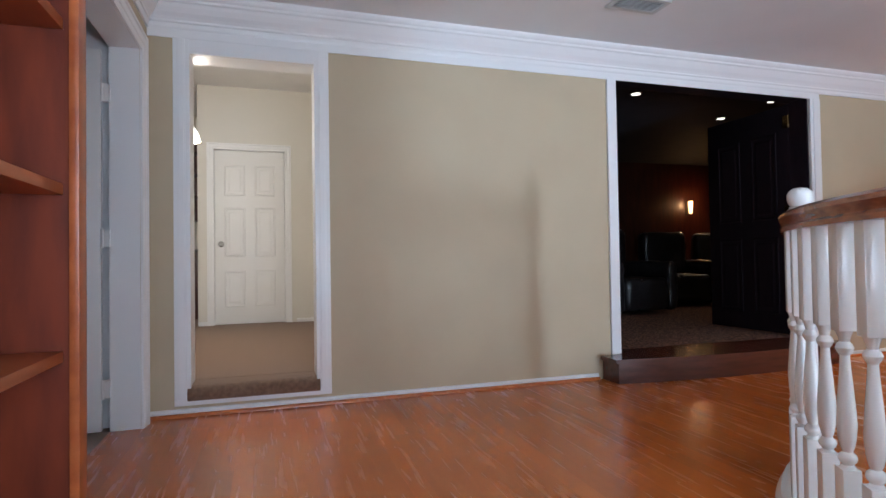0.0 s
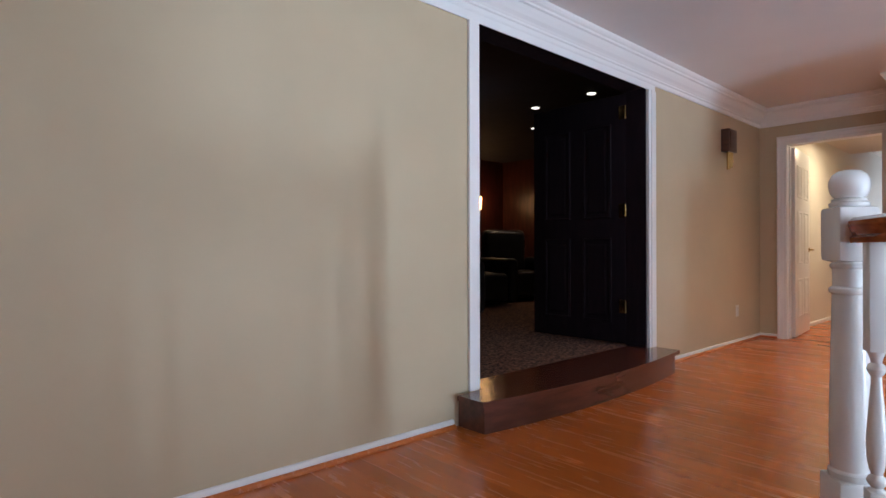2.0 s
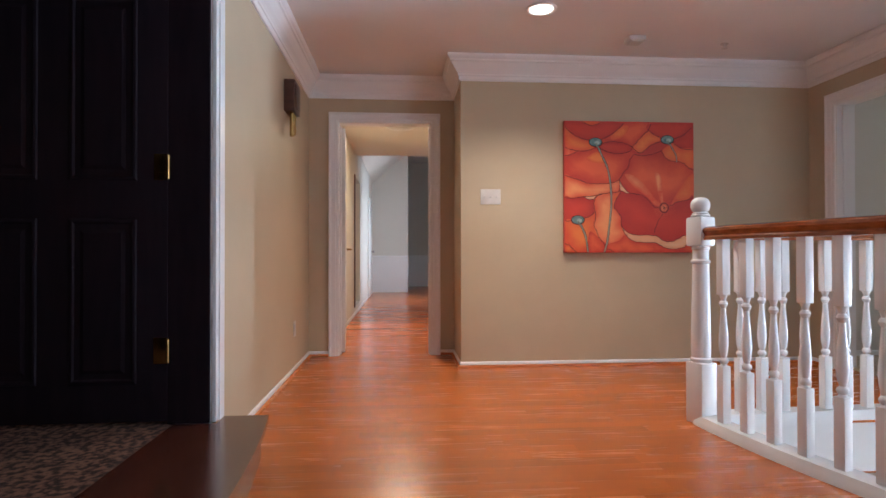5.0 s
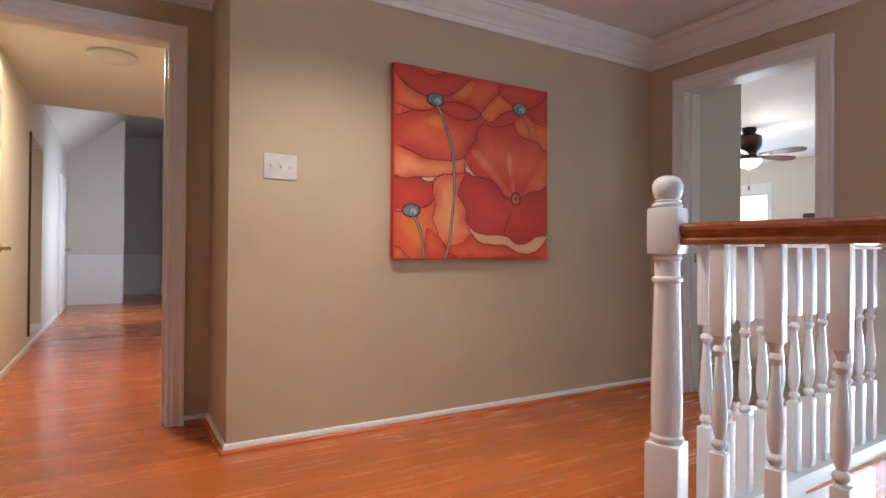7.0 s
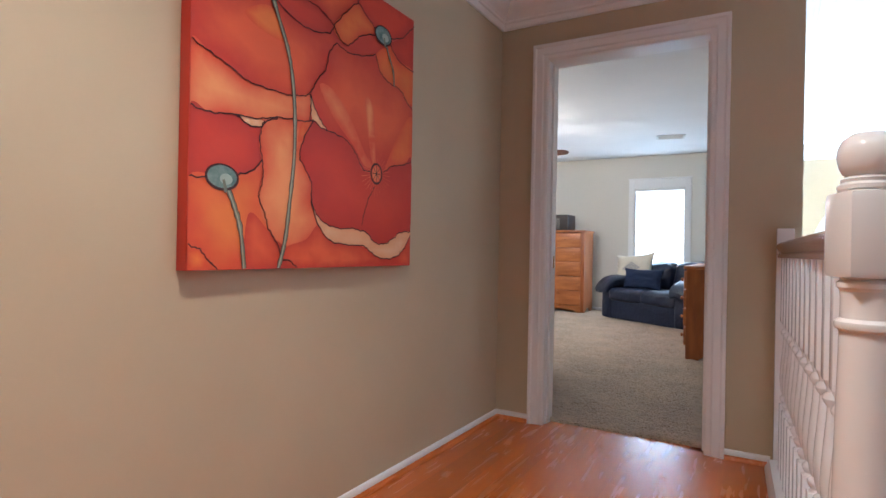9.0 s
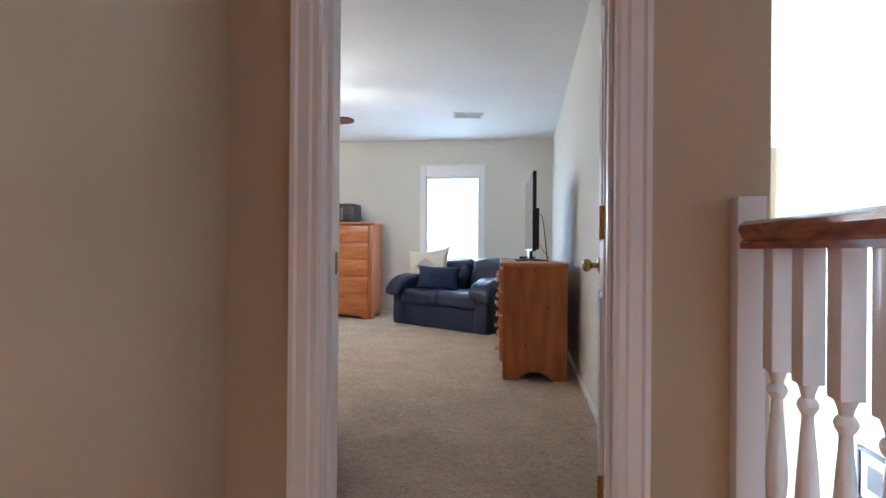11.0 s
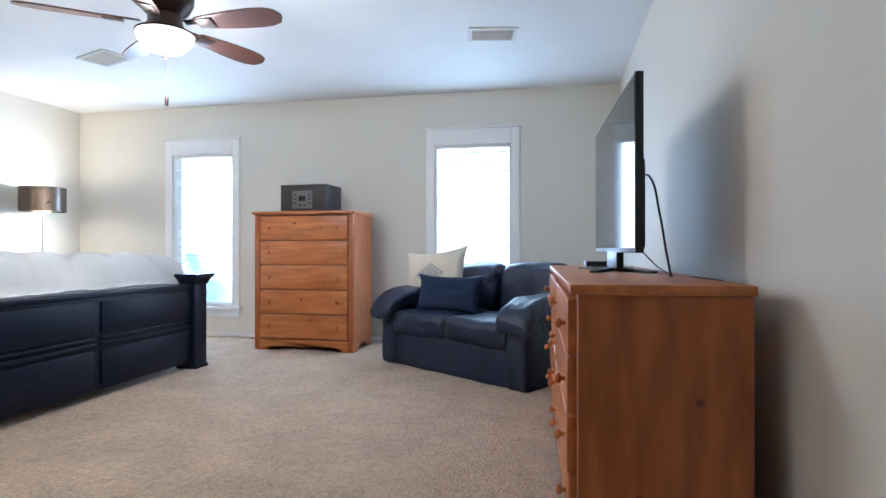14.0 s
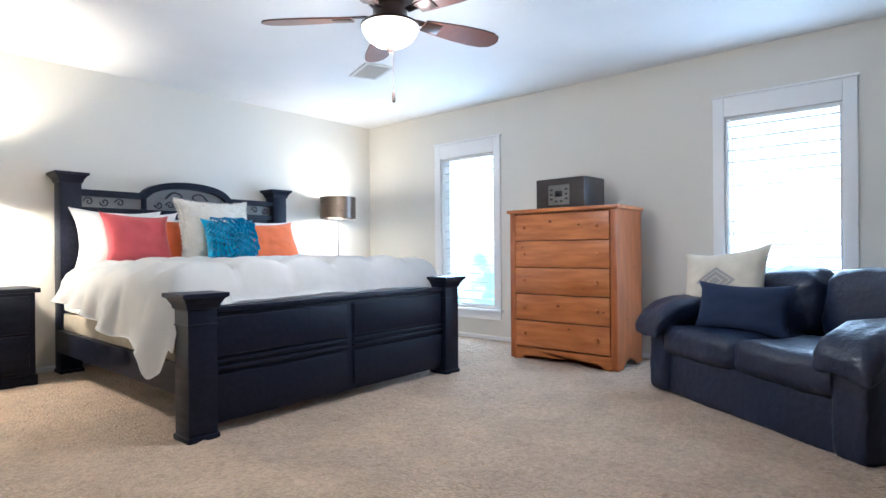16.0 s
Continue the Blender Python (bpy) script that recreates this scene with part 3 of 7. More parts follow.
# theatre step with a bowed front
def bow(x, depth):
    u = (x - 3.81) / 1.10
    return WA - depth - 0.09 * max(0.0, 1 - u * u)


step = thing("wooden_step", 3.86, WA - 0.2, 0, 0, "dark cherry wooden step with a bowed front below the theatre opening", "step")
for name, x0, x1, depth, z0, z1, mat, lab in (("riser", 2.75, 4.87, 0.19, 0.0, FS - 0.028, M["step_wood"], ""), ("tread", 2.715, 4.905, 0.22, FS - 0.028, FS, M["step_wood"], "")):
    bm = bmesh.new()
    front = [(x0 + (x1 - x0) * k / 16) for k in range(17)]
    pts = [(x, bow(x, depth)) for x in front] + [(x1, WA - 0.004), (x0, WA - 0.004)]
    if name == "tread":
        pts = [(x, bow(x, depth)) for x in front] + [(x1, WA - 0.029), (T1 - 0.02, WA - 0.029), (T1 - 0.02, WA + 0.15), (T0 + 0.02, WA + 0.15), (T0 + 0.02, WA - 0.029), (x0, WA - 0.029)]
    lo = [bm.verts.new((x - 3.86, y - WA + 0.2, z0)) for x, y in pts]
    hi = [bm.verts.new((x - 3.86, y - WA + 0.2, z1)) for x, y in pts]
    bm.faces.new(lo[::-1])
    bm.faces.new(hi)
    for i in range(len(pts)):
        j = (i + 1) % len(pts)
        bm.faces.new((lo[i], lo[j], hi[j], hi[i]))
    part(name, bm, mat, step, lab, smooth=30)

# ---- structure: stairwell and foyer ----
FY = -5.90
wall_along("wall_foyer_west", "y", 2.60, 2.75, FY, -1.0, LOW, HC, [], [M["tan"], M["tan"], M["tan"]], "tan foyer side wall")
# the two low slots are for the inferred, unseen sidelights
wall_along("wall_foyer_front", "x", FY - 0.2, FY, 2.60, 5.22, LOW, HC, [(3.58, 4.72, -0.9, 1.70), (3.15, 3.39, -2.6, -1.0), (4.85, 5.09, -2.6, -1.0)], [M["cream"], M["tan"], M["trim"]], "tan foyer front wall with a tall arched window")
wall_along("wall_bedroom_foyer", "y", 5.22, BR, BW, WB - 0.12, LOW, 2.8, [], [M["cream"], M["cream"], M["cream"]], "wall between the foyer and the bedroom")
wall_along("wall_under_hall", "x", 2.30, 2.40, -0.4, WP + 0.1, LOW, -0.30, [], [M["cream"], M["cream"], M["cream"]], "cream wall under the hall")
wall_along("wall_stair_side", "y", -0.40, -0.30, -1.0, 2.3, LOW, -0.30, [], [M["cream"], M["cream"], M["cream"]], "cream wall under the loft")
wall_along("wall_hall_side", "y", WP, WP + 0.1, -0.2, 2.3, LOW, -0.30, [], [M["cream"], M["cream"], M["cream"]], "cream wall under the hall end")
wall_along("wall_under_bedroom", "x", -0.18, -0.08, 5.43, WP + 0.1, LOW, -0.30, [], [M["cream"], M["cream"], M["cream"]], "cream wall under the bedroom")
setting("floor_foyer", box(-0.4, WP, FY, 2.4, LOW - 0.1, LOW), M["oak_rest"], "orange oak floor of the foyer below")
crown([(2.75, -1.0), (2.75, FY), (5.22, FY), (5.22, WB - 0.12)][::-1])

# arched window: white trim, dark arch, panes
arch = thing("window_arch", 4.15, FY, 0, 0, "tall arched foyer window with a dark frame and white trim", "window", kind="structure")


def arch_band(r0, r1, y0, y1, zc, zb):
    bm = bmesh.new()
    n = 20
    ring = []
    pts = [(math.cos(math.pi * k / n), math.sin(math.pi * k / n)) for k in range(n + 1)]
    for y in (y0, y1):
        outer = [(r1, zb)] + [(r1 * c, zc + r1 * s) for c, s in pts] + [(-r1, zb)]
        inner = [(r0, zb)] + [(r0 * c, zc + r0 * s) for c, s in pts] + [(-r0, zb)]
        ring.append(([bm.verts.new((x, y, z)) for x, z in outer], [bm.verts.new((x, y, z)) for x, z in inner]))
    (oa, ia), (ob_, ib) = ring
    for k in range(len(oa) - 1):
        bm.faces.new((oa[k], oa[k + 1], ia[k + 1], ia[k]))
        bm.faces.new((ob_[k], ib[k], ib[k + 1], ob_[k + 1]))
        bm.faces.new((oa[k], ob_[k], ob_[k + 1], oa[k + 1]))
        bm.faces.new((ia[k], ia[k + 1], ib[k + 1], ib[k]))
    return bm


part("casing", arch_band(0.57, 0.68, 0.002, 0.035, 1.12, -0.9), M["trim"], arch)
part("frame", arch_band(0.52, 0.572, -0.10, 0.012, 1.12, -0.9), M["bronze"], arch, "dark arched sash frame")
for z in (-0.9, -0.2, 0.45, 1.10):
    part("bar", box(-0.53, 0.53, -0.08, -0.04, z, z + 0.03, 0.003), M["bronze"], arch, "dark glazing bar")
part("bar", box(-0.015, 0.015, -0.085, -0.045, -0.87, 1.64, 0.003), M["bronze"], arch, "dark glazing bar")
bm = bmesh.new()
bm.faces.new([bm.verts.new(p) for p in [(0.53, 0, -0.88), (0.53, 0, 1.12)] + [(0.53 * math.cos(math.pi * k / 16), 0, 1.12 + 0.53 * math.sin(math.pi * k / 16)) for k in range(1, 16)] + [(-0.53, 0, 1.12), (-0.53, 0, -0.88)]])
for v in bm.verts:
    v.co.y = -0.06
pane = part("pane", bm, M["glass"], arch, "clear window glass", smooth=None)
pane.visible_shadow = False
bm = bmesh.new()
for s in (-1, 1):
    pts = [(s * 0.575, 1.12)] + [(s * 0.575 * math.cos(math.pi / 2 * k / 10), 1.12 + 0.575 * math.sin(math.pi / 2 * k / 10)) for k in range(11)] + [(0.0, 1.72), (s * 0.60, 1.72)]
    for y in (-0.006, -0.16):
        bm.faces.new([bm.verts.new((x, y, z)) for x, z in pts])
bmesh.ops.remove_doubles(bm, verts=bm.verts, dist=0.0005)
part("spandrel", bm, M["tan"], arch, "tan wall round the arch", smooth=None)
# panes for the added sidelights, which stay out of view
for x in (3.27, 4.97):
    slim = thing("inferred_sidelight", x, FY, 0, 0, "slim unseen sidelight window inferred from the light stripes upstairs", "window", kind="structure")
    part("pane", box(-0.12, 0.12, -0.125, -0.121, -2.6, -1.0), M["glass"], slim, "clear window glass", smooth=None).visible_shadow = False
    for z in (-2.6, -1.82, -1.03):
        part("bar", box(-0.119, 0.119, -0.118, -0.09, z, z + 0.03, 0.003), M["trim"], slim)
setting("backdrop", box(-8, 30, -16.2, -16.0, -6, 9), M["outside"], "bright hazy outdoors")

# stairs going down between the two newels
for k in range(10):
    y1 = 2.03 - k * 0.27
    setting("stair_tread", box(2.62, 3.27, y1 - 0.29, y1, -0.18 * (k + 1) - 0.03, -0.18 * (k + 1), 0.006), M["rail_wood"], "cherry stained stair tread")
    setting("stair_riser", box(2.62, 3.27, y1 - 0.012, y1 - 0.001, -0.18 * (k + 1), -0.18 * k - 0.031), M["trim"], "white stair riser")

# ---- railings ----


def along(path, step):
    """Even points along a line, with its heading in degrees."""
    pts = [Vector((*p, 0)) for p in path]
    seg = [(b - a).length for a, b in zip(pts, pts[1:])]
    total = sum(seg)
    n = int(round(total / step))
    out = []
    for k in range(1, n):
        s = total * k / n
        for (a, b), l in zip(zip(pts, pts[1:]), seg):
            if s <= l:
                p = a + (b - a) * s / l
                out.append((p.x, p.y, math.degrees(math.atan2(b.y - a.y, b.x - a.x))))
                break
            s -= l
    return out


def newel_mesh():
    bm = bmesh.new()
    bx(bm, -0.055, 0.055, -0.055, 0.055, 0.0, 0.325, 0.012)
    turned(bm, [(0.050, 0.322), (0.053, 0.332), (0.053, 0.342), (0.047, 0.350), (0.0485, 0.37), (0.0495, 0.42), (0.0485, 0.52), (0.0455, 0.66), (0.042, 0.80), (0.0415, 0.846),
                (0.048, 0.851), (0.0495, 0.857), (0.048, 0.863), (0.0405, 0.869), (0.040, 0.90), (0.041, 0.918), (0.046, 0.924), (0.046, 0.932), (0.040, 0.938), (0.042, 0.944)], 28)
    bx(bm, -0.053, 0.053, -0.053, 0.053, 0.938, 1.096, 0.018)
    turned(bm, [(0.042, 1.092), (0.048, 1.098), (0.048, 1.105), (0.041, 1.110), (0.043, 1.116), (0.034, 1.121), (0.040, 1.126), (0.046, 1.138), (0.049, 1.155), (0.048, 1.170),
                (0.041, 1.186), (0.027, 1.197), (0.006, 1.201)], 32)
    return bm


def baluster_mesh():
    bm = bmesh.new()
    s = 0.0225
    bx(bm, -s, s, -s, s, 0.05, 0.335, 0.004)
    turned(bm, [(0.021, 0.333), (0.013, 0.343), (0.020, 0.352), (0.0225, 0.360), (0.020, 0.368), (0.012, 0.376), (0.016, 0.388), (0.0205, 0.41), (0.0235, 0.445), (0.022, 0.48),
                (0.0175, 0.54), (0.0125, 0.60), (0.0115, 0.625), (0.018, 0.634), (0.0215, 0.644), (0.018, 0.654), (0.012, 0.660), (0.0145, 0.672), (0.021, 0.690)], 14)
    bx(bm, -s, s, -s, s, 0.688, 0.97, 0.004)
    return bm


HAND = [(-0.030, 0.0), (0.030, 0.0), (0.031, 0.014), (0.024, 0.022), (0.030, 0.034), (0.036, 0.046), (0.034, 0.058), (0.022, 0.068), (0.0, 0.071), (-0.022, 0.068),
        (-0.034, 0.058), (-0.036, 0.046), (-0.030, 0.034), (-0.024, 0.022), (-0.031, 0.014)]
BASE = [(-0.055, -0.28), (0.055, -0.28), (0.055, -0.02), (0.068, -0.016), (0.068, 0.012), (0.058, 0.030), (0.050, 0.050), (-0.050, 0.050), (-0.058, 0.030), (-0.068, 0.012),
        (-0.068, -0.016), (-0.055, -0.02)]
newel_data = baluster_data = None


def finer(path, n=4):
    """The line with rounder bends."""
    out = []
    for i in range(len(path) - 1):
        p0, p1, p2, p3 = path[max(i - 1, 0)], path[i], path[i + 1], path[min(i + 2, len(path) - 1)]
        for k in range(n):
            t = k / n
            out.append(tuple(0.5 * (2 * b + (c - a) * t + (2 * a - 5 * b + 4 * c - d) * t * t + (3 * b - a - 3 * c + d) * t ** 3) for a, b, c, d in zip(p0, p1, p2, p3)))
    return out + [path[-1]]


def railing(path, newels, label, gap=0.125):
    global newel_data, baluster_data
    th = thing("stair_railing", path[0][0], path[0][1], 0, 0, label, "railing", "railings round the stairwell")
    ox, oy = path[0]
    loc = [(x - ox, y - oy) for x, y in path]
    fine_path = finer(loc) if len(loc) > 2 else loc
    bm = bmesh.new()
    sweep(bm, HAND, [(x, y, 0.966) for x, y in fine_path])
    part("handrail", bm, M["rail_wood"], th, "cherry stained moulded handrail")
    bm = bmesh.new()
    sweep(bm, BASE, [(x, y, 0.0) for x, y in fine_path])
    part("base_rail", bm, M["rail_white"], th)
    for x, y, a in along(loc, gap):
        if baluster_data is None:
            ob = part("baluster", baluster_mesh(), M["rail_white"], th)
            baluster_data = ob.data
        else:
            ob = new("baluster", baluster_data)
            ob.parent = th
        ob.matrix_basis = pose(x, y, 0, 0, 0, a)
    for x, y, a, tall in newels:
        if newel_data is None:
            ob = part("newel_post", newel_mesh(), M["rail_white"], th)
            newel_data = ob.data
        else:
            ob = new("newel_post", newel_data)
            ob.parent = th
        ob.matrix_basis = pose(x - ox, y - oy, 0, 0, 0, a) @ Matrix.Diagonal((1, 1, tall, 1))
    return th


railing(RAIL_A, [(2.550, 2.335, 40, 0.974)], "white baluster railing with a cherry handrail curving along the loft")
railing(RAIL_B, [(5.205, 1.72, 18, 0.995), (3.34, 1.61, -15, 0.98)], "white baluster railing with a cherry handrail curving round the stairwell", 0.158)
side = railing(RAIL_C, [], "white baluster railing with a cherry handrail running to the bedroom wall")
part("wall_post", box(5.285 - 5.21 - 0.035, 5.285 - 5.21 + 0.035, WB + 0.001 - 1.62, WB + 0.055 - 1.62, 0.0, 1.10, 0.006), M["rail_white"], side)

# ---- structure: study ----
setting("floor_study", box(-2.6, 1.6, WA + 0.18, 9.0, FS - 0.1, FS), M["carpet_brown"], "brown carpet of the study")
bm = bmesh.new()
sweep(bm, [(-0.175, 0.0), (0.010, 0.0), (0.022, 0.02), (0.024, 0.05), (0.012, 0.076), (-0.02, 0.0905), (-0.175, 0.0905)], [(B0 - 0.02, WA - 0.004, FS - 0.0905), (B1 + 0.02, WA - 0.004, FS - 0.0905)])
setting("carpet_edge", bm, M["carpet_brown"], "rolled brown carpet edge at the study opening", 50)
wall_along("wall_study_back", "x", 7.461, 7.58, -0.35, 1.6, 0.0, 3.2, [(-0.175, 0.61, 0.0, FS + 2.035)], [M["cream"], M["cream"], M["trim"]], "cream study wall with a closed white door")
wall_along("wall_study_side", "y", 1.6, 1.7, WA + 0.18, 9.0, 0.0, 3.2, [], [M["cream"], M["cream"], M["cream"]], "cream study side wall")
wall_along("wall_study_far", "x", 9.0, 9.1, -2.6, 1.6, 0.0, 3.2, [], [M["cream"], M["cream"], M["cream"]], "cream study far wall")
wall_along("wall_study_west", "y", -2.7, -2.6, WA + 0.18, 9.0, 0.0, 3.2, [], [M["cream"], M["cream"], M["cream"]], "cream study west wall")
wall_along("wall_study_return", "y", -0.35, -0.23, 7.58, 9.0, 0.0, 3.2, [], [M["cream"], M["cream"], M["cream"]], "cream return wall in the study")
setting("ceiling_study", box(-2.6, 1.6, WA + 0.18, 9.0, 2.95, 3.05), M["white"], "white study ceiling")
casing("trim", "x", 7.461, -1, -0.175, 0.61, FS, FS + 2.035, w=0.075)
baseboard([(-0.35, 7.461, FS), (-0.205, 7.461, FS)])
baseboard([(0.74, 7.461, FS), (1.6, 7.461, FS)])

# ---- structure: theatre ----
setting("floor_theatre", box(1.75, 8.2, WA + 0.152, 9.2, FS - 0.1, FS - 0.002), M["carpet_speckle"], "speckled brown theatre carpet")
wall_along("wall_theatre_back", "x", 8.6, 8.7, 1.7, 8.2, 0.0, 2.8, [], [M["theatre_wall"]] * 3, "dark mahogany panelled theatre wall")
wall_along("wall_theatre_east", "y", 8.15, 8.25, WA + 0.18, 8.6, 0.0, 2.8, [], [M["theatre_wall"]] * 3, "dark mahogany theatre side wall")
wall_along("wall_theatre_west", "y", 1.72, 1.80, WA + 0.18, 8.6, 0.0, 2.8, [], [M["theatre_wall"]] * 3, "dark theatre side wall")
setting("ceiling_theatre", box(1.8, 8.15, WA + 0.18, 8.6, 2.50, 2.60), M["theatre_ceiling"], "black theatre ceiling")

# ---- structure: hallway ----
HY0, HY1, HX = 2.45, 4.0, 15.4
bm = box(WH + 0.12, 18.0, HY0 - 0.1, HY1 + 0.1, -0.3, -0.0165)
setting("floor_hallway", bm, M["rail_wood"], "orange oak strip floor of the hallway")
HE, HV = 10.7, 3.40      # where the low hallway ceiling ends, and the height beyond
wall_along("wall_hallway_left", "x", HY1, HY1 + 0.1, WH + 0.12, 17.8, 0.0, HV, [(10.5, 11.6, 0.12, 2.05)], [M["cream"]] * 3, "cream hallway wall with a shallow opening")
wall_along("wall_hallway_right", "x", HY0 - 0.1, HY0, WH + 0.12, 17.8, 0.0, HV, [(12.2, 13.6, 0.5, 2.0)], [M["cream"], M["cream"], M["trim"]], "cream hallway wall with a bright window")
wall_along("wall_hallway_end", "y", HX, HX + 0.1, 3.17, HY1, 0.0, HV, [], [M["cream"]] * 3, "pale hallway end wall with wainscot")
wall_along("wall_hallway_far", "y", 17.7, 17.8, HY0, HY1, 0.0, HV, [], [M["cream"]] * 3, "pale far wall of the hallway")
setting("ceiling_hallway", box(WH + 0.12, HE, HY0, HY1, 2.36, 2.46), M["cream"], "cream hallway ceiling")
setting("ceiling_hallway_end", box(HE, 17.8, HY0, HY1, HV, HV + 0.1), M["white"], "white ceiling at the hallway end")
setting("ceiling_drop", box(HE - 0.05, HE, HY0, HY1, 2.46, HV), M["cream"], "cream step in the hallway ceiling")
bm = bmesh.new()
v = [bm.verts.new(p) for x in (HE + 0.01, 17.69) for p in ((x, HY1 - 0.002, 2.55), (x, HY1 - 0.002, HV - 0.001), (x, 3.02, HV - 0.001))]
for f in ((0, 1, 2), (3, 5, 4), (0, 3, 4, 1), (1, 4, 5, 2), (0, 2, 5, 3)):
    bm.faces.new([v[i] for i in f])
setting("ceiling_slope", bm, M["cream"], "cream sloping ceiling along the hallway end")
setting("wall_hallway_niche", box(10.3, 11.8, 4.35, 4.45, 0, 2.6), M["cream"], "warm lit wall behind the hallway opening")
setting("trim", box(10.47, 10.505, HY1 - 0.02, HY1 - 0.002, 0.12, 2.05, 0.003), M["chime_wood"], "dark wooden edge of the hallway opening")
for x, y0, y1 in ((HX, 3.17, HY1), (17.7, HY0, HY1)):
    setting("wainscot", box(x - 0.014, x - 0.002, y0 + 0.002, y1 - 0.002, 0.0, 0.80, 0.002), M["trim"], "white wainscot panel")
    setting("chair_rail", box(x - 0.035, x - 0.002, y0 + 0.002, y1 - 0.002, 0.80, 0.855, 0.008), M["trim"], "white chair rail")
baseboard([(WH + 0.12, HY1, 0), (13.55, HY1, 0)])
baseboard([(14.45, HY1, 0), (HX, HY1, 0)])

# ---- structure: bedroom ----
PX, PY = 6.90, -1.46      # the corner where the entry passage widens into the room
W1, W2 = (9.52, 10.27), (6.47, 7.25)
WZ0, WZ1 = 0.36, 2.03
wall_along("wall_windows", "x", BW - 0.16, BW, BR - 0.21, BL + 0.15, -0.2, 2.8, [(W1[0], W1[1], WZ0, WZ1), (W2[0], W2[1], WZ0, WZ1)], [M["cream"], M["cream"], M["trim"]],
           "cream bedroom wall with two tall windows")
wall_along("wall_bed", "y", BL, BL + 0.15, BW, PY, -0.2, 2.8, [], [M["cream"]] * 3, "cream wall behind the bed")
wall_along("wall_passage", "y", PX, PX + 0.12, PY, WB - 0.12, -0.2, 2.8, [], [M["cream"]] * 3, "cream wall of the entry passage")
wall_along("wall_bedroom_north", "x", PY, PY + 0.12, PX + 0.12, BL + 0.15, -0.2, 2.8, [], [M["cream"]] * 3, "cream bedroom wall beside the entry")
wall_along("wall_passage_end", "x", WB - 0.12, WB, WP + 0.12, PX + 0.12, -0.2, 2.8, [], [M["cream"]] * 3, "cream wall beside the bedroom door")
setting("ceiling_bedroom", box(BR, BL, BW, WB - 0.12, BC, BC + 0.1), M["white"], "white textured bedroom ceiling")
for path in ([(BR, -1.1, 0.012), (BR, BW, 0.012), (BL, BW, 0.012), (BL, PY, 0.012)], [(PX, WB - 0.12, 0.012), (PX, PY, 0.012)]):
    baseboard(path[::-1] if path[0][0] == BR else path)
nx, ny = 300, 320
bm = bmesh.new()
x0, x1, y0, y1 = BR - 0.0, BL, BW, WB - 0.080
grid = [[None] * (ny + 1) for _ in range(nx + 1)]
for i in range(nx + 1):
    for j in range(ny + 1):
        x, y = x0 + (x1 - x0) * i / nx, y0 + (y1 - y0) * j / ny
        z = 0.013 + 0.006 * noise.noise(Vector((x * 3.1, y * 3.1, 0))) + 0.012 * noise.noise(Vector((x * 24, y * 24, 3)))
        grid[i][j] = bm.verts.new((x, y if j < ny else y - 0.012 + 0.006 * noise.noise(Vector((x * 40, 0, 0))), max(z, 0.002) if j < ny else -0.004))
for i in range(nx):
    for j in range(ny):
        bm.faces.new((grid[i][j], grid[i + 1][j], grid[i + 1][j + 1], grid[i][j + 1]))
setting("floor_bedroom", bm, M["carpet"], "beige plush bedroom carpet with worn tracks", 80)
setting("subfloor_bedroom", box(BR - 0.2, BL, BW, WB - 0.155, -0.2, -0.006), M["dark_gap"], "wooden deck under the bedroom carpet")

# ---- things: hall ----
from mathutils.geometry import delaunay_2d_cdt


def smooth_line(pts, n=6, closed=False):
    out = []
    k = len(pts)
    for i in range(k if closed else k - 1):
        g = (lambda j: pts[j % k]) if closed else (lambda j: pts[min(max(j, 0), k - 1)])
        p0, p1, p2, p3 = g(i - 1), g(i), g(i + 1), g(i + 2)
        for s in range(n):
            t = s / n
            out.append(tuple(0.5 * (2 * b + (c - a) * t + (2 * a - 5 * b + 4 * c - d) * t * t + (3 * b - a - 3 * c + d) * t ** 3) for a, b, c, d in zip(p0, p1, p2, p3)))
    return out if closed else out + [pts[-1]]


CW, CH = 1.063, 1.050


def paint(color, second, scale=3.0):
    """Artist's paint: the two colours are blended by the brushwork's own shade, broken by soft noise."""
    m = material("poppy_paint", color, 0.55, second=second, scale=scale, fine=200, bump=0.15, dist=0.0008, low=0.30, high=0.70)
    nt = m.node_tree
    at, ad = nt.nodes.new("ShaderNodeAttribute"), nt.nodes.new("ShaderNodeMath")
    at.attribute_name = "brush"
    ad.operation = 'MULTIPLY_ADD'
    ad.inputs[1].default_value = 0.62
    ramp = [n for n in nt.nodes if n.bl_idname == "ShaderNodeValToRGB"][0]
    nz = [n for n in nt.nodes if n.bl_idname == "ShaderNodeTexNoise"][0]
    half = nt.nodes.new("ShaderNodeMath")
    half.operation = 'MULTIPLY'
    half.inputs[1].default_value = 0.62
    nt.links.new(nz.outputs["Fac"], half.inputs[0])
    nt.links.new(at.outputs["Fac"], ad.inputs[0])
    nt.links.new(half.outputs[0], ad.inputs[2])
    nt.links.new(ad.outputs[0], ramp.inputs["Fac"])
    return m


def canvas_point(u, v, d):
    u, v = min(max(u, 0.002), 0.998), min(max(v, 0.002), 0.998)
    return (-d, CW / 2 - u * CW, v * CH)


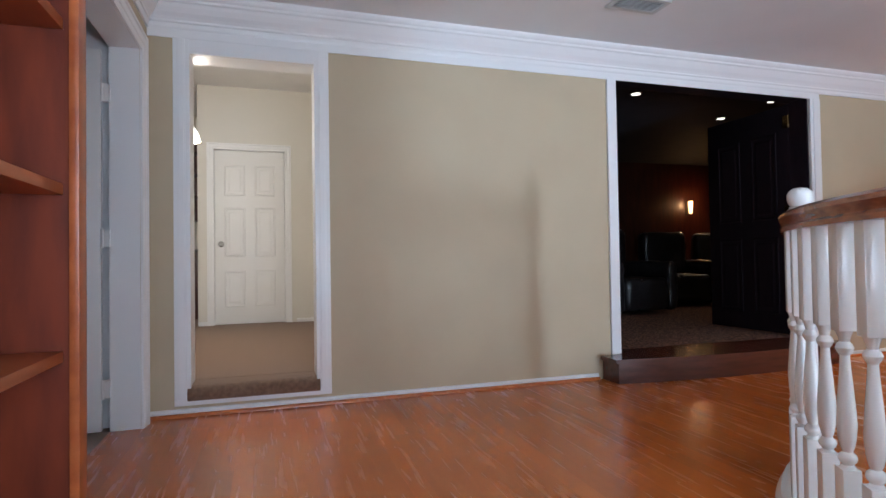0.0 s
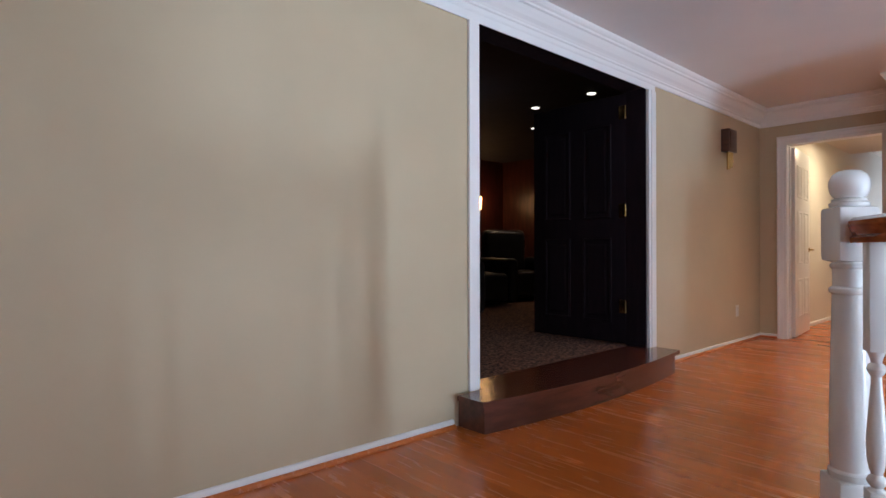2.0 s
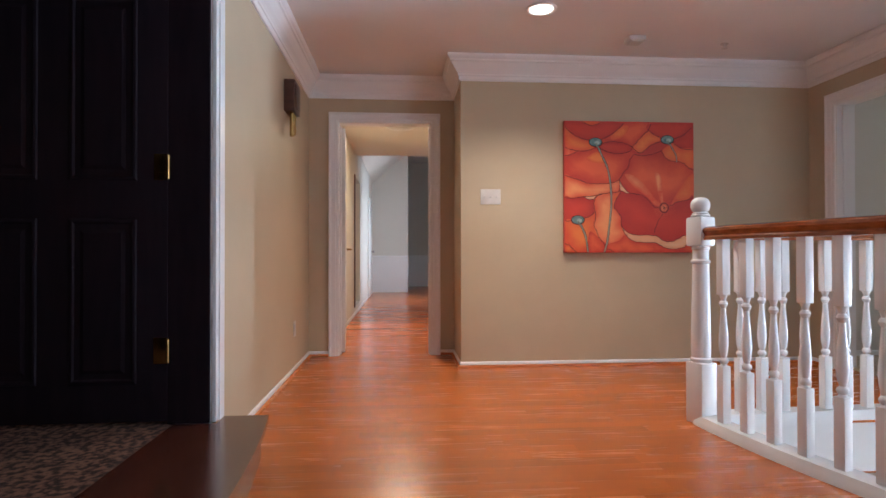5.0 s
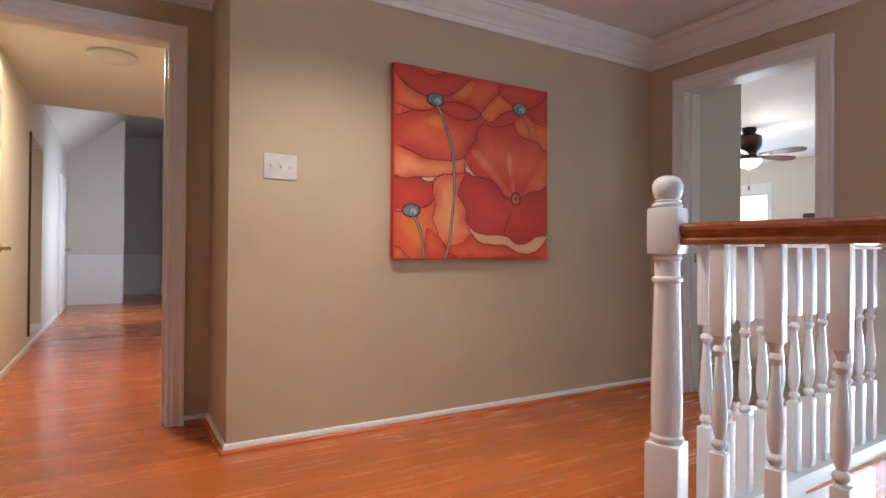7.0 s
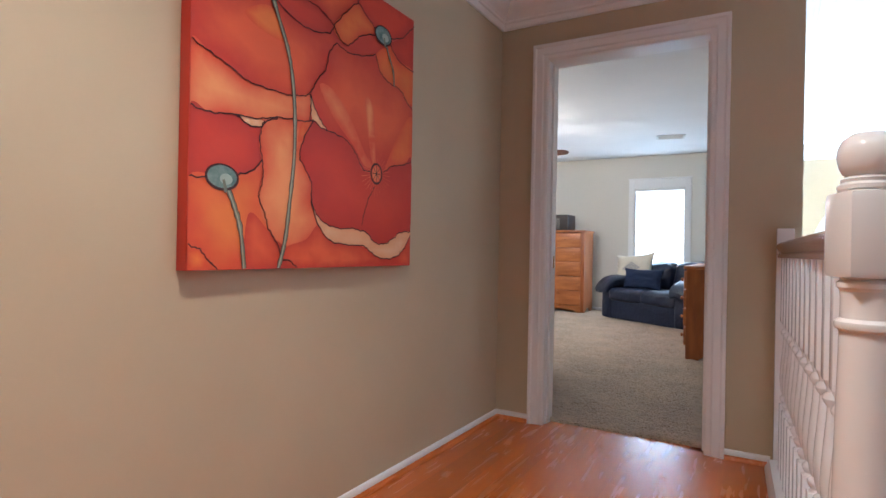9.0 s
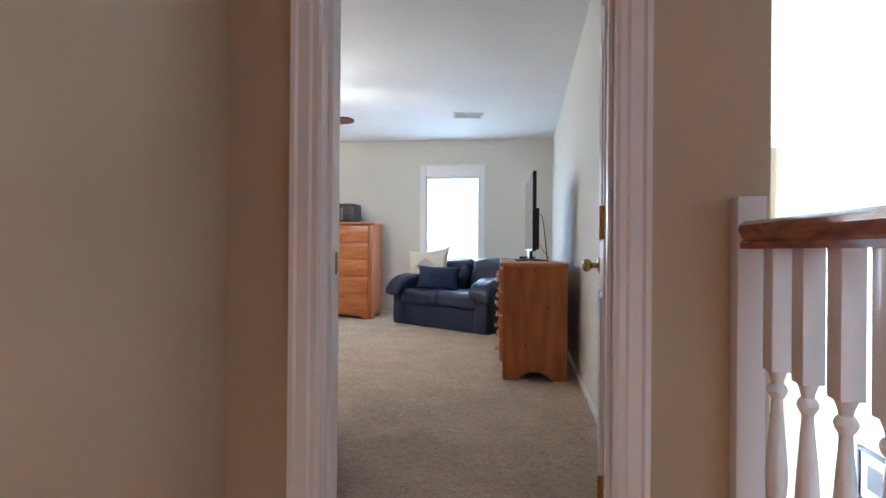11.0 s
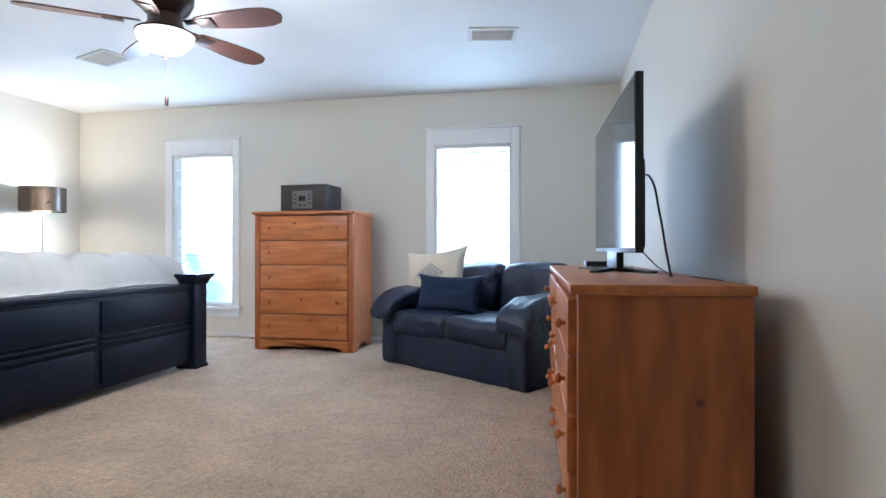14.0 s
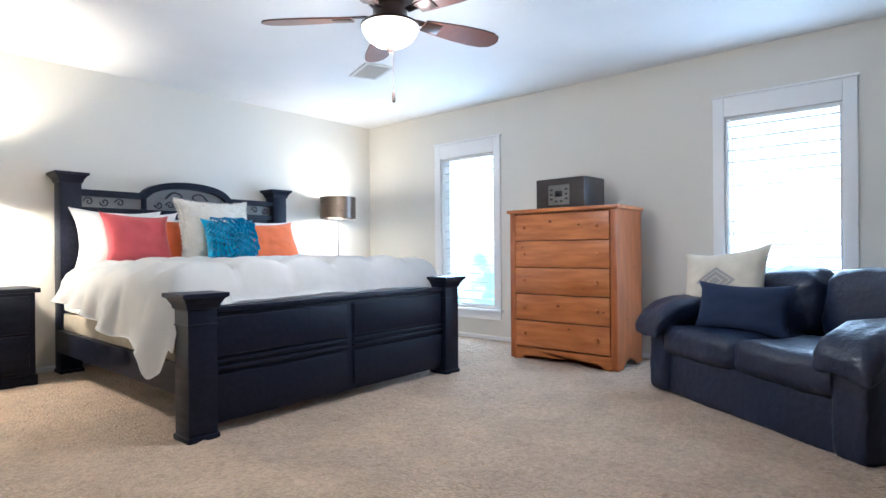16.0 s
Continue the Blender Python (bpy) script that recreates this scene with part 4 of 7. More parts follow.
def petal(parent, pts, mat, d=None):
    """A painted petal, its brush shade growing from the rim to a heart set off to one side."""
    global layer
    if d is None:
        layer += 1
        d = 0.0004 + 0.00015 * layer
    bm = bmesh.new()
    lay_ = bm.verts.layers.float.new("brush")
    ring = smooth_line(pts, 6, True)
    cu, cv = sum(p[0] for p in ring) / len(ring), sum(p[1] for p in ring) / len(ring)
    last, prev = None, None
    keep_ = []
    for u, v in ring:
        p = canvas_point(u, v, 0)
        if last is None or (Vector(p) - Vector(last)).length > 0.003:
            keep_.append((min(max(u, 0.002), 0.998), min(max(v, 0.002), 0.998)))
            last = p
    us, vs = [u for u, v in keep_], [v for u, v in keep_]
    rim = [Vector(canvas_point(u, v, 0.04 + d)) for u, v in keep_]
    reach = max(0.03, 0.45 * CW * min(max(us) - min(us), max(vs) - min(vs)))
    inner = [(a * 0.03, b * 0.03) for a in range(34) for b in range(34) if min(us) < a * 0.03 < max(us) and min(vs) < b * 0.03 < max(vs)]
    places, _, tris, *_ = delaunay_2d_cdt([Vector(p) for p in keep_ + inner], [], [list(range(len(keep_)))], 1, 1e-4)
    made = [bm.verts.new(canvas_point(p.x, p.y, 0.04 + d)) for p in places]
    for tri in tris:
        bm.faces.new([made[k] for k in tri])
    for w in bm.verts:
        near = min((w.co - p).length for p in rim) / reach
        sweep_ = 0.5 + 0.5 * noise.noise(Vector((w.co.y * 7, w.co.z * 3, cu * 30)))
        w[lay_] = min(1.0, near) * (0.55 + 0.75 * sweep_)
    return part("petal", bm, mat, parent, smooth=None)


def stroke(parent, pts, w, mat, d, name="outline", jag=None, seed=0):
    jag = (0.006 if name == "outline" else 0.0) if jag is None else jag
    seed = seed or pts[0][0] * 17
    bm = bmesh.new()
    line = smooth_line(pts, 8)
    prev = None
    for i, (u, v) in enumerate(line):
        a, b = line[max(i - 1, 0)], line[min(i + 1, len(line) - 1)]
        t = Vector((b[0] - a[0], b[1] - a[1], 0)).normalized()
        n = Vector((-t.y, t.x, 0))
        u, v = u + n.x * jag * noise.noise(Vector((i * 0.45 + seed, 0, 0))), v + n.y * jag * noise.noise(Vector((i * 0.45 + seed, 0, 0)))
        ww = w * (0.7 + 0.6 * abs(noise.noise(Vector((i * 0.3, seed, 5)))))
        cur = [bm.verts.new(canvas_point(u + n.x * ww * s, v + n.y * ww * s, 0.04 + d)) for s in (1, -1)]
        if prev:
            bm.faces.new((prev[0], prev[1], cur[1], cur[0]))
        prev = cur
    return part(name, bm, mat, parent, smooth=None)


painting = thing("canvas_painting", WP - 0.002, (0.955 + 2.018) / 2, 0.903, 0, "unframed canvas painting of red and orange poppies on the tan wall", "painting")
part("canvas", box(-0.04, 0.0, -CW / 2, CW / 2, 0, CH, 0.003), paint((0.62, 0.060, 0.028), (0.56, 0.045, 0.025)), painting)
reds, deeps = paint((0.74, 0.115, 0.036), (0.54, 0.036, 0.016), 6.0), paint((0.60, 0.046, 0.019), (0.47, 0.026, 0.014), 6.0)
oranges, blush = paint((0.78, 0.20, 0.038), (0.68, 0.080, 0.024), 6.0), paint((0.82, 0.31, 0.115), (0.68, 0.085, 0.030), 6.0)
cream_paint = paint((0.84, 0.62, 0.38), (0.74, 0.36, 0.18), 4.0)
ink = material("dark_outline_paint", (0.055, 0.008, 0.008), 0.6, scale=30, bump=0.05)
teal = material("teal_pod_paint", (0.07, 0.15, 0.14), 0.55, second=(0.20, 0.29, 0.26), scale=30, bump=0.05)
stem_light = material("pale_stem_paint", (0.42, 0.42, 0.30), 0.55, scale=30, bump=0.05)
pod_light = material("pale_pod_paint", (0.36, 0.45, 0.40), 0.55, scale=30, bump=0.05)
stem_mat = material("grey_green_stem_paint", (0.22, 0.24, 0.17), 0.55, second=(0.14, 0.15, 0.11), scale=30, bump=0.05)
D_INK = 0.0052
layer = 0


def stem(parent, pts, w):
    stroke(parent, pts, w, ink, D_INK + 0.0002, "stem_edge")
    stroke(parent, pts, w * 0.72, stem_mat, D_INK + 0.0004, "stem")
    stroke(parent, [(u - w * 0.15, v) for u, v in pts], w * 0.26, stem_light, D_INK + 0.0006, "stem_light")


def oval(parent, u, v, a, b, mat, d, tilt=0.0):
    c, s_ = math.cos(tilt), math.sin(tilt)
    ring = [(a * math.cos(k * math.pi / 5), b * math.sin(k * math.pi / 5)) for k in range(10)]
    petal(parent, [(u + x * c - y * s_, v + x * s_ + y * c) for x, y in ring], mat, d)


petal(painting, [(0, 1), (0.124, 1), (0.296, 1), (0.453, 0.985), (0.412, 0.941), (0.358, 0.897), (0.239, 0.853), (0.137, 0.863), (0.062, 0.897), (0, 0.953)], deeps)
petal(painting, [(0.124, 1), (0.16, 0.979), (0.205, 0.963), (0.25, 0.975), (0.296, 1)], oranges)
petal(painting, [(0, 0.947), (0.062, 0.897), (0.137, 0.863), (0.201, 0.85), (0.23, 0.801), (0.152, 0.77), (0.065, 0.776), (0, 0.796)], oranges)
petal(painting, [(0.453, 0.985), (0.495, 1), (0.664, 0.986), (0.642, 0.927), (0.584, 0.876), (0.52, 0.806), (0.456, 0.833), (0.359, 0.844), (0.292, 0.831), (0.281, 0.856), (0.358, 0.897), (0.412, 0.941)], reds)
petal(painting, [(0.358, 0.891), (0.453, 0.971), (0.496, 0.954), (0.455, 0.887), (0.372, 0.857)], oranges)
petal(painting, [(0.286, 0.828), (0.359, 0.844), (0.456, 0.833), (0.52, 0.806), (0.499, 0.773), (0.415, 0.753), (0.333, 0.764), (0.269, 0.793)], deeps)
petal(painting, [(0.664, 0.986), (1, 1), (0.997, 0.973), (0.964, 0.942), (0.907, 0.895), (0.835, 0.869), (0.749, 0.874), (0.688, 0.903), (0.642, 0.927)], deeps)
petal(painting, [(0.52, 0.806), (0.584, 0.876), (0.642, 0.927), (0.688, 0.903), (0.749, 0.867), (0.659, 0.818), (0.6, 0.767), (0.556, 0.768)], oranges)
petal(painting, [(0.836, 0.844), (0.891, 0.887), (0.997, 0.967), (0.999, 0.786), (0.892, 0.803)], deeps)
petal(painting, [(0.75, 0.777), (0.836, 0.841), (0.892, 0.803), (0.999, 0.786), (0.996, 0.634), (0.959, 0.65), (0.91, 0.69), (0.853, 0.697), (0.782, 0.72)], oranges)
petal(painting, [(0, 0.732), (0.099, 0.768), (0.208, 0.782), (0.269, 0.79), (0.333, 0.764), (0.415, 0.753), (0.499, 0.773), (0.535, 0.751), (0.5, 0.707), (0.487, 0.651), (0.445, 0.6), (0.419, 0.552), (0.311, 0.524), (0.22, 0.523), (0.169, 0.527), (0.118, 0.548), (0.057, 0.567), (0, 0.586)], reds)
petal(painting, [(0.165, 0.72), (0.254, 0.765), (0.321, 0.704), (0.295, 0.678), (0.204, 0.69)], oranges)
petal(painting, [(0, 0.796), (0.065, 0.776), (0.099, 0.77), (0.053, 0.745), (0, 0.732)], blush)
petal(painting, [(0, 0.586), (0.057, 0.567), (0.118, 0.548), (0.169, 0.527), (0.22, 0.523), (0.311, 0.524), (0.364, 0.531), (0.419, 0.55), (0.422, 0.509), (0.417, 0.469), (0.339, 0.452), (0.237, 0.427), (0.146, 0.422), (0.06, 0.412), (0, 0.419)], blush)
petal(painting, [(0.143, 0.422), (0.184, 0.404), (0.222, 0.407), (0.237, 0.427)], cream_paint)
petal(painting, [(0, 0.419), (0.06, 0.412), (0.146, 0.422), (0.184, 0.404), (0.222, 0.404), (0.223, 0.338), (0.234, 0.316), (0.199, 0.28), (0.149, 0.261), (0.063, 0.244), (0.001, 0.239)], deeps)
petal(painting, [(0.001, 0.239), (0.099, 0.247), (0.149, 0.261), (0.199, 0.28), (0.234, 0.316), (0.234, 0.282), (0.223, 0.202), (0.259, 0.118), (0.309, 0.038), (0.294, 0), (0.092, 0.002), (0.037, 0.054), (0.001, 0.067)], oranges)
petal(painting, [(0.188, 0.156), (0.253, 0.118), (0.309, 0.038), (0.294, 0), (0.185, 0.001)], reds)
petal(painting, [(0.286, 0.445), (0.339, 0.452), (0.413, 0.466), (0.434, 0.468), (0.394, 0.406), (0.377, 0.347), (0.402, 0.313), (0.43, 0.267), (0.431, 0.203), (0.467, 0.139), (0.413, 0.091), (0.332, 0.067), (0.259, 0.118), (0.223, 0.202), (0.237, 0.282), (0.223, 0.338), (0.222, 0.384), (0.241, 0.425)], blush)
petal(painting, [(0.386, 0.455), (0.434, 0.468), (0.394, 0.406), (0.369, 0.393)], oranges)
petal(painting, [(0.467, 0.139), (0.524, 0.092), (0.61, 0.081), (0.699, 0.075), (0.76, 0.045), (0.823, 0.03), (0.902, 0.039), (0.95, 0.07), (0.999, 0.122), (1, 0), (0.373, 0), (0.319, 0.038), (0.332, 0.067), (0.413, 0.091)], reds)
petal(painting, [(0.535, 0.751), (0.6, 0.739), (0.69, 0.757), (0.743, 0.779), (0.782, 0.72), (0.853, 0.697), (0.91, 0.69), (0.959, 0.65), (0.996, 0.634), (0.995, 0.424), (0.946, 0.403), (0.865, 0.386), (0.803, 0.351), (0.726, 0.347), (0.65, 0.392), (0.605, 0.432), (0.532, 0.449), (0.497, 0.452), (0.44, 0.51), (0.419, 0.55), (0.487, 0.651), (0.5, 0.707)], reds)
petal(painting, [(0.46, 0.589), (0.516, 0.594), (0.604, 0.529), (0.694, 0.413), (0.741, 0.367), (0.695, 0.364), (0.635, 0.422), (0.532, 0.499)], blush)
petal(painting, [(0.692, 0.605), (0.738, 0.591), (0.755, 0.467), (0.762, 0.368), (0.744, 0.367), (0.716, 0.464)], blush)
petal(painting, [(0.912, 0.529), (0.996, 0.601), (0.995, 0.424), (0.865, 0.386), (0.818, 0.371)], oranges)
petal(painting, [(0.419, 0.547), (0.44, 0.51), (0.468, 0.477), (0.497, 0.452), (0.455, 0.46), (0.427, 0.479)], cream_paint)
petal(painting, [(0.434, 0.47), (0.476, 0.453), (0.532, 0.449), (0.605, 0.432), (0.65, 0.392), (0.688, 0.345), (0.803, 0.351), (0.865, 0.386), (0.946, 0.403), (0.995, 0.424), (0.995, 0.135), (0.917, 0.127), (0.885, 0.108), (0.822, 0.082), (0.76, 0.088), (0.714, 0.121), (0.639, 0.132), (0.566, 0.131), (0.502, 0.142), (0.459, 0.168), (0.431, 0.208), (0.43, 0.267), (0.402, 0.313), (0.377, 0.347), (0.394, 0.406)], deeps)
petal(painting, [(0.431, 0.211), (0.459, 0.17), (0.502, 0.144), (0.566, 0.133), (0.639, 0.134), (0.714, 0.123), (0.76, 0.09), (0.822, 0.085), (0.885, 0.111), (0.917, 0.13), (0.997, 0.138), (0.995, 0.12), (0.95, 0.068), (0.902, 0.037), (0.823, 0.028), (0.761, 0.042), (0.699, 0.073), (0.61, 0.078), (0.524, 0.089), (0.467, 0.136)], cream_paint)
petal(painting, [(0.001, 0.067), (0.037, 0.054), (0.061, 0.027), (0.092, 0.002), (0, 0.002)], oranges)
# dark outlines
stroke(painting, [(0, 0.953), (0.062, 0.897), (0.137, 0.863), (0.194, 0.851)], 0.0024, ink, D_INK)
stroke(painting, [(0.281, 0.859), (0.358, 0.897), (0.412, 0.941), (0.453, 0.985)], 0.0024, ink, D_INK)
stroke(painting, [(0.124, 1), (0.16, 0.979), (0.205, 0.963), (0.25, 0.975), (0.296, 1)], 0.0024, ink, D_INK)
stroke(painting, [(0, 0.796), (0.065, 0.776), (0.152, 0.77), (0.208, 0.785), (0.243, 0.804)], 0.0024, ink, D_INK)
stroke(painting, [(0, 0.732), (0.053, 0.745), (0.099, 0.77)], 0.0024, ink, D_INK)
stroke(painting, [(0.286, 0.828), (0.359, 0.844), (0.456, 0.833), (0.52, 0.806)], 0.0024, ink, D_INK)
stroke(painting, [(0.269, 0.793), (0.333, 0.764), (0.415, 0.753), (0.499, 0.773), (0.523, 0.806)], 0.0024, ink, D_INK)
stroke(painting, [(0.52, 0.806), (0.584, 0.876), (0.642, 0.927), (0.688, 0.903), (0.746, 0.871)], 0.0024, ink, D_INK)
stroke(painting, [(0.642, 0.927), (0.664, 0.984)], 0.0024, ink, D_INK)
stroke(painting, [(0.52, 0.806), (0.556, 0.768), (0.6, 0.767), (0.659, 0.818), (0.749, 0.852)], 0.0024, ink, D_INK)
stroke(painting, [(0.835, 0.869), (0.907, 0.895), (0.964, 0.942), (0.997, 0.973)], 0.0024, ink, D_INK)
stroke(painting, [(0.836, 0.844), (0.892, 0.803), (0.999, 0.786)], 0.0024, ink, D_INK)
stroke(painting, [(0.535, 0.751), (0.6, 0.739), (0.69, 0.757), (0.747, 0.782)], 0.0024, ink, D_INK)
stroke(painting, [(0.535, 0.751), (0.5, 0.707), (0.487, 0.651), (0.445, 0.6), (0.416, 0.552)], 0.0024, ink, D_INK)
stroke(painting, [(0.747, 0.779), (0.782, 0.72), (0.853, 0.697), (0.91, 0.69), (0.959, 0.65), (0.996, 0.634)], 0.0024, ink, D_INK)
stroke(painting, [(0, 0.586), (0.057, 0.567), (0.118, 0.548), (0.169, 0.527), (0.22, 0.523), (0.311, 0.524), (0.364, 0.531), (0.419, 0.55)], 0.0024, ink, D_INK)
stroke(painting, [(0, 0.419), (0.06, 0.412), (0.121, 0.422), (0.215, 0.429), (0.286, 0.448), (0.386, 0.459), (0.434, 0.47)], 0.0024, ink, D_INK)
stroke(painting, [(0.143, 0.422), (0.184, 0.404), (0.222, 0.407), (0.237, 0.427)], 0.0024, ink, D_INK)
stroke(painting, [(0.419, 0.55), (0.422, 0.509), (0.417, 0.467)], 0.0024, ink, D_INK)
stroke(painting, [(0.419, 0.55), (0.44, 0.51), (0.468, 0.477), (0.497, 0.452)], 0.0024, ink, D_INK)
stroke(painting, [(0.286, 0.445), (0.241, 0.425), (0.222, 0.384), (0.226, 0.339), (0.237, 0.282), (0.225, 0.225), (0.223, 0.202), (0.246, 0.157), (0.259, 0.118), (0.292, 0.078), (0.309, 0.038), (0.32, 0.023)], 0.0024, ink, D_INK)
stroke(painting, [(0.434, 0.47), (0.394, 0.406), (0.377, 0.347), (0.402, 0.313), (0.43, 0.267), (0.431, 0.208)], 0.0024, ink, D_INK)
stroke(painting, [(0.434, 0.47), (0.476, 0.453), (0.532, 0.449), (0.605, 0.432), (0.65, 0.392), (0.688, 0.349), (0.726, 0.347)], 0.0024, ink, D_INK)
stroke(painting, [(0.803, 0.351), (0.865, 0.386), (0.946, 0.403), (0.995, 0.424)], 0.0024, ink, D_INK)
stroke(painting, [(0.431, 0.211), (0.459, 0.17), (0.502, 0.144), (0.566, 0.133), (0.639, 0.134), (0.714, 0.123), (0.76, 0.09), (0.822, 0.085), (0.885, 0.111), (0.917, 0.13), (0.997, 0.138)], 0.0024, ink, D_INK)
stroke(painting, [(0.431, 0.206), (0.467, 0.136), (0.524, 0.089), (0.61, 0.078), (0.699, 0.073), (0.761, 0.042), (0.823, 0.028), (0.902, 0.037), (0.95, 0.068), (0.995, 0.12)], 0.0024, ink, D_INK)
stroke(painting, [(0.003, 0.239), (0.063, 0.244)], 0.0024, ink, D_INK)
stroke(painting, [(0.149, 0.261), (0.199, 0.28), (0.234, 0.316)], 0.0024, ink, D_INK)
stroke(painting, [(0.001, 0.067), (0.037, 0.054), (0.061, 0.027), (0.092, 0.002)], 0.0024, ink, D_INK)
stroke(painting, [(0.32, 0.027), (0.346, 0.023), (0.376, 0)], 0.0024, ink, D_INK)
stroke(painting, [(0.754, 0.293), (0.712, 0.229), (0.686, 0.149)], 0.0024, ink, D_INK)
# stems and seed pods
stem(painting, [(0.244, 0.827), (0.281, 0.746), (0.322, 0.657), (0.344, 0.566), (0.355, 0.45), (0.354, 0.334), (0.34, 0.206), (0.325, 0.09), (0.3, 0.002)], 0.0095)
stem(painting, [(0.796, 0.861), (0.828, 0.802), (0.858, 0.748), (0.865, 0.694)], 0.006)
stem(painting, [(0.106, 0.243), (0.138, 0.177), (0.161, 0.111), (0.176, 0.003)], 0.0095)
for u, v in ((0.236, 0.838), (0.791, 0.864), (0.099, 0.248)):
    oval(painting, u, v, 0.053, 0.036, ink, D_INK + 0.0008)
    oval(painting, u, v + 0.001, 0.046, 0.030, teal, D_INK + 0.0010)
    oval(painting, u + 0.012, v - 0.004, 0.020, 0.015, pod_light, D_INK + 0.0012)
    stroke(painting, [(u + 0.004, v - 0.006), (u + 0.012, v - 0.040)], 0.0060, stem_mat, D_INK + 0.0014, "stem")
for k in range(30):
    a = 2 * math.pi * k / 30
    r = 0.060 + 0.030 * random.random()
    stroke(painting, [(0.764 + 0.03 * math.cos(a), 0.343 + 0.03 * math.sin(a)), (0.764 + r * math.cos(a), 0.343 + r * math.sin(a))], 0.0013, blush, D_INK + 0.0002, "stamen", 0.0, k)
oval(painting, 0.764, 0.343, 0.036, 0.040, ink, D_INK + 0.0007)
oval(painting, 0.764, 0.343, 0.028, 0.032, blush, D_INK + 0.0008)
for k in range(8):
    a = 2 * math.pi * k / 8
    stroke(painting, [(0.764, 0.343), (0.764 + 0.026 * math.cos(a), 0.343 + 0.030 * math.sin(a))], 0.0016, ink, D_INK + 0.0012, "pod_ray")

# triple switch plate
sw = thing("light_switch", WP - 0.001, 2.604, 1.347, 0, "white triple light switch plate on the tan wall", "light switch")
part("plate", box(-0.007, 0, -0.08, 0.08, -0.06, 0.06, 0.003), M["plastic"], sw)
for k in (-1, 0, 1):
    part("slot", box(-0.0085, -0.0065, k * 0.047 - 0.006, k * 0.047 + 0.006, -0.013, 0.013), M["pale_grey"], sw)
    bm = bmesh.new()
    bx(bm, -0.019, -0.006, -0.004, 0.004, -0.006, 0.006, 0.0015, m=Matrix.Translation((0, k * 0.047, -0.003)) @ Matrix.Rotation(radians(22), 4, 'Y'))
    part("toggle", bm, M["plastic"], sw)

outlet = thing("wall_outlet", 6.65, WA - 0.001, 0.33, 0, "white wall outlet near the hall corner", "outlet")
part("plate", box(-0.036, 0.036, -0.006, 0, -0.058, 0.058, 0.003), M["plastic"], outlet)
for z in (-0.021, 0.021):
    part("socket", box(-0.017, 0.017, -0.009, -0.005, z - 0.014, z + 0.014, 0.003), M["pale_grey"], outlet)

chime = thing("door_chime", 6.36, WA - 0.001, 1.72, 0, "dark wooden door chime box with hanging brass tubes", "door chime")
part("box", box(-0.10, 0.10, -0.075, 0, 0.17, 0.39, 0.008), M["chime_wood"], chime)
part("front_panel", box(-0.075, 0.075, -0.082, -0.074, 0.20, 0.36, 0.004), M["chime_wood"], chime)
for k in range(3):
    bm = bmesh.new()
    turned(bm, [(0.0135, 0.0 + 0.015 * k), (0.0135, 0.20)], 14, Matrix.Translation((-0.045 + 0.042 * k, -0.045, 0)))
    part("tube", bm, M["brass"], chime, "brass chime tube")

# ceiling fittings
dl = thing("downlight", 5.82, 2.42, HC, 0, "lit round recessed ceiling downlight with a white rim", "downlight")
bm = bmesh.new()
turned(bm, [(0.098, 0.0), (0.098, -0.005), (0.088, -0.009), (0.078, -0.006), (0.074, -0.001)], 32)
part("rim", bm, M["trim"], dl)
bm = bmesh.new()
turned(bm, [(0.074, -0.0015), (0.074, -0.005), (0.04, -0.012), (0.005, -0.014)], 24)
part("lens", bm, M["lit"], dl, "glowing downlight lens")
sm = thing("smoke_detector", 6.24, 1.63, HC, 0, "white square smoke detector on the ceiling", "smoke detector")
part("body", box(-0.06, 0.06, -0.06, 0.06, -0.034, 0, 0.012), M["plastic"], sm)
part("cover", box(-0.045, 0.045, -0.045, 0.045, -0.040, -0.033, 0.003), M["pale_grey"], sm)
sp = thing("fire_sprinkler", 6.30, 0.92, HC, 0, "small white ceiling sprinkler head", "sprinkler")
bm = bmesh.new()
turned(bm, [(0.03, 0.0), (0.03, -0.005), (0.012, -0.010), (0.008, -0.03), (0.02, -0.034), (0.02, -0.037)], 16)
part("body", bm, M["pale_grey"], sp)


def ceiling_vent(x, y, z, rz, w, d, label, slats=8):
    th = thing("ceiling_vent", x, y, z, rz, label, "vent", "ceiling vents")
    bm = bmesh.new()
    for q in ((-w / 2, w / 2, -d / 2, -d / 2 + 0.03), (-w / 2, w / 2, d / 2 - 0.03, d / 2), (-w / 2, -w / 2 + 0.03, -d / 2 + 0.03, d / 2 - 0.03), (w / 2 - 0.03, w / 2, -d / 2 + 0.03, d / 2 - 0.03)):
        bx(bm, *q, -0.012, -0.0005, 0.003)
    part("frame", bm, M["pale_grey"], th)
    # flat sheet coloured near-black for the shade inside the duct
    part("backing", box(-w / 2 + 0.03, w / 2 - 0.03, -d / 2 + 0.03, d / 2 - 0.03, -0.003, -0.0008), M["dark_gap"], th, "near-black sheet standing for the shaded duct")
    first = None
    for k in range(slats):
        y_ = -d / 2 + 0.04 + (d - 0.08) * k / (slats - 1)
        if first is None:
            bm = bmesh.new()
            bx(bm, -w / 2 + 0.03, w / 2 - 0.03, -0.008, 0.008, -0.001, 0.001, m=Matrix.Translation((0, 0, -0.011)) @ Matrix.Rotation(radians(35), 4, 'X'))
            ob = part("slat", bm, M["pale_grey"], th)
            first = ob.data
        else:
            ob = new("slat", first)
            ob.parent = th
        ob.location = (0, y_, 0)
    return th


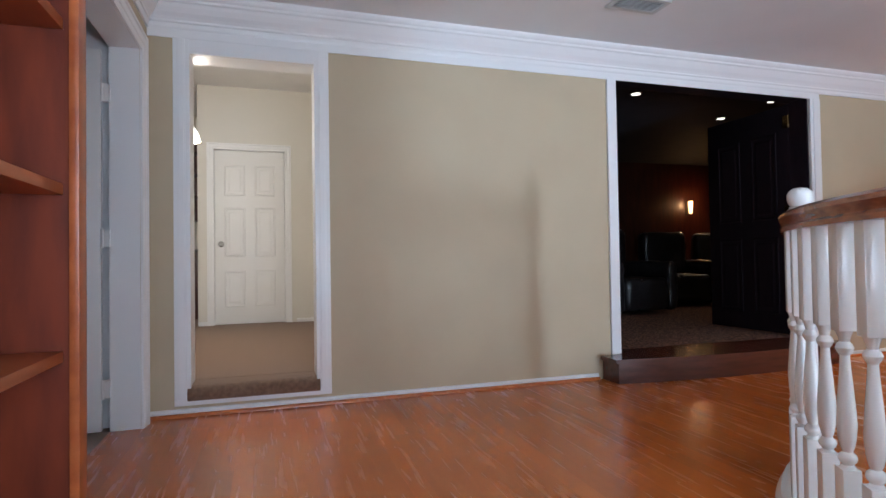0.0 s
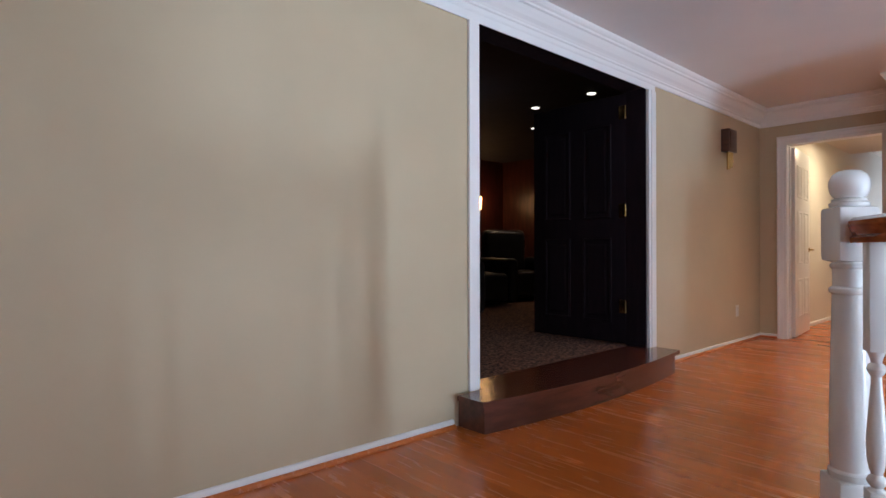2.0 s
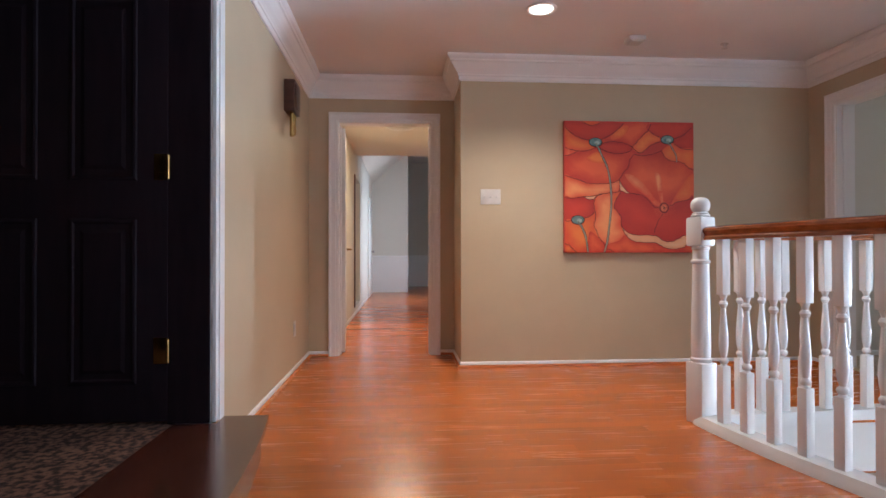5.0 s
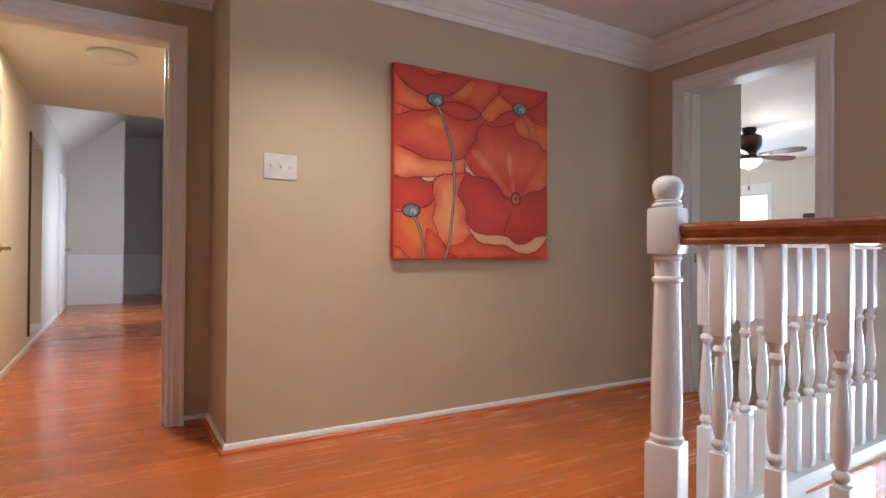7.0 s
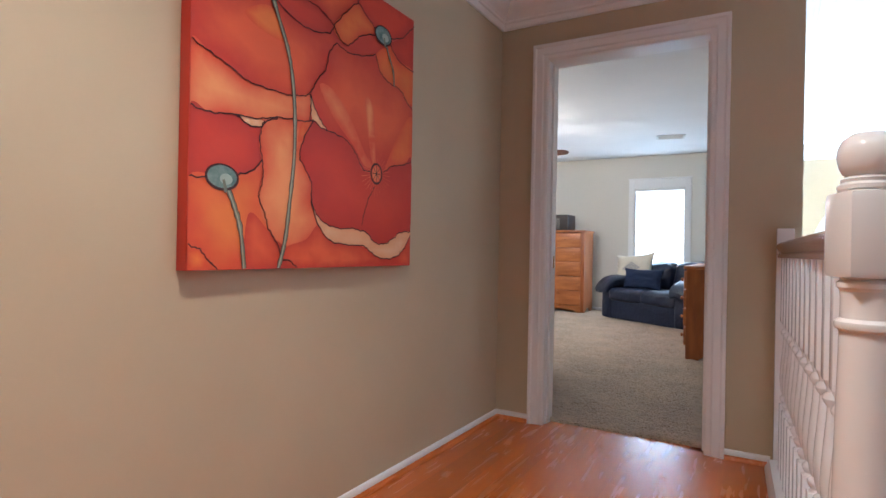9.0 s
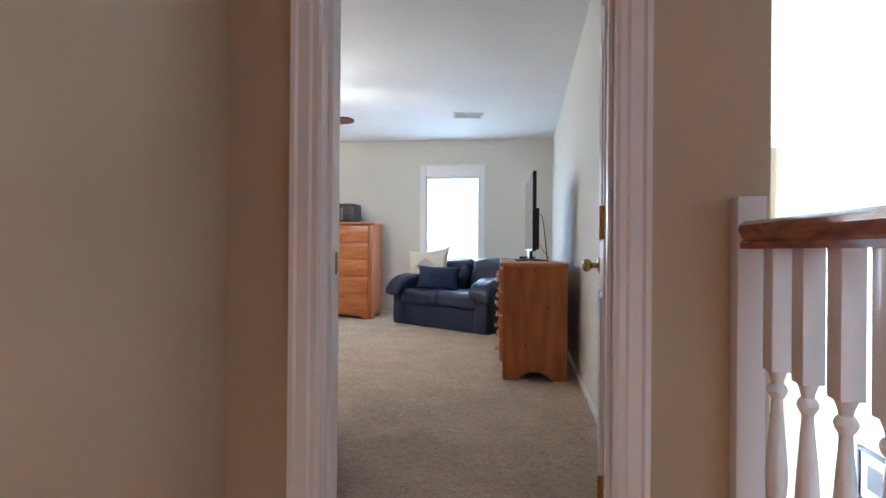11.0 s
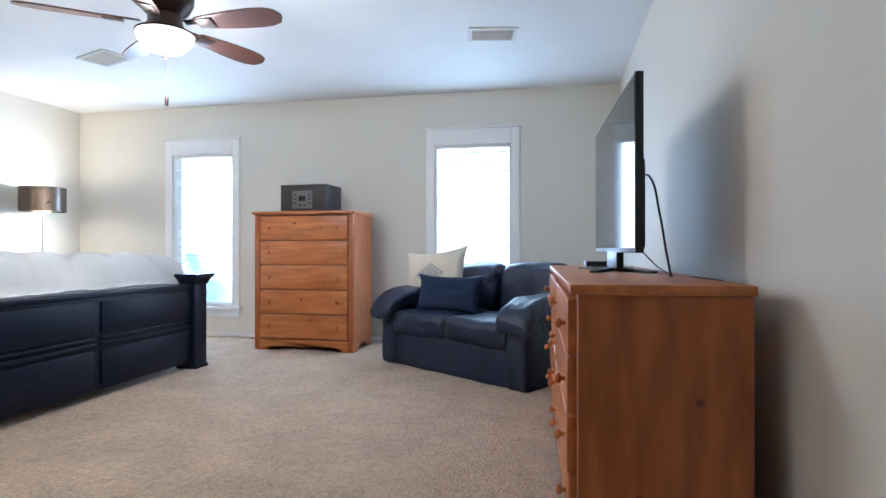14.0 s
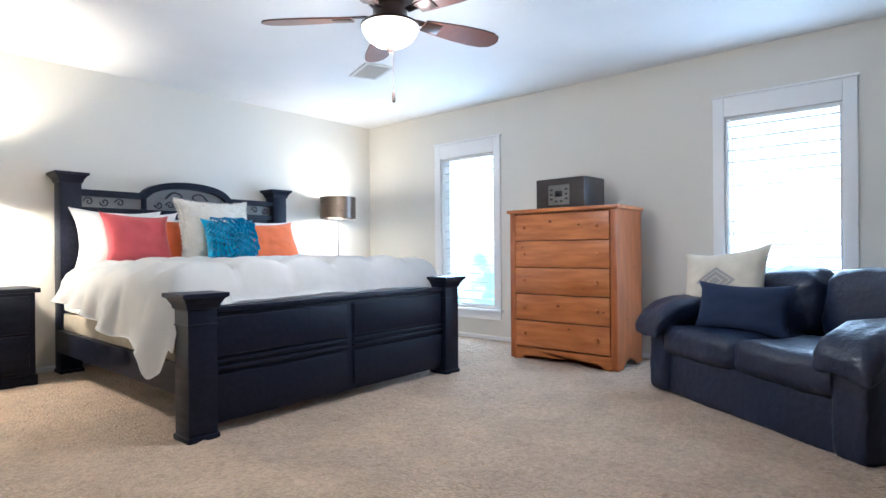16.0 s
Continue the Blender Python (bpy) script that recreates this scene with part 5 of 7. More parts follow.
ceiling_vent(2.60, 3.43, HC, 0, 0.36, 0.18, "white louvred ceiling vent in the hall")
ceiling_vent(6.50, -5.09, BC, 10, 0.36, 0.24, "white louvred ceiling vent near the window wall")
ceiling_vent(9.72, -4.98, BC, -20, 0.40, 0.26, "white louvred ceiling vent by the fan")

# bookcase at the start
bc = thing("bookcase", -0.25, 1.28, 0, 0, "empty reddish pine bookcase with a ledge against the wall", "bookcase")
BD, BH = 0.30, 2.36
part("side", box(0, BD, 0.515, 0.545, 0.0, BH, 0.003), M["dark_red_pine"], bc)
part("side", box(0, BD, -0.545, -0.515, 0.0, BH, 0.003), M["dark_red_pine"], bc)
part("back", box(0.001, 0.012, -0.514, 0.514, 0.08, BH - 0.03), M["dark_red_pine"], bc)
part("top", box(0, BD + 0.01, -0.56, 0.56, BH, BH + 0.03, 0.004), M["dark_red_pine"], bc)
for z in (0.40, 0.725, 1.045, 1.365, 1.69, 2.02):
    part("shelf", box(0.013, BD - 0.012, -0.5145, 0.5145, z - 0.022, z, 0.003), M["shelf_pine"], bc, "reddish pine shelf")
part("stile", box(BD, BD + 0.018, 0.50, 0.548, 0.40, BH, 0.004), M["shelf_pine"], bc, "orange pine front edge")
part("stile", box(BD, BD + 0.018, -0.548, -0.50, 0.40, BH, 0.004), M["shelf_pine"], bc, "orange pine front edge")
part("base", box(0.013, BD + 0.01, -0.5145, 0.5145, 0.0, 0.376, 0.003), M["dark_red_pine"], bc)
part("ledge", box(BD, BD + 0.045, -0.57, 0.57, 0.376, 0.40, 0.008), M["shelf_pine"], bc, "reddish pine ledge")
for y, z in ((0.30, 0.58), (0.05, 0.92), (0.36, 1.18), (-0.1, 1.5)):
    bm = bmesh.new()
    turned(bm, [(0.021, 0.0), (0.018, 0.002), (0.004, 0.0025)], 14, Matrix.Translation((0.012, y, z)) @ Matrix.Rotation(radians(90), 4, 'Y'))
    part("knot", bm, M["knot"], bc, "dark pine knot")

# white door standing open behind the west wall
wd = thing("panel_door", -0.432, 3.915, 0.01, 183, "white six panel door standing open beside the bookcase", "door")
panel_door(wd, 0.78, 2.03, 0.035, M["door_white"])
for z in (0.22, 1.02, 1.80):
    bm = bmesh.new()
    turned(bm, [(0.007, -0.05), (0.007, 0.05)], 10, Matrix.Translation((-0.006, 0.004, z)))
    bx(bm, -0.040, 0.0, -0.034, 0.003, -0.045, 0.045, m=Matrix.Translation((0, 0, z)))
    part("hinge", bm, M["door_white"], wd, "white painted hinge")
wall_along("wall_closet", "x", 4.02, 4.12, -2.2, -0.40, 0.0, 2.6, [], [M["white"]] * 3, "pale wall behind the open white door")
wall_along("wall_closet_back", "y", -2.3, -2.2, 1.5, 4.12, 0.0, 2.6, [], [M["white"]] * 3, "pale wall of the side room")
wall_along("wall_closet_side", "x", 1.5, 1.6, -2.2, -0.40, 0.0, 2.6, [], [M["white"]] * 3, "pale side wall of the side room")
setting("floor_closet", box(-2.2, -0.40, 1.6, 4.02, -0.1, 0.0), M["carpet_brown"], "carpet of the side room")
setting("ceiling_closet", box(-2.2, -0.40, 1.6, 4.02, 2.45, 2.55), M["white"], "white ceiling of the side room")

# ---- things: study ----
sd = thing("panel_door", -0.125 + 0.003, 7.475, FS + 0.006, 0, "closed white six panel door in the study", "door")
panel_door(sd, 0.779, 2.025, 0.035, M["door_white"])
sd.matrix_world = pose(-0.172, 7.515, FS + 0.006)
knob(sd, 0.07, -0.035, 0.93, -1, M["steel"], "nickel door knob")
bs = thing("bookshelf", -1.25, 8.80, FS, 0, "dark wooden built-in bookshelf with a cabinet in the study", "bookshelf")
part("cabinet", box(-1.0, 0.8, -0.45, 0.19, 0, 0.86, 0.004), M["theatre_wall"], bs)
part("counter", box(-1.02, 0.82, -0.48, 0.195, 0.86, 0.90, 0.004), M["black"], bs, "black counter top")
part("back", box(-1.0, 0.8, 0.17, 0.195, 1.30, 2.5), M["theatre_wall"], bs)
for x in (-1.0, -0.1, 0.775):
    part("upright", box(x, x + 0.025, -0.14, 0.168, 1.30, 2.5, 0.002), M["theatre_wall"], bs)
for z in (1.30, 1.62, 1.92, 2.22, 2.475):
    part("shelf", box(-0.975, -0.102, -0.14, 0.168, z, z + 0.025, 0.002), M["theatre_wall"], bs)
    part("shelf", box(-0.073, 0.773, -0.14, 0.168, z, z + 0.025, 0.002), M["theatre_wall"], bs)
pl = thing("pendant_lamp", -0.19, 5.14, 2.95, 0, "lit white glass pendant lamp in the study", "lamp")
bm = bmesh.new()
rod(bm, (0, 0, 0), (0, 0, -0.96), 0.006)
part("stem", bm, M["bronze"], pl)
bm = bmesh.new()
turned(bm, [(0.12, -1.13), (0.11, -1.08), (0.075, -1.02), (0.025, -0.955)], 24, caps=False)
glass_shade = part("shade", bm, M["globe"], pl, "glowing scalloped glass shade")
glass_shade.visible_shadow = False

# ---- things: theatre ----
td = thing("theatre_door", T1 - 0.018, WA + 0.176, FS + 0.012, 91, "dark espresso panelled double door leaf standing open", "door")
panel_door(td, 0.92, 2.03, 0.045, M["theatre_door"], rows=((0.16, 0.86), (1.02, 1.80)))
for z in (0.30, 1.08, 1.88):
    bm = bmesh.new()
    turned(bm, [(0.008, -0.05), (0.008, 0.05)], 10, Matrix.Translation((-0.004, 0.006, z)))
    bx(bm, 0.0, 0.055, 0.0008, 0.004, -0.055, 0.055, 0.001, m=Matrix.Translation((0, 0, z)))
    bx(bm, -0.003, -0.001, -0.04, 0.0, -0.055, 0.055, m=Matrix.Translation((0, 0, z)))
    part("hinge", bm, M["brass"], td, "dull brass hinge")
td2 = thing("theatre_door", T0 + 0.018, WA + 0.176, FS + 0.012, 88, "dark espresso panelled door leaf folded against the wall", "door")
panel_door(td2, 0.92, 2.03, 0.045, M["theatre_door"], rows=((0.16, 0.86), (1.02, 1.80)))


M["black_leather"] = material("black_theatre_leather", (0.012, 0.011, 0.013), 0.3, second=(0.020, 0.018, 0.020), scale=5, fine=24, bump=0.5, dist=0.012)


def recliner(x, y, rz, label):
    th = thing("theatre_recliner", x, y, FS, rz, label, "recliner", "theatre seats")
    bm = bmesh.new()
    puff(bm, -0.36, 0.36, -0.45, 0.30, 0.06, 0.46, 0.07, 3, 0.01, 1, 3)
    part("seat", bm, M["black_leather"], th)
    bm = bmesh.new()
    puff(bm, -0.36, 0.36, 0.22, 0.46, 0.40, 1.10, 0.09, 3, 0.012, 2, 3)
    part("backrest", bm, M["black_leather"], th)
    for s in (-1, 1):
        bm = bmesh.new()
        puff(bm, s * 0.36, s * 0.54, -0.45, 0.40, 0.04, 0.66, 0.08, 3, 0.01, 3, 3)
        part("armrest", bm, M["black_leather"], th)
    return th


recliner(7.35, 7.7, -25, "black leather theatre recliner against the mahogany wall")
recliner(6.22, 7.5, -12, "black leather theatre recliner in the back row")
recliner(4.75, 6.7, 10, "black leather theatre recliner near the entrance")
sc = thing("wall_sconce", 7.48, 8.598, 1.74, 0, "lit amber glass wall sconce on the mahogany wall", "sconce")
part("backplate", box(-0.05, 0.05, -0.015, 0, -0.12, 0.12, 0.004), M["bronze"], sc)
bm = bmesh.new()
turned(bm, [(0.028, -0.10), (0.040, 0.11)], 18, Matrix.Translation((0, -0.07, 0)))
part("shade", bm, M["sconce"], sc, "glowing amber glass shade")
for x, y in ((3.88, 5.17), (5.45, 5.03), (5.48, 5.75), (6.28, 6.39), (7.70, 7.35)):
    th = thing("theatre_downlight", x, y, 2.50, 0, "small lit downlight in the black theatre ceiling", "downlight", "theatre downlights")
    bm = bmesh.new()
    turned(bm, [(0.06, 0.0), (0.06, -0.006), (0.045, -0.008)], 20)
    part("rim", bm, M["bronze"], th)
    bm = bmesh.new()
    turned(bm, [(0.043, -0.0075), (0.043, -0.011), (0.01, -0.014)], 16)
    part("lens", bm, M["lit"], th, "glowing lens")

# ---- things: hallway ----
hdoor = thing("hallway_door", WH + 0.125, HD1 - 0.004, 0.012, 5, "white panelled hallway door standing open", "door")
panel_door(hdoor, 0.78, 2.02, 0.035, M["door_white"])
bm = bmesh.new()
turned(bm, [(0.026, 0), (0.026, 0.008), (0.01, 0.012), (0.01, 0.05)], 16, Matrix.Translation((0.72, -0.035, 0.93)) @ Matrix.Rotation(radians(90), 4, 'X'))
rod(bm, (0.725, -0.083, 0.93), (0.61, -0.083, 0.93), 0.009)
part("lever", bm, M["brass"], hdoor, "brass lever handle")
far = thing("hallway_far_door", 13.6, HY1 - 0.006, 0.012, 0, "closed white door on the hallway wall", "door")
panel_door(far, 0.78, 2.02, 0.035, M["door_white"])
knob(far, 0.71, -0.035, 0.93, -1, M["steel"], "nickel door knob")
far.matrix_world = pose(13.6, HY1 - 0.001, 0.012)
hl = thing("hallway_light", 8.70, 3.32, 2.36, 0, "flat white flush ceiling light in the hallway", "ceiling light")
bm = bmesh.new()
turned(bm, [(0.16, 0.0), (0.16, -0.02), (0.14, -0.035), (0.05, -0.045)], 28)
part("diffuser", bm, M["plastic"], hl)

# ---- things: foyer ----
ch = thing("chandelier", 4.45, -2.71, HC, 0, "bronze chain chandelier with lit candle bulbs over the foyer", "chandelier")
bm = bmesh.new()
turned(bm, [(0.075, 0.0), (0.070, -0.02), (0.03, -0.04), (0.008, -0.05)], 24)
part("canopy", bm, M["bronze"], ch)
bm = bmesh.new()
for k in range(59):
    z = -0.05 - k * 0.037
    m = Matrix.Translation((0, 0, z - 0.02)) @ Matrix.Rotation(radians(90 * (k % 2)), 4, 'Z')
    ring = []
    for a in range(10):
        c, s = math.cos(2 * math.pi * a / 10), math.sin(2 * math.pi * a / 10)
        ring.append([bm.verts.new(m @ Vector(((0.011 + 0.003 * math.cos(b)) * c, 0.003 * math.sin(b), (0.022 + 0.003 * math.cos(b)) * s))) for b in (0, 2.1, 4.2)])
    for a in range(10):
        for b in range(3):
            bm.faces.new((ring[a][b], ring[(a + 1) % 10][b], ring[(a + 1) % 10][(b + 1) % 3], ring[a][(b + 1) % 3]))
part("chain", bm, M["bronze"], ch)
bm = bmesh.new()
turned(bm, [(0.01, -2.220), (0.03, -2.270), (0.02, -2.370), (0.05, -2.520), (0.06, -2.670), (0.03, -2.800), (0.01, -2.870)], 16)
part("column", bm, M["bronze"], ch)
for k in range(6):
    a = math.pi * k / 3
    c, s = math.cos(a), math.sin(a)
    bm = bmesh.new()
    line = smooth_line([(0.03, -2.620), (0.12, -2.760), (0.24, -2.740), (0.30, -2.640)], 4)
    for p, q in zip(line, line[1:]):
        rod(bm, (p[0] * c, p[0] * s, p[1]), (q[0] * c, q[0] * s, q[1]), 0.008, seg=6)
    turned(bm, [(0.035, -2.640), (0.03, -2.625)], 12, Matrix.Translation((0.30 * c, 0.30 * s, 0)))
    arm = part("arm", bm, M["bronze"], ch)
    bm = bmesh.new()
    turned(bm, [(0.012, -2.625), (0.012, -2.530)], 10, Matrix.Translation((0.30 * c, 0.30 * s, 0)))
    part("candle", bm, M["plastic"], arm, "ivory candle sleeve")
    bm = bmesh.new()
    turned(bm, [(0.006, -2.530), (0.016, -2.505), (0.012, -2.475), (0.002, -2.450)], 10, Matrix.Translation((0.30 * c, 0.30 * s, 0)))
    part("bulb", bm, M["flame"], arm, "glowing candle bulb")
for z in (-1.05, -1.62):
    pf = thing("picture_frame", 2.752, -3.9, z, 0, "black framed picture with a white mat on the foyer wall", "picture", "framed pictures")
    bm = bmesh.new()
    for q in ((-0.25, 0.25, -0.25, -0.21), (-0.25, 0.25, 0.21, 0.25), (-0.25, -0.21, -0.21, 0.21), (0.21, 0.25, -0.21, 0.21)):
        bx(bm, 0, 0.025, q[0], q[1], q[2], q[3], 0.003)
    part("frame", bm, M["black"], pf)
    part("mat", box(0.004, 0.010, -0.212, 0.212, -0.212, 0.212), M["plastic"], pf, "white mat board")
    part("print", box(0.0095, 0.012, -0.11, 0.11, -0.11, 0.11), M["dark_box"], pf, "dark small print")

# ---- things: bedroom ----
bdoor = thing("bedroom_door", D0 + 0.008, WB - 0.154, 0.022, -97, "white six panel bedroom door open against the wall", "door")
panel_door(bdoor, 0.80, 2.015, 0.035, M["door_white"], rows=((0.20, 0.80), (0.98, 1.62), (1.72, 1.90)))
knob(bdoor, 0.75, 0.0, 0.875, 1, M["brass"])
knob(bdoor, 0.75, -0.035, 0.875, -1, M["brass"])
for z in (0.22, 1.02, 1.82):
    bm = bmesh.new()
    turned(bm, [(0.007, -0.05), (0.007, 0.05)], 10, Matrix.Translation((-0.004, 0.006, z)))
    bx(bm, -0.002, 0.0, -0.034, 0.0, -0.05, 0.05, m=Matrix.Translation((0, 0, z)))
    part("hinge", bm, M["brass"], bdoor, "brass hinge")


def window(x0, x1, label):
    w = x1 - x0
    th = thing("window_1" if x0 > 8 else "window_2", (x0 + x1) / 2, BW, 0, 0, label, "window", "bedroom windows", "structure")
    h = w / 2
    bm = bmesh.new()
    for q in ((-h - 0.085, -h, WZ0 - 0.02, WZ1 + 0.16), (h, h + 0.085, WZ0 - 0.02, WZ1 + 0.16), (-h, h, WZ1, WZ1 + 0.16)):
        bx(bm, q[0], q[1], 0.0015, 0.02, q[2], q[3], 0.004)
    bx(bm, -h - 0.10, h + 0.10, 0.0015, 0.03, WZ1 + 0.16, WZ1 + 0.178, 0.004)
    part("casing", bm, M["trim"], th)
    part("sill", box(-h - 0.11, h + 0.11, 0.0015, 0.055, WZ0 - 0.05, WZ0 - 0.02, 0.006), M["trim"], th)
    part("apron", box(-h - 0.085, h + 0.085, 0.0015, 0.016, WZ0 - 0.13, WZ0 - 0.05, 0.003), M["trim"], th)
    bm = bmesh.new()
    for q in ((-h + 0.001, -h + 0.020, WZ0, WZ1), (h - 0.020, h - 0.001, WZ0, WZ1), (-h + 0.020, h - 0.020, WZ0, WZ0 + 0.03), (-h + 0.020, h - 0.020, WZ1 - 0.03, WZ1)):
        bx(bm, q[0], q[1], -0.035, -0.004, q[2] + 0.001, q[3] - 0.001, 0.003)
    part("shutter_frame", bm, M["trim"], th)
    p_ = part("pane", box(-h + 0.002, h - 0.002, -0.125, -0.121, WZ0, WZ1), M["glass"], th, "clear window glass", smooth=None)
    p_.visible_shadow = False
    first = None
    n = 17
    for k in range(n):
        z = WZ0 + 0.07 + (WZ1 - WZ0 - 0.14) * k / (n - 1)
        if first is None:
            bm = bmesh.new()
            bx(bm, -h + 0.021, h - 0.021, -0.032, 0.032, -0.0035, 0.0035, 0.002, m=Matrix.Rotation(radians(-4), 4, 'X'))
            ob = part("slat", bm, M["trim"], th)
            first = ob.data
        else:
            ob = new("slat", first)
            ob.parent = th
        ob.location = (0, -0.055, z)
    bm = bmesh.new()
    rod(bm, (h * 0.86, -0.012, WZ0 + 0.10), (h * 0.86, -0.012, WZ1 - 0.10), 0.004, seg=6)
    part("tilt_rod", bm, M["trim"], th)
    return th


window(*W1, "tall white framed bedroom window with open louvred shutters beside the bed")
window(*W2, "tall white framed bedroom window with open louvred shutters behind the loveseat")

# drawers


def drawer_unit(name, x, y, rz, w, d, h, rows, cols, label, category, knot_seed, foot=0.09):
    th = thing(name, x, y, 0.008, rz, label, category)
    t = 0.022
    bm = bmesh.new()
    for sx in (-1, 1):
        pts = [(0.0, 0.0), (0.10, 0.0), (0.13, 0.035), (0.17, foot * 0.7), (d / 2 - 0.04, foot * 0.7), (d / 2, foot), (d / 2 + 0.04, foot * 0.7), (d - 0.17, foot * 0.7), (d - 0.13, 0.035), (d - 0.10, 0.0), (d, 0.0), (d, h - 0.03), (0.0, h - 0.03)]
        a = [bm.verts.new((sx * w / 2, p, z)) for p, z in pts]
        b = [bm.verts.new((sx * (w / 2 - t), p, z)) for p, z in pts]
        bm.faces.new(a)
        bm.faces.new(b[::-1])
        for i in range(len(pts)):
            j = (i + 1) % len(pts)
            bm.faces.new((a[i], a[j], b[j], b[i]))
    bmesh.ops.triangulate(bm, faces=[f for f in bm.faces if len(f.verts) > 4])
    bx(bm, -w / 2 + t, w / 2 - t, 0.024, d - 0.01, foot, h - 0.031)
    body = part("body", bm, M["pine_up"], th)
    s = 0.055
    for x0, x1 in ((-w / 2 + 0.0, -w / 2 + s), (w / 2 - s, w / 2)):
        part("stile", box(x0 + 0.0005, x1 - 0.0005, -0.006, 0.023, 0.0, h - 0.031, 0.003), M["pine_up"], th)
    bm = bmesh.new()
    iw = w - 2 * s
    pts = [(-iw / 2, 0.0), (-iw / 2 + 0.05, 0.0), (-iw / 2 + 0.08, 0.030), (-iw / 2 + 0.13, 0.045), (iw / 2 - 0.13, 0.045), (iw / 2 - 0.08, 0.030), (iw / 2 - 0.05, 0.0), (iw / 2, 0.0), (iw / 2, foot + 0.02), (-iw / 2, foot + 0.02)]
    a = [bm.verts.new((p, -0.005, z)) for p, z in pts]
    b = [bm.verts.new((p, 0.02, z)) for p, z in pts]
    bm.faces.new(a)
    bm.faces.new(b[::-1])
    for i in range(len(pts)):
        j = (i + 1) % len(pts)
        bm.faces.new((a[i], a[j], b[j], b[i]))
    bmesh.ops.triangulate(bm, faces=[f for f in bm.faces if len(f.verts) > 4])
    part("apron", bm, M["pine"], th)
    part("top", box(-w / 2 - 0.022, w / 2 + 0.022, -0.030, d + 0.004, h - 0.03, h, 0.007), M["pine"], th)
    z0, z1 = foot + 0.03, h - 0.045
    gap = 0.008
    rnd = random.Random(knot_seed)
    dh = (z1 - z0) / rows
    dw = iw / cols
    for r in range(rows):
        for c in range(cols):
            xa, xb = -iw / 2 + c * dw + gap / 2, -iw / 2 + (c + 1) * dw - gap / 2
            za, zb = z0 + r * dh + gap / 2, z0 + (r + 1) * dh - gap / 2
            out = 0.016 if cols > 1 else 0.0
            dr = part("drawer", box(xa, xb, -0.012, 0.022, za, zb, 0.006), M["pine"], th)
            dr.location.y = -out * (0.6 + 0.8 * rnd.random())
            for kx in (xa + 0.10, xb - 0.10):
                bm = bmesh.new()
                turned(bm, [(0.007, 0.0), (0.007, 0.011), (0.016, 0.018), (0.0175, 0.024), (0.013, 0.031), (0.003, 0.034)], 16, Matrix.Translation((kx, -0.0115, (za + zb) / 2)) @ Matrix.Rotation(radians(90), 4, 'X'))
                part("knob", bm, M["pine"], dr)
            for _ in range(rnd.choice((1, 2, 2))):
                bm = bmesh.new()
                rr = rnd.uniform(0.006, 0.012)
                turned(bm, [(rr, 0.0), (rr * 0.8, 0.0006), (0.001, 0.0008)], 12, Matrix.Translation((rnd.uniform(xa + 0.05, xb - 0.05), -0.012, rnd.uniform(za + 0.03, zb - 0.03))) @ Matrix.Rotation(radians(90), 4, 'X') @ Matrix.Diagonal((1.5, 1, 1, 1)))
                part("knot", bm, M["knot"], dr, "dark pine knot")
    for p, z in ((d * 0.35, h * 0.3), (d * 0.7, h * 0.62)):
        bm = bmesh.new()
        turned(bm, [(0.011, 0.0), (0.008, 0.0006), (0.001, 0.0008)], 12, Matrix.Translation((w / 2, p, z)) @ Matrix.Rotation(radians(90), 4, 'Y'))
        part("knot", bm, M["knot"], th, "dark pine knot")
        bm = bmesh.new()
        turned(bm, [(0.011, 0.0), (0.008, 0.0006), (0.001, 0.0008)], 12, Matrix.Translation((-w / 2, p, z)) @ Matrix.Rotation(radians(-90), 4, 'Y'))
        part("knot", bm, M["knot"], th, "dark pine knot")
    return th


drawer_unit("chest_of_drawers", 8.37, -5.88, 180, 1.0, 0.50, 1.325, 5, 1, "tall knotty pine chest of five drawers by the window wall", "chest of drawers", 3)
drawer_unit("dresser", 6.018, -3.56, 92, 1.89, 0.46, 0.862, 4, 2, "long knotty pine dresser along the wall under the television", "dresser", 8)

radio = thing("stereo", 8.40, -6.10, 1.334, 176, "dark wooden retro stereo with a silver control panel on the chest", "stereo")
part("body", box(-0.24, 0.24, -0.15, 0.19, 0.008, 0.26, 0.008), M["dark_box"], radio)
part("control_panel", box(-0.11, 0.10, -0.155, -0.149, 0.03, 0.20, 0.003), M["silver"], radio, "silver control panel")
part("display", box(-0.04, 0.03, -0.158, -0.154, 0.10, 0.15, 0.002), M["screen"], radio, "dark display")
for x, z in ((-0.08, 0.16), (-0.08, 0.12), (-0.08, 0.08), (0.07, 0.16), (0.07, 0.12), (0.07, 0.08), (-0.03, 0.06), (0.02, 0.06)):
    part("button", box(x - 0.014, x + 0.014, -0.158, -0.154, z - 0.008, z + 0.008, 0.001), M["black"], radio, "dark button")
for x, y in ((-0.20, -0.11), (0.20, -0.11), (-0.20, 0.15), (0.20, 0.15)):
    bm = bmesh.new()
    turned(bm, [(0.015, 0.0), (0.015, 0.009)], 10, Matrix.Translation((x, y, 0)))
    part("foot", bm, M["black"], radio)

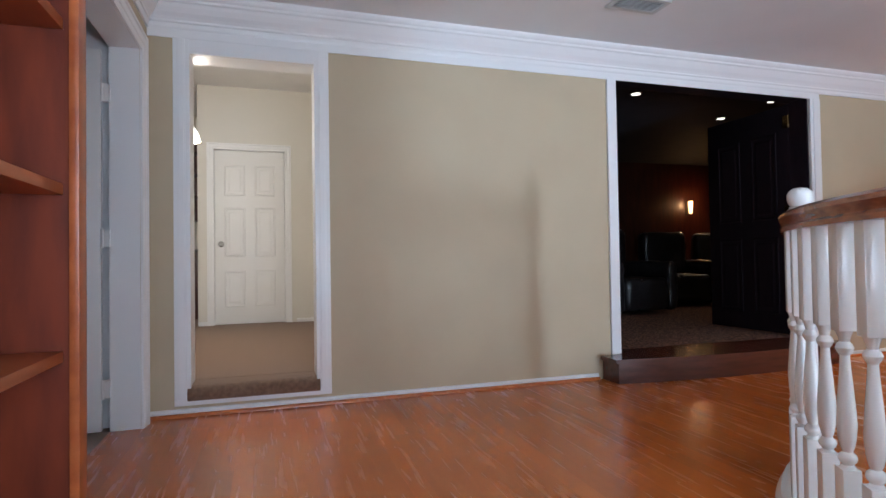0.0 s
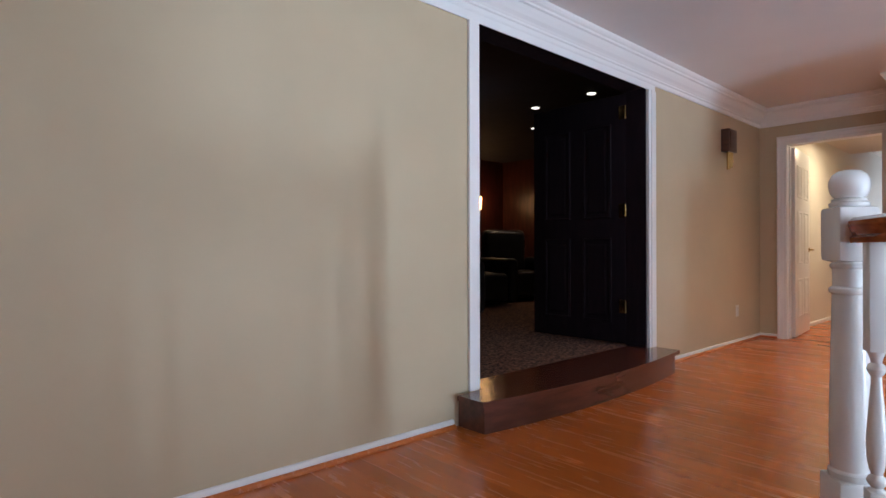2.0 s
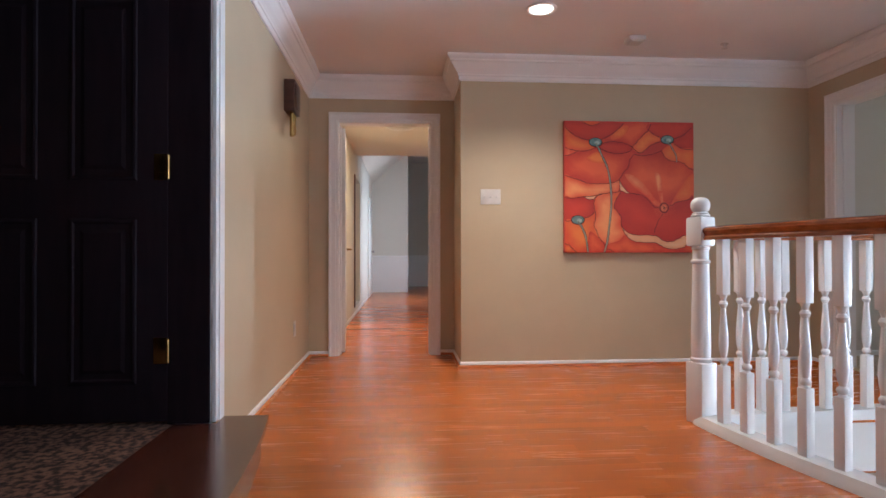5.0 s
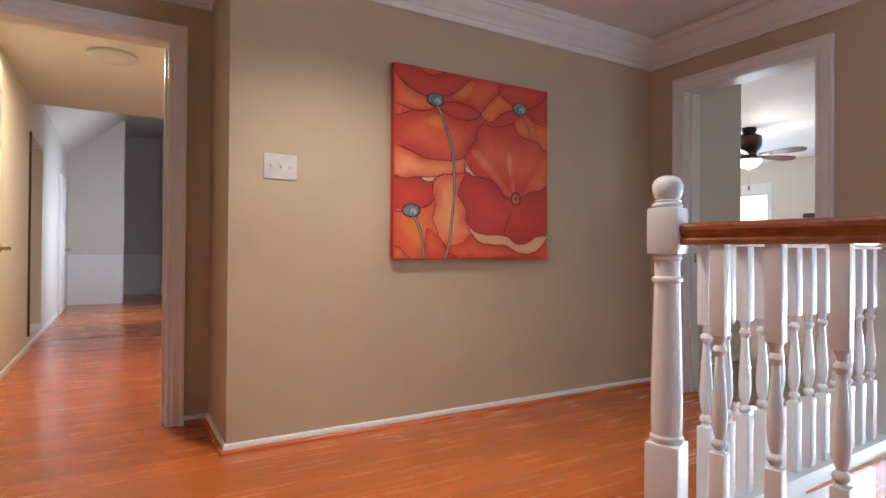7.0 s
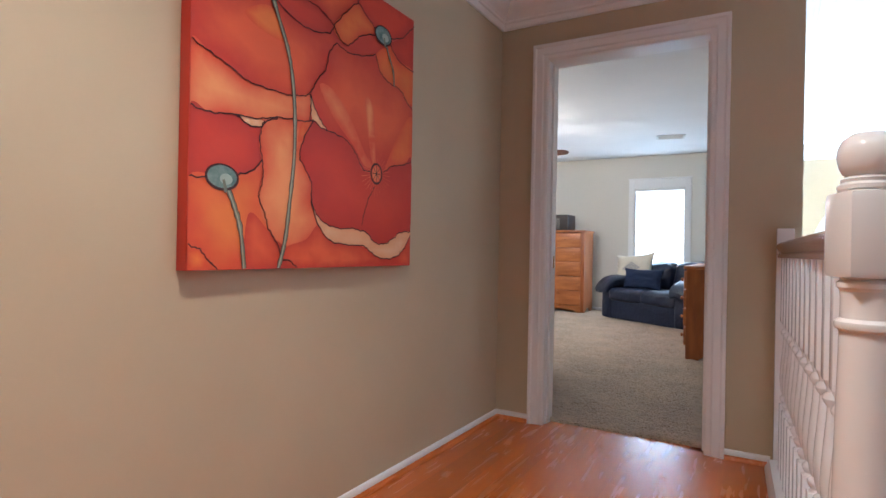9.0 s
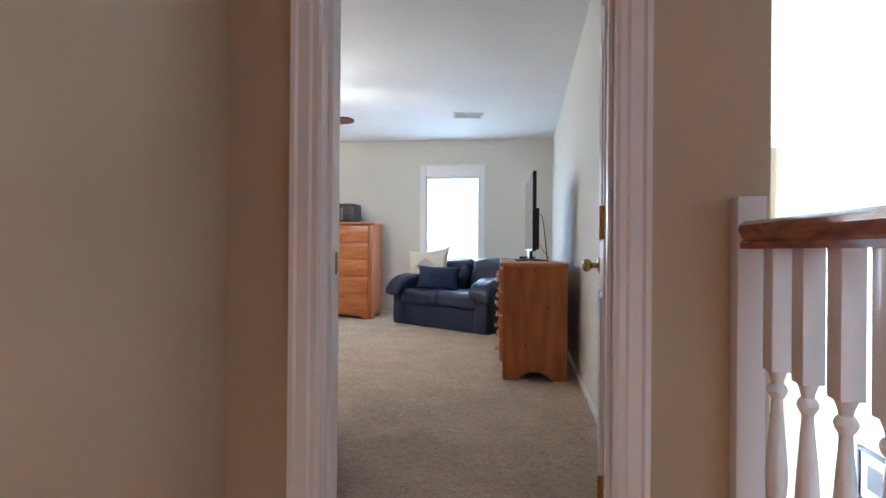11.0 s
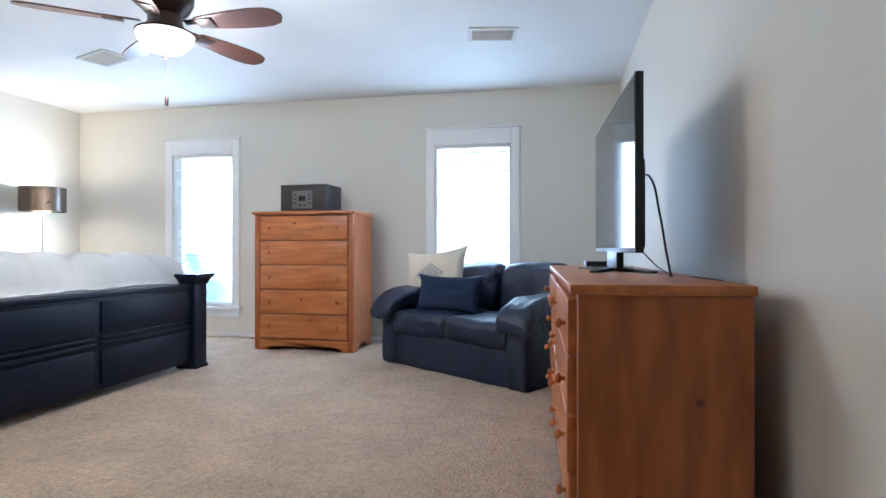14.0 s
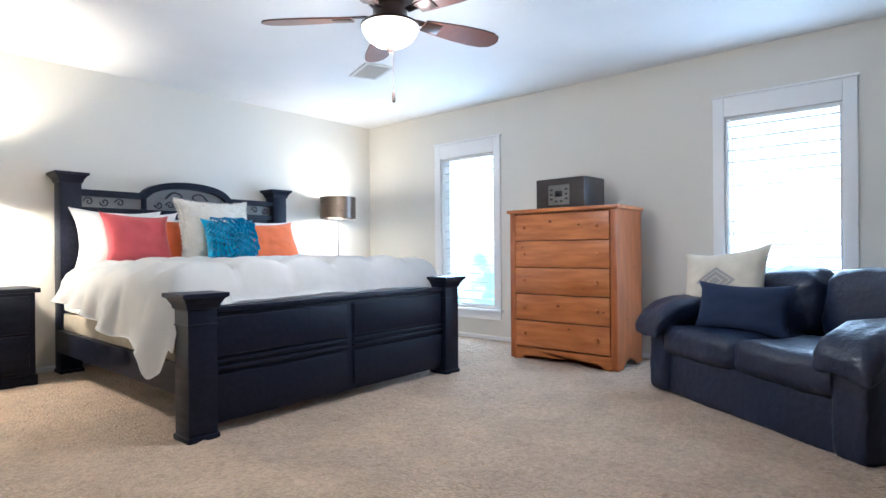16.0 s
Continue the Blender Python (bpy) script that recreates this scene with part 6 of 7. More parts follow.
# television on the dresser
TVY, TVH, TVW = -3.66, 0.655, 1.16
tv = thing("television", 5.785, TVY, 0.870, 92.6, "black flat screen television standing on the pine dresser", "television")
part("panel", box(-TVW / 2, TVW / 2, -0.012, 0.018, 0.085, 0.085 + TVH, 0.004), M["black"], tv)
part("screen", box(-TVW / 2 + 0.010, TVW / 2 - 0.010, -0.0135, -0.0115, 0.105, 0.085 + TVH - 0.010), M["screen"], tv, "dark glossy screen")
part("rear_case", box(-TVW / 2 + 0.15, TVW / 2 - 0.15, 0.018, 0.055, 0.10, 0.45, 0.012), M["black"], tv)
part("neck", box(-0.15, 0.15, -0.012, 0.02, 0.012, 0.10, 0.010), M["black"], tv)
for a in (25, 155, -25, -155):
    bm = bmesh.new()
    m = Matrix.Rotation(radians(a), 4, 'Z')
    bx(bm, 0.0, 0.27, -0.016, 0.016, 0.0, 0.016, 0.004, m=m @ Matrix.Translation((0.02, 0, 0.004)) @ Matrix.Rotation(radians(2.0), 4, 'Y'))
    part("leg", bm, M["black"], tv)


def cable(name, pts, r, label):
    cu = bpy.data.curves.new(name, 'CURVE')
    cu.dimensions, cu.bevel_depth, cu.bevel_resolution = '3D', r, 2
    s = cu.splines.new('BEZIER')
    s.bezier_points.add(len(pts) - 1)
    for b, p in zip(s.bezier_points, pts):
        b.co, b.handle_left_type, b.handle_right_type = p, 'AUTO', 'AUTO'
    cu.materials.append(M["black"])
    return tagged(new(name, cu), label, "cable")


cable("power_cable", [(5.715, -3.36, 1.27), (5.69, -3.27, 1.25), (5.67, -3.18, 1.10), (5.655, -3.12, 0.94), (5.645, -3.10, 0.872), (5.63, -3.15, 0.872)], 0.0045, "black cable hanging from the back of the television")
cable("thin_cable", [(5.70, -3.7, 1.02), (5.64, -3.62, 0.93), (5.60, -3.4, 0.872), (5.57, -3.0, 0.871), (5.545, -2.85, 0.871)], 0.003, "thin dark cable lying on the dresser top")
stb = thing("media_box", 5.80, -4.30, 0.870, 90, "small black media box on the dresser top", "media box")
part("body", box(-0.12, 0.12, -0.08, 0.08, 0, 0.032, 0.004), M["black"], stb)
part("trim_strip", box(-0.118, 0.118, -0.082, -0.079, 0.012, 0.018), M["silver"], stb, "silver strip")

# loveseat
sofa = thing("loveseat", 6.875, -5.12, 0.008, 180 - 34.5, "navy black leather loveseat set across the corner", "sofa")
SW = 1.56
bm = bmesh.new()
puff(bm, -SW / 2 + 0.14, SW / 2 - 0.14, 0.03, 0.85, 0.0, 0.30, 0.03, 2, 0.008, 1, 5)
part("base", bm, M["leather"], sofa)
for s in (-1, 1):
    bm = bmesh.new()
    a, b = (-SW / 2, -SW / 2 + 0.20) if s < 0 else (SW / 2 - 0.20, SW / 2)
    puff(bm, a, b, 0.0, 0.86, 0.0, 0.50, 0.05, 3, 0.010, 5 + s, 5)
    arm = part("armrest", bm, M["leather"], sofa)
    bm = bmesh.new()
    puff(bm, a - (0.075 if s < 0 else 0.035), b + (0.075 if s > 0 else 0.035), -0.075, 0.80, 0.485, 0.640, 0.062, 4, 0.022, 9 + s, 7)
    for v in bm.verts:
        f = max(0.0, (0.34 - v.co.y) / 0.44)
        out = max(0.0, (v.co.x - b) * s if s > 0 else (a - v.co.x))
        v.co.z -= 0.16 * f ** 3 + 0.55 * out
    part("arm_pad", bm, M["leather"], arm)
    bm = bmesh.new()
    puff(bm, -0.005 + (-0.62 if s < 0 else 0.0), (-0.0 if s < 0 else 0.62) + 0.005, -0.02, 0.62, 0.26, 0.46, 0.075, 4, 0.017, 12 + s, 7)
    part("seat_cushion", bm, M["leather"], sofa)
    bm = bmesh.new()
    puff(bm, (-0.66 if s < 0 else 0.002), (-0.002 if s < 0 else 0.66), 0.54, 0.86, 0.40, 0.90, 0.135, 4, 0.030, 17 + s, 7, m=Matrix.Translation((0, 0.0, 0)) @ Matrix.Rotation(radians(-4), 4, 'X'))
    part("back_cushion", bm, M["leather"], sofa)
bm = bmesh.new()
puff(bm, -SW / 2 + 0.10, SW / 2 - 0.10, 0.76, 0.92, 0.03, 0.78, 0.05, 3, 0.006, 31, 5)
part("back", bm, M["leather"], sofa)


def throw_pillow(x, y, z, rz, lean, w, d, h, mat, label, seed, crease=0.008, roll=0):
    bm = bmesh.new()
    cushion(bm, w, d, h, None, 1.0, 22, seed, crease)
    ob = link_mesh("throw_pillow", bm, mat, None, "", 60)
    ob.matrix_world = pose(x, y, z, 0, 0, rz) @ Matrix.Rotation(radians(-lean), 4, 'X') @ Matrix.Rotation(radians(roll), 4, 'Y')
    return tagged(ob, label, "pillow", "throw pillows")


def sofa_at(x, y, z):
    return sofa.matrix_world @ Vector((x, y, z))


a_ = sofa_at(-0.50, 0.36, 0.437)
ivory = throw_pillow(a_.x, a_.y, a_.z, 180 - 34.5 + 16, 20, 0.63, 0.17, 0.57, M["ivory"], "ivory cushion with a grey diamond print on the loveseat", 3, roll=-7)
bm = bmesh.new()
for k, (r0, r1) in enumerate(((0.0, 0.022), (0.028, 0.050), (0.055, 0.070))):
    n = 28
    for i in range(n):
        q = []
        for rr, ii in ((r0, i), (r1, i), (r1, i + 1), (r0, i + 1)):
            t = 2 * math.pi * ii / n
            c, s = math.cos(t), math.sin(t)
            k_ = 1.0 / (abs(c) + abs(s)) * 1.25
            x, z = rr * 1.6 * c * k_, rr * 1.15 * s * k_
            u, v = x / 0.315, z / 0.285
            t_ = ((1 - abs(u) ** 2.6) * (1 - abs(v) ** 2.6)) ** 0.5
            q.append((x, -0.085 * t_ * 1.17 - 0.003, 0.30 + z))
        try:
            bm.faces.new([bm.verts.new(p) for p in q])
        except ValueError:
            pass
bmesh.ops.remove_doubles(bm, verts=bm.verts, dist=0.0004)
part("print", bm, M["grey_print"], ivory, "grey printed diamond motif", smooth=None)
a_ = sofa_at(-0.21, 0.24, 0.437)
throw_pillow(a_.x, a_.y, a_.z, 180 - 34.5 + 15, 14, 0.64, 0.16, 0.33, M["navy"], "navy woven lumbar cushion on the loveseat", 5)

# bed
FX, HX0 = 8.87, 11.30
YL, YR = -2.955, -5.12
bed = thing("bed", 10.1, -4.0, 0.008, 0, "black painted king bed frame with arched headboard and square posts", "bed")
OX, OY = 10.1, -4.0


def post(name, x0, y0, w, h, cap):
    bm = bmesh.new()
    bx(bm, x0, x0 + w, y0, y0 + w, 0.03, h - 0.075, 0.006)
    bx(bm, x0 - 0.008, x0 + w + 0.008, y0 - 0.008, y0 + w + 0.008, 0.0, 0.03, 0.004)
    if h < 1:
        bx(bm, x0 - 0.004, x0 + w + 0.004, y0 - 0.004, y0 + w + 0.004, h - 0.17, h - 0.160, 0.002)
    o = post_ob = part(name, bm, M["black_wood"], bed)
    bm = bmesh.new()
    prof = [(0.0, h - 0.085), (0.008, h - 0.080), (0.012, h - 0.06), (0.030, h - 0.03), (cap, h - 0.02), (cap, h)]
    rings = []
    for e, z in prof:
        rings.append([bm.verts.new(p) for p in ((x0 - e, y0 - e, z), (x0 + w + e, y0 - e, z), (x0 + w + e, y0 + w + e, z), (x0 - e, y0 + w + e, z))])
    for a, b in zip(rings, rings[1:]):
        for j in range(4):
            bm.faces.new((a[j], a[(j + 1) % 4], b[(j + 1) % 4], b[j]))
    bm.faces.new(rings[-1])
    bm.faces.new(rings[0][::-1])
    part("cap", bm, M["black_wood"], o, smooth=30)


PW = 0.155
for y in (YL - PW, YR):
    post("post", FX - OX, y - OY, PW, 0.765, 0.045)
for y in (YL - PW - 0.10, YR - 0.04):
    post("post", HX0 - OX, y - OY, PW, 1.635, 0.045)
ya, yb = YR + PW - OY, YL - PW - OY
fx = FX - OX + 0.045
part("footboard", box(fx, fx + 0.06, ya - 0.002, yb + 0.002, 0.06, 0.66, 0.004), M["black_wood"], bed)
part("foot_rail", box(fx - 0.02, fx + 0.08, ya - 0.001, yb + 0.001, 0.655, 0.685, 0.008), M["black_wood"], bed)
mid = (ya + yb) / 2
for p0, p1 in ((ya + 0.012, mid - 0.03), (mid + 0.03, yb - 0.012)):
    for z0, z1 in ((0.09, 0.32), (0.42, 0.63)):
        part("foot_panel", box(fx - 0.014, fx + 0.001, p0, p1, z0, z1, 0.008), M["black_wood"], bed)
    part("moulding", box(fx - 0.022, fx + 0.001, p0 - 0.006, p1 + 0.006, 0.345, 0.365, 0.005), M["black_wood"], bed)
    part("moulding", box(fx - 0.022, fx + 0.001, p0 - 0.006, p1 + 0.006, 0.385, 0.40, 0.005), M["black_wood"], bed)
for y in (YL - 0.09, YR + 0.05):
    part("side_rail", box(FX + PW - OX - 0.002, HX0 - OX + 0.002, y - OY - 0.02, y - OY + 0.02, 0.19, 0.36, 0.004), M["black_wood"], bed)
# headboard with an arch and inlaid scrollwork
hy0, hy1 = YR - 0.04 + PW - OY, YL - PW - 0.10 - OY
hx = HX0 - OX + 0.05
hm = (hy0 + hy1) / 2
part("headboard", box(hx, hx + 0.05, hy0 - 0.002, hy1 + 0.002, 0.30, 1.36, 0.003), M["black_wood"], bed)


def arch_z(y, base, rise, half):
    u = (y - hm) / half
    return base + (rise * math.sqrt(max(0.0, 1 - u * u)) if abs(u) < 1 else 0.0)


n = 60
ys = [hy0 + (hy1 - hy0) * k / n for k in range(n + 1)]
for name, z_lo, z_hi, xa, xb, lab in (("top_rail", 1.455, 1.505, hx - 0.035, hx + 0.075, ""), ("back_panel", 1.33, 1.47, hx + 0.02, hx + 0.05, "")):
    bm = bmesh.new()
    prev = None
    for y in ys:
        lo = arch_z(y, z_lo, 0.115, 0.37) if name == "top_rail" else z_lo
        hi = arch_z(y, z_hi, 0.125, 0.40)
        cur = [bm.verts.new(p) for p in ((xa, y, lo), (xb, y, lo), (xb, y, hi), (xa, y, hi))]
        if prev:
            for j in range(4):
                bm.faces.new((prev[j], prev[(j + 1) % 4], cur[(j + 1) % 4], cur[j]))
        else:
            bm.faces.new(cur)
        prev = cur
    bm.faces.new(prev[::-1])
    part(name, bm, M["black_wood"] if name == "top_rail" else M["silver"], bed, "pale inlay backing" if name != "top_rail" else "")
part("lower_rail", box(hx - 0.022, hx + 0.001, hy0, hy1, 1.315, 1.36, 0.006), M["black_wood"], bed)
for y in (hm - 0.40, hm + 0.38):
    part("divider", box(hx - 0.02, hx + 0.03, y, y + 0.035, 1.355, 1.46, 0.004), M["black_wood"], bed)
for o, turn in ((-0.95, 1), (-0.83, -1), (-0.71, 1), (-0.59, -1), (0.59, 1), (0.71, -1), (0.83, 1), (0.95, -1), (-0.26, 1), (-0.16, -1), (0.16, 1), (0.26, -1)):
    bm = bmesh.new()
    lines = []
    for k in range(15):
        a, rr = turn * k * 0.55, 0.038 * (1 - k / 17)
        lines.append((hx + 0.012, hm + o + rr * math.cos(a), 1.41 + rr * math.sin(a)))
    for p, q in zip(lines, lines[1:]):
        rod(bm, p, q, 0.005, seg=5)
    part("scroll", bm, M["black_wood"], bed, "black scrolled iron inlay")
for turn in (-1, 1):
    bm = bmesh.new()
    lines = smooth_line([(hm + turn * 0.02, 1.37), (hm + turn * 0.10, 1.43), (hm + turn * 0.05, 1.50), (hm + turn * 0.13, 1.53), (hm + turn * 0.20, 1.47)], 5)
    for p, q in zip(lines, lines[1:]):
        rod(bm, (hx + 0.012, *p), (hx + 0.012, *q), 0.006, seg=5)
    part("scroll", bm, M["black_wood"], bed, "black scrolled iron inlay")

spring = link_mesh("box_spring", box(FX + 0.16, HX0 + 0.03, YR + 0.09, YL - 0.12, 0.36, 0.50, 0.02), M["box_cloth"], None, "", 35)
tagged(spring, "beige cloth box spring on the bed frame", "box spring")
bm = bmesh.new()
puff(bm, FX + 0.16, HX0 + 0.03, YR + 0.08, YL - 0.11, 0.50, 0.76, 0.05, 3, 0.004, 4, 4)
tagged(link_mesh("mattress", bm, M["linen"], None, "", 50), "white covered king mattress on the box spring", "mattress")

# duvet: one quilted sheet with puffs, draped over both sides
bm = bmesh.new()
NX, NS = 96, 120
xs0, xs1 = FX + 0.135, 10.86
top_z = 0.845
rows_ = []
for i in range(NX + 1):
    u = i / NX
    x = xs0 + (xs1 - xs0) * u
    row = []
    hem = 0.40 + 0.26 * u + 0.05 * noise.noise(Vector((x * 2.3, 1, 0))) - 0.12 * math.exp(-((u - 0.085) / 0.045) ** 2) + 0.22 * math.exp(-(u / 0.03) ** 2)
    for j in range(NS + 1):
        s = 2.0 * j / NS - 1.0
        half = (YL - YR) / 2 - 0.055
        yc = (YL + YR) / 2
        if abs(s) < 0.72:
            q = s / 0.72
            y = yc + half * q * (1 - 0.02)
            z = top_z + 0.035 * (1 - q ** 4)
        else:
            q = (abs(s) - 0.72) / 0.28
            sg = 1 if s > 0 else -1
            a = min(q / 0.25, 1) * math.pi / 2
            rr = 0.07
            y = yc + sg * (half * 0.98 - 0.0 + rr * math.sin(a))
            z = top_z - rr * (1 - math.cos(a))
            if q > 0.25:
                w = (q - 0.25) / 0.75
                hang = hem if sg > 0 else 0.48
                z = (top_z - rr) + (hang - (top_z - rr)) * w
                y += sg * (0.030 * w * math.sin(x * 17 + 2 * math.sin(x * 3)) + 0.05 * w)
        puffs = 0.068 * (abs(math.sin(math.pi * (x - xs0) / 0.36)) ** 0.5) * (abs(math.sin(math.pi * (y - yc + 0.02) / 0.36)) ** 0.5)
        wr = 0.014 * noise.noise(Vector((x * 5, y * 5, z * 5))) + 0.006 * noise.noise(Vector((x * 15, y * 15, z * 15)))
        z += (puffs + wr) * (1.0 if abs(s) < 0.8 else 0.35)
        if abs(s) >= 0.8:
            y += (1 if s > 0 else -1) * (wr + puffs * 0.6)
        if u < 0.08:
            z -= (1 - u / 0.08) ** 2 * 0.17
        if u > 0.94:
            z += 0.015 * math.sin((u - 0.94) / 0.06 * math.pi)
        row.append(bm.verts.new((x, y, z)))
    rows_.append(row)
for i in range(NX):
    for j in range(NS):
        bm.faces.new((rows_[i][j], rows_[i + 1][j], rows_[i + 1][j + 1], rows_[i][j + 1]))
hem_lines = [[r_[k].co.copy() for r_ in rows_] for k in (0, NS)] + [[v.co.copy() for v in rows_[0]]]
bmesh.ops.solidify(bm, geom=bm.faces[:], thickness=0.02)
duvet = tagged(link_mesh("duvet", bm, M["linen"], None, "", 80), "rumpled white quilted duvet draped over the bed", "duvet")
bm = bmesh.new()
for line in hem_lines:
    for p, q in zip(line, line[1:]):
        rod(bm, p, q, 0.0045, seg=5)
part("hem", bm, M["linen"], duvet, "stitched white hem")


def bed_pillow(x, y, z, rz, lean, w, d, h, mat, label, seed, crease=0.008, roll=0):
    return throw_pillow(x, y, z, -90 + rz, lean, w, d, h, mat, label, seed, crease, roll)


PZ = 0.865
bed_pillow(11.02, -3.54, PZ - 0.02, 0, 18, 0.78, 0.22, 0.52, M["linen"], "white pillow leaning on the headboard", 1)
bed_pillow(11.13, -3.46, PZ - 0.02, 4, 12, 0.74, 0.18, 0.52, M["linen"], "white pillow behind the rose cushion", 2)
bed_pillow(11.02, -4.10, PZ - 0.02, 0, 18, 0.60, 0.20, 0.47, M["linen"], "white pillow in the middle of the headboard", 6)
bed_pillow(11.04, -4.76, PZ - 0.02, -3, 18, 0.72, 0.20, 0.48, M["linen"], "white pillow beside the orange cushion", 4)
bed_pillow(10.72, -3.45, PZ + 0.01, 4, 20, 0.54, 0.17, 0.45, M["rose"], "rose pink cotton cushion on the bed", 7, roll=2)
bed_pillow(10.84, -3.80, PZ + 0.01, 0, 20, 0.46, 0.16, 0.42, M["orange"], "coral orange cushion behind the fur cushion", 8)
bed_pillow(10.72, -4.66, PZ + 0.01, -4, 24, 0.58, 0.17, 0.42, M["orange"], "coral orange cotton cushion on the bed", 9, roll=-4)

fur = bed_pillow(10.60, -4.03, PZ + 0.02, 0, 14, 0.67, 0.24, 0.57, M["fur"], "shaggy cream faux fur cushion on the bed", 10)
bm = bmesh.new()
rnd = random.Random(5)
me = fur.data
for p in me.polygons:
    for _ in range(18):
        c = p.center + Vector((rnd.uniform(-0.016, 0.016), rnd.uniform(-0.006, 0.006), rnd.uniform(-0.014, 0.014)))
        d = (p.normal + Vector((rnd.uniform(-0.7, 0.7), rnd.uniform(-0.4, 0.4), rnd.uniform(-0.9, 0.3)))).normalized() * rnd.uniform(0.035, 0.085)
        t = Vector((rnd.uniform(-1, 1), 0.2, rnd.uniform(-1, 1))).normalized() * 0.0036
        bm.faces.new([bm.verts.new(q) for q in (c - t, c + t, c + d)])
part("fur_pile", bm, M["fur"], fur, "long cream pile", smooth=None)
blue = bed_pillow(10.40, -4.05, PZ + 0.02, 2, 16, 0.48, 0.14, 0.39, M["blue"], "turquoise ruffled rosette cushion on the bed", 11)
bm = bmesh.new()
for ring in range(9):
    r = 0.025 + ring * 0.026
    n = 24 + ring * 10
    prev = None
    for k in range(n + 1):
        a = 2 * math.pi * k / n
        wob = 0.012 * math.sin(a * (6 + ring * 2) + ring)
        x, z = (r + wob) * math.cos(a), (r + wob) * math.sin(a)
        x, z = max(min(x, 0.225), -0.225), max(min(z, 0.18), -0.18)
        t_ = max(0.0, (1 - abs(x / 0.24) ** 2.6) * (1 - abs(z / 0.195) ** 2.6)) ** 0.5
        y = -0.07 * t_ - 0.004
        h_ = 0.020 + 0.008 * math.sin(a * 9 + ring * 2)
        cur = (bm.verts.new((x, y + 0.01, 0.195 + z)), bm.verts.new((x * 1.04 + 0.006 * math.sin(a * 13), y - h_, 0.195 + z * 1.04 + 0.006 * math.cos(a * 11))))
        if prev:
            bm.faces.new((prev[0], prev[1], cur[1], cur[0]))
        prev = cur
part("ruffle", bm, M["blue"], blue, "turquoise ruffled rosettes", smooth=80)

# nightstands and lamps


def nightstand(y, label):
    th = thing("nightstand", 11.26, y, 0.008, -90, label, "nightstand", "nightstands")
    w, d, h = 0.62, 0.40, 0.72
    part("body", box(-w / 2, w / 2, -d / 2, d / 2, 0.06, h - 0.035, 0.004), M["black_wood"], th)
    part("plinth", box(-w / 2 - 0.012, w / 2 + 0.012, -d / 2 - 0.012, d / 2, 0.0, 0.08, 0.006), M["black_wood"], th)
    part("top", box(-w / 2 - 0.03, w / 2 + 0.03, -d / 2 - 0.03, d / 2 + 0.005, h - 0.035, h, 0.008), M["black_wood"], th)
    for z0, z1 in ((0.10, 0.37), (0.39, 0.66)):
        dr = part("drawer", box(-w / 2 + 0.04, w / 2 - 0.04, -d / 2 - 0.014, -d / 2 + 0.001, z0, z1, 0.006), M["black_wood"], th)
        bm = bmesh.new()
        turned(bm, [(0.008, 0), (0.008, 0.012), (0.017, 0.02), (0.012, 0.03)], 14, Matrix.Translation((0, -d / 2 - 0.013, (z0 + z1) / 2)) @ Matrix.Rotation(radians(90), 4, 'X'))
        part("knob", bm, M["bronze"], dr, "dark metal knob")


nightstand(-2.52, "black painted two drawer nightstand beside the bed")
nightstand(-5.70, "black painted nightstand between the bed and window wall")


def table_lamp(x, y, label):
    th = thing("table_lamp", x, y, 0.728, 0, label, "lamp", "bedside lamps")
    bm = bmesh.new()
    turned(bm, [(0.08, 0.0), (0.08, 0.012), (0.012, 0.02), (0.007, 0.03), (0.007, 0.86)], 20)
    part("stem", bm, M["steel"], th, "slim nickel stem")
    bm = bmesh.new()
    turned(bm, [(0.205, 0.63), (0.205, 0.875)], 40, caps=False)
    bmesh.ops.solidify(bm, geom=bm.faces[:], thickness=0.003)
    part("shade", bm, M["shade"], th, "bronze metallic drum shade")
    bm = bmesh.new()
    turned(bm, [(0.012, 0.66), (0.022, 0.675), (0.022, 0.70), (0.012, 0.73)], 14)
    part("bulb", bm, M["globe"], th, "glowing bulb")


table_lamp(11.20, -5.79, "slim nickel lamp with a lit bronze drum shade")
table_lamp(11.12, -2.42, "slim nickel lamp with a lit bronze drum shade on the nightstand")

# ceiling fan
fan = thing("ceiling_fan", 8.16, -3.70, BC - 0.012, 0, "bronze ceiling fan with walnut blades and a lit bowl", "ceiling fan")
bm = bmesh.new()
turned(bm, [(0.08, 0.02), (0.085, -0.03), (0.06, -0.06), (0.10, -0.075), (0.145, -0.10), (0.15, -0.16), (0.145, -0.22), (0.12, -0.27), (0.09, -0.30), (0.09, -0.34), (0.11, -0.37), (0.12, -0.385)], 32)
part("motor", bm, M["bronze"], fan)
bm = bmesh.new()
turned(bm, [(0.146, -0.398), (0.149, -0.405), (0.141, -0.430), (0.118, -0.463), (0.084, -0.488), (0.042, -0.502), (0.008, -0.506)], 36)
part("bowl", bm, M["globe"], fan, "glowing frosted glass bowl")
bm = bmesh.new()
turned(bm, [(0.11, -0.385), (0.153, -0.391), (0.153, -0.400), (0.13, -0.403)], 32)
part("bowl_rim", bm, M["bronze"], fan)
bm = bmesh.new()
turned(bm, [(0.022, -0.502), (0.024, -0.510), (0.012, -0.522), (0.010, -0.532), (0.003, -0.537)], 16)
part("finial", bm, M["bronze"], fan)
bm = bmesh.new()
rod(bm, (0.03, -0.05, -0.49), (0.03, -0.05, -0.72), 0.0016, seg=5)
turned(bm, [(0.005, -0.72), (0.010, -0.735), (0.010, -0.775), (0.004, -0.78)], 10, Matrix.Translation((0.03, -0.05, 0)))
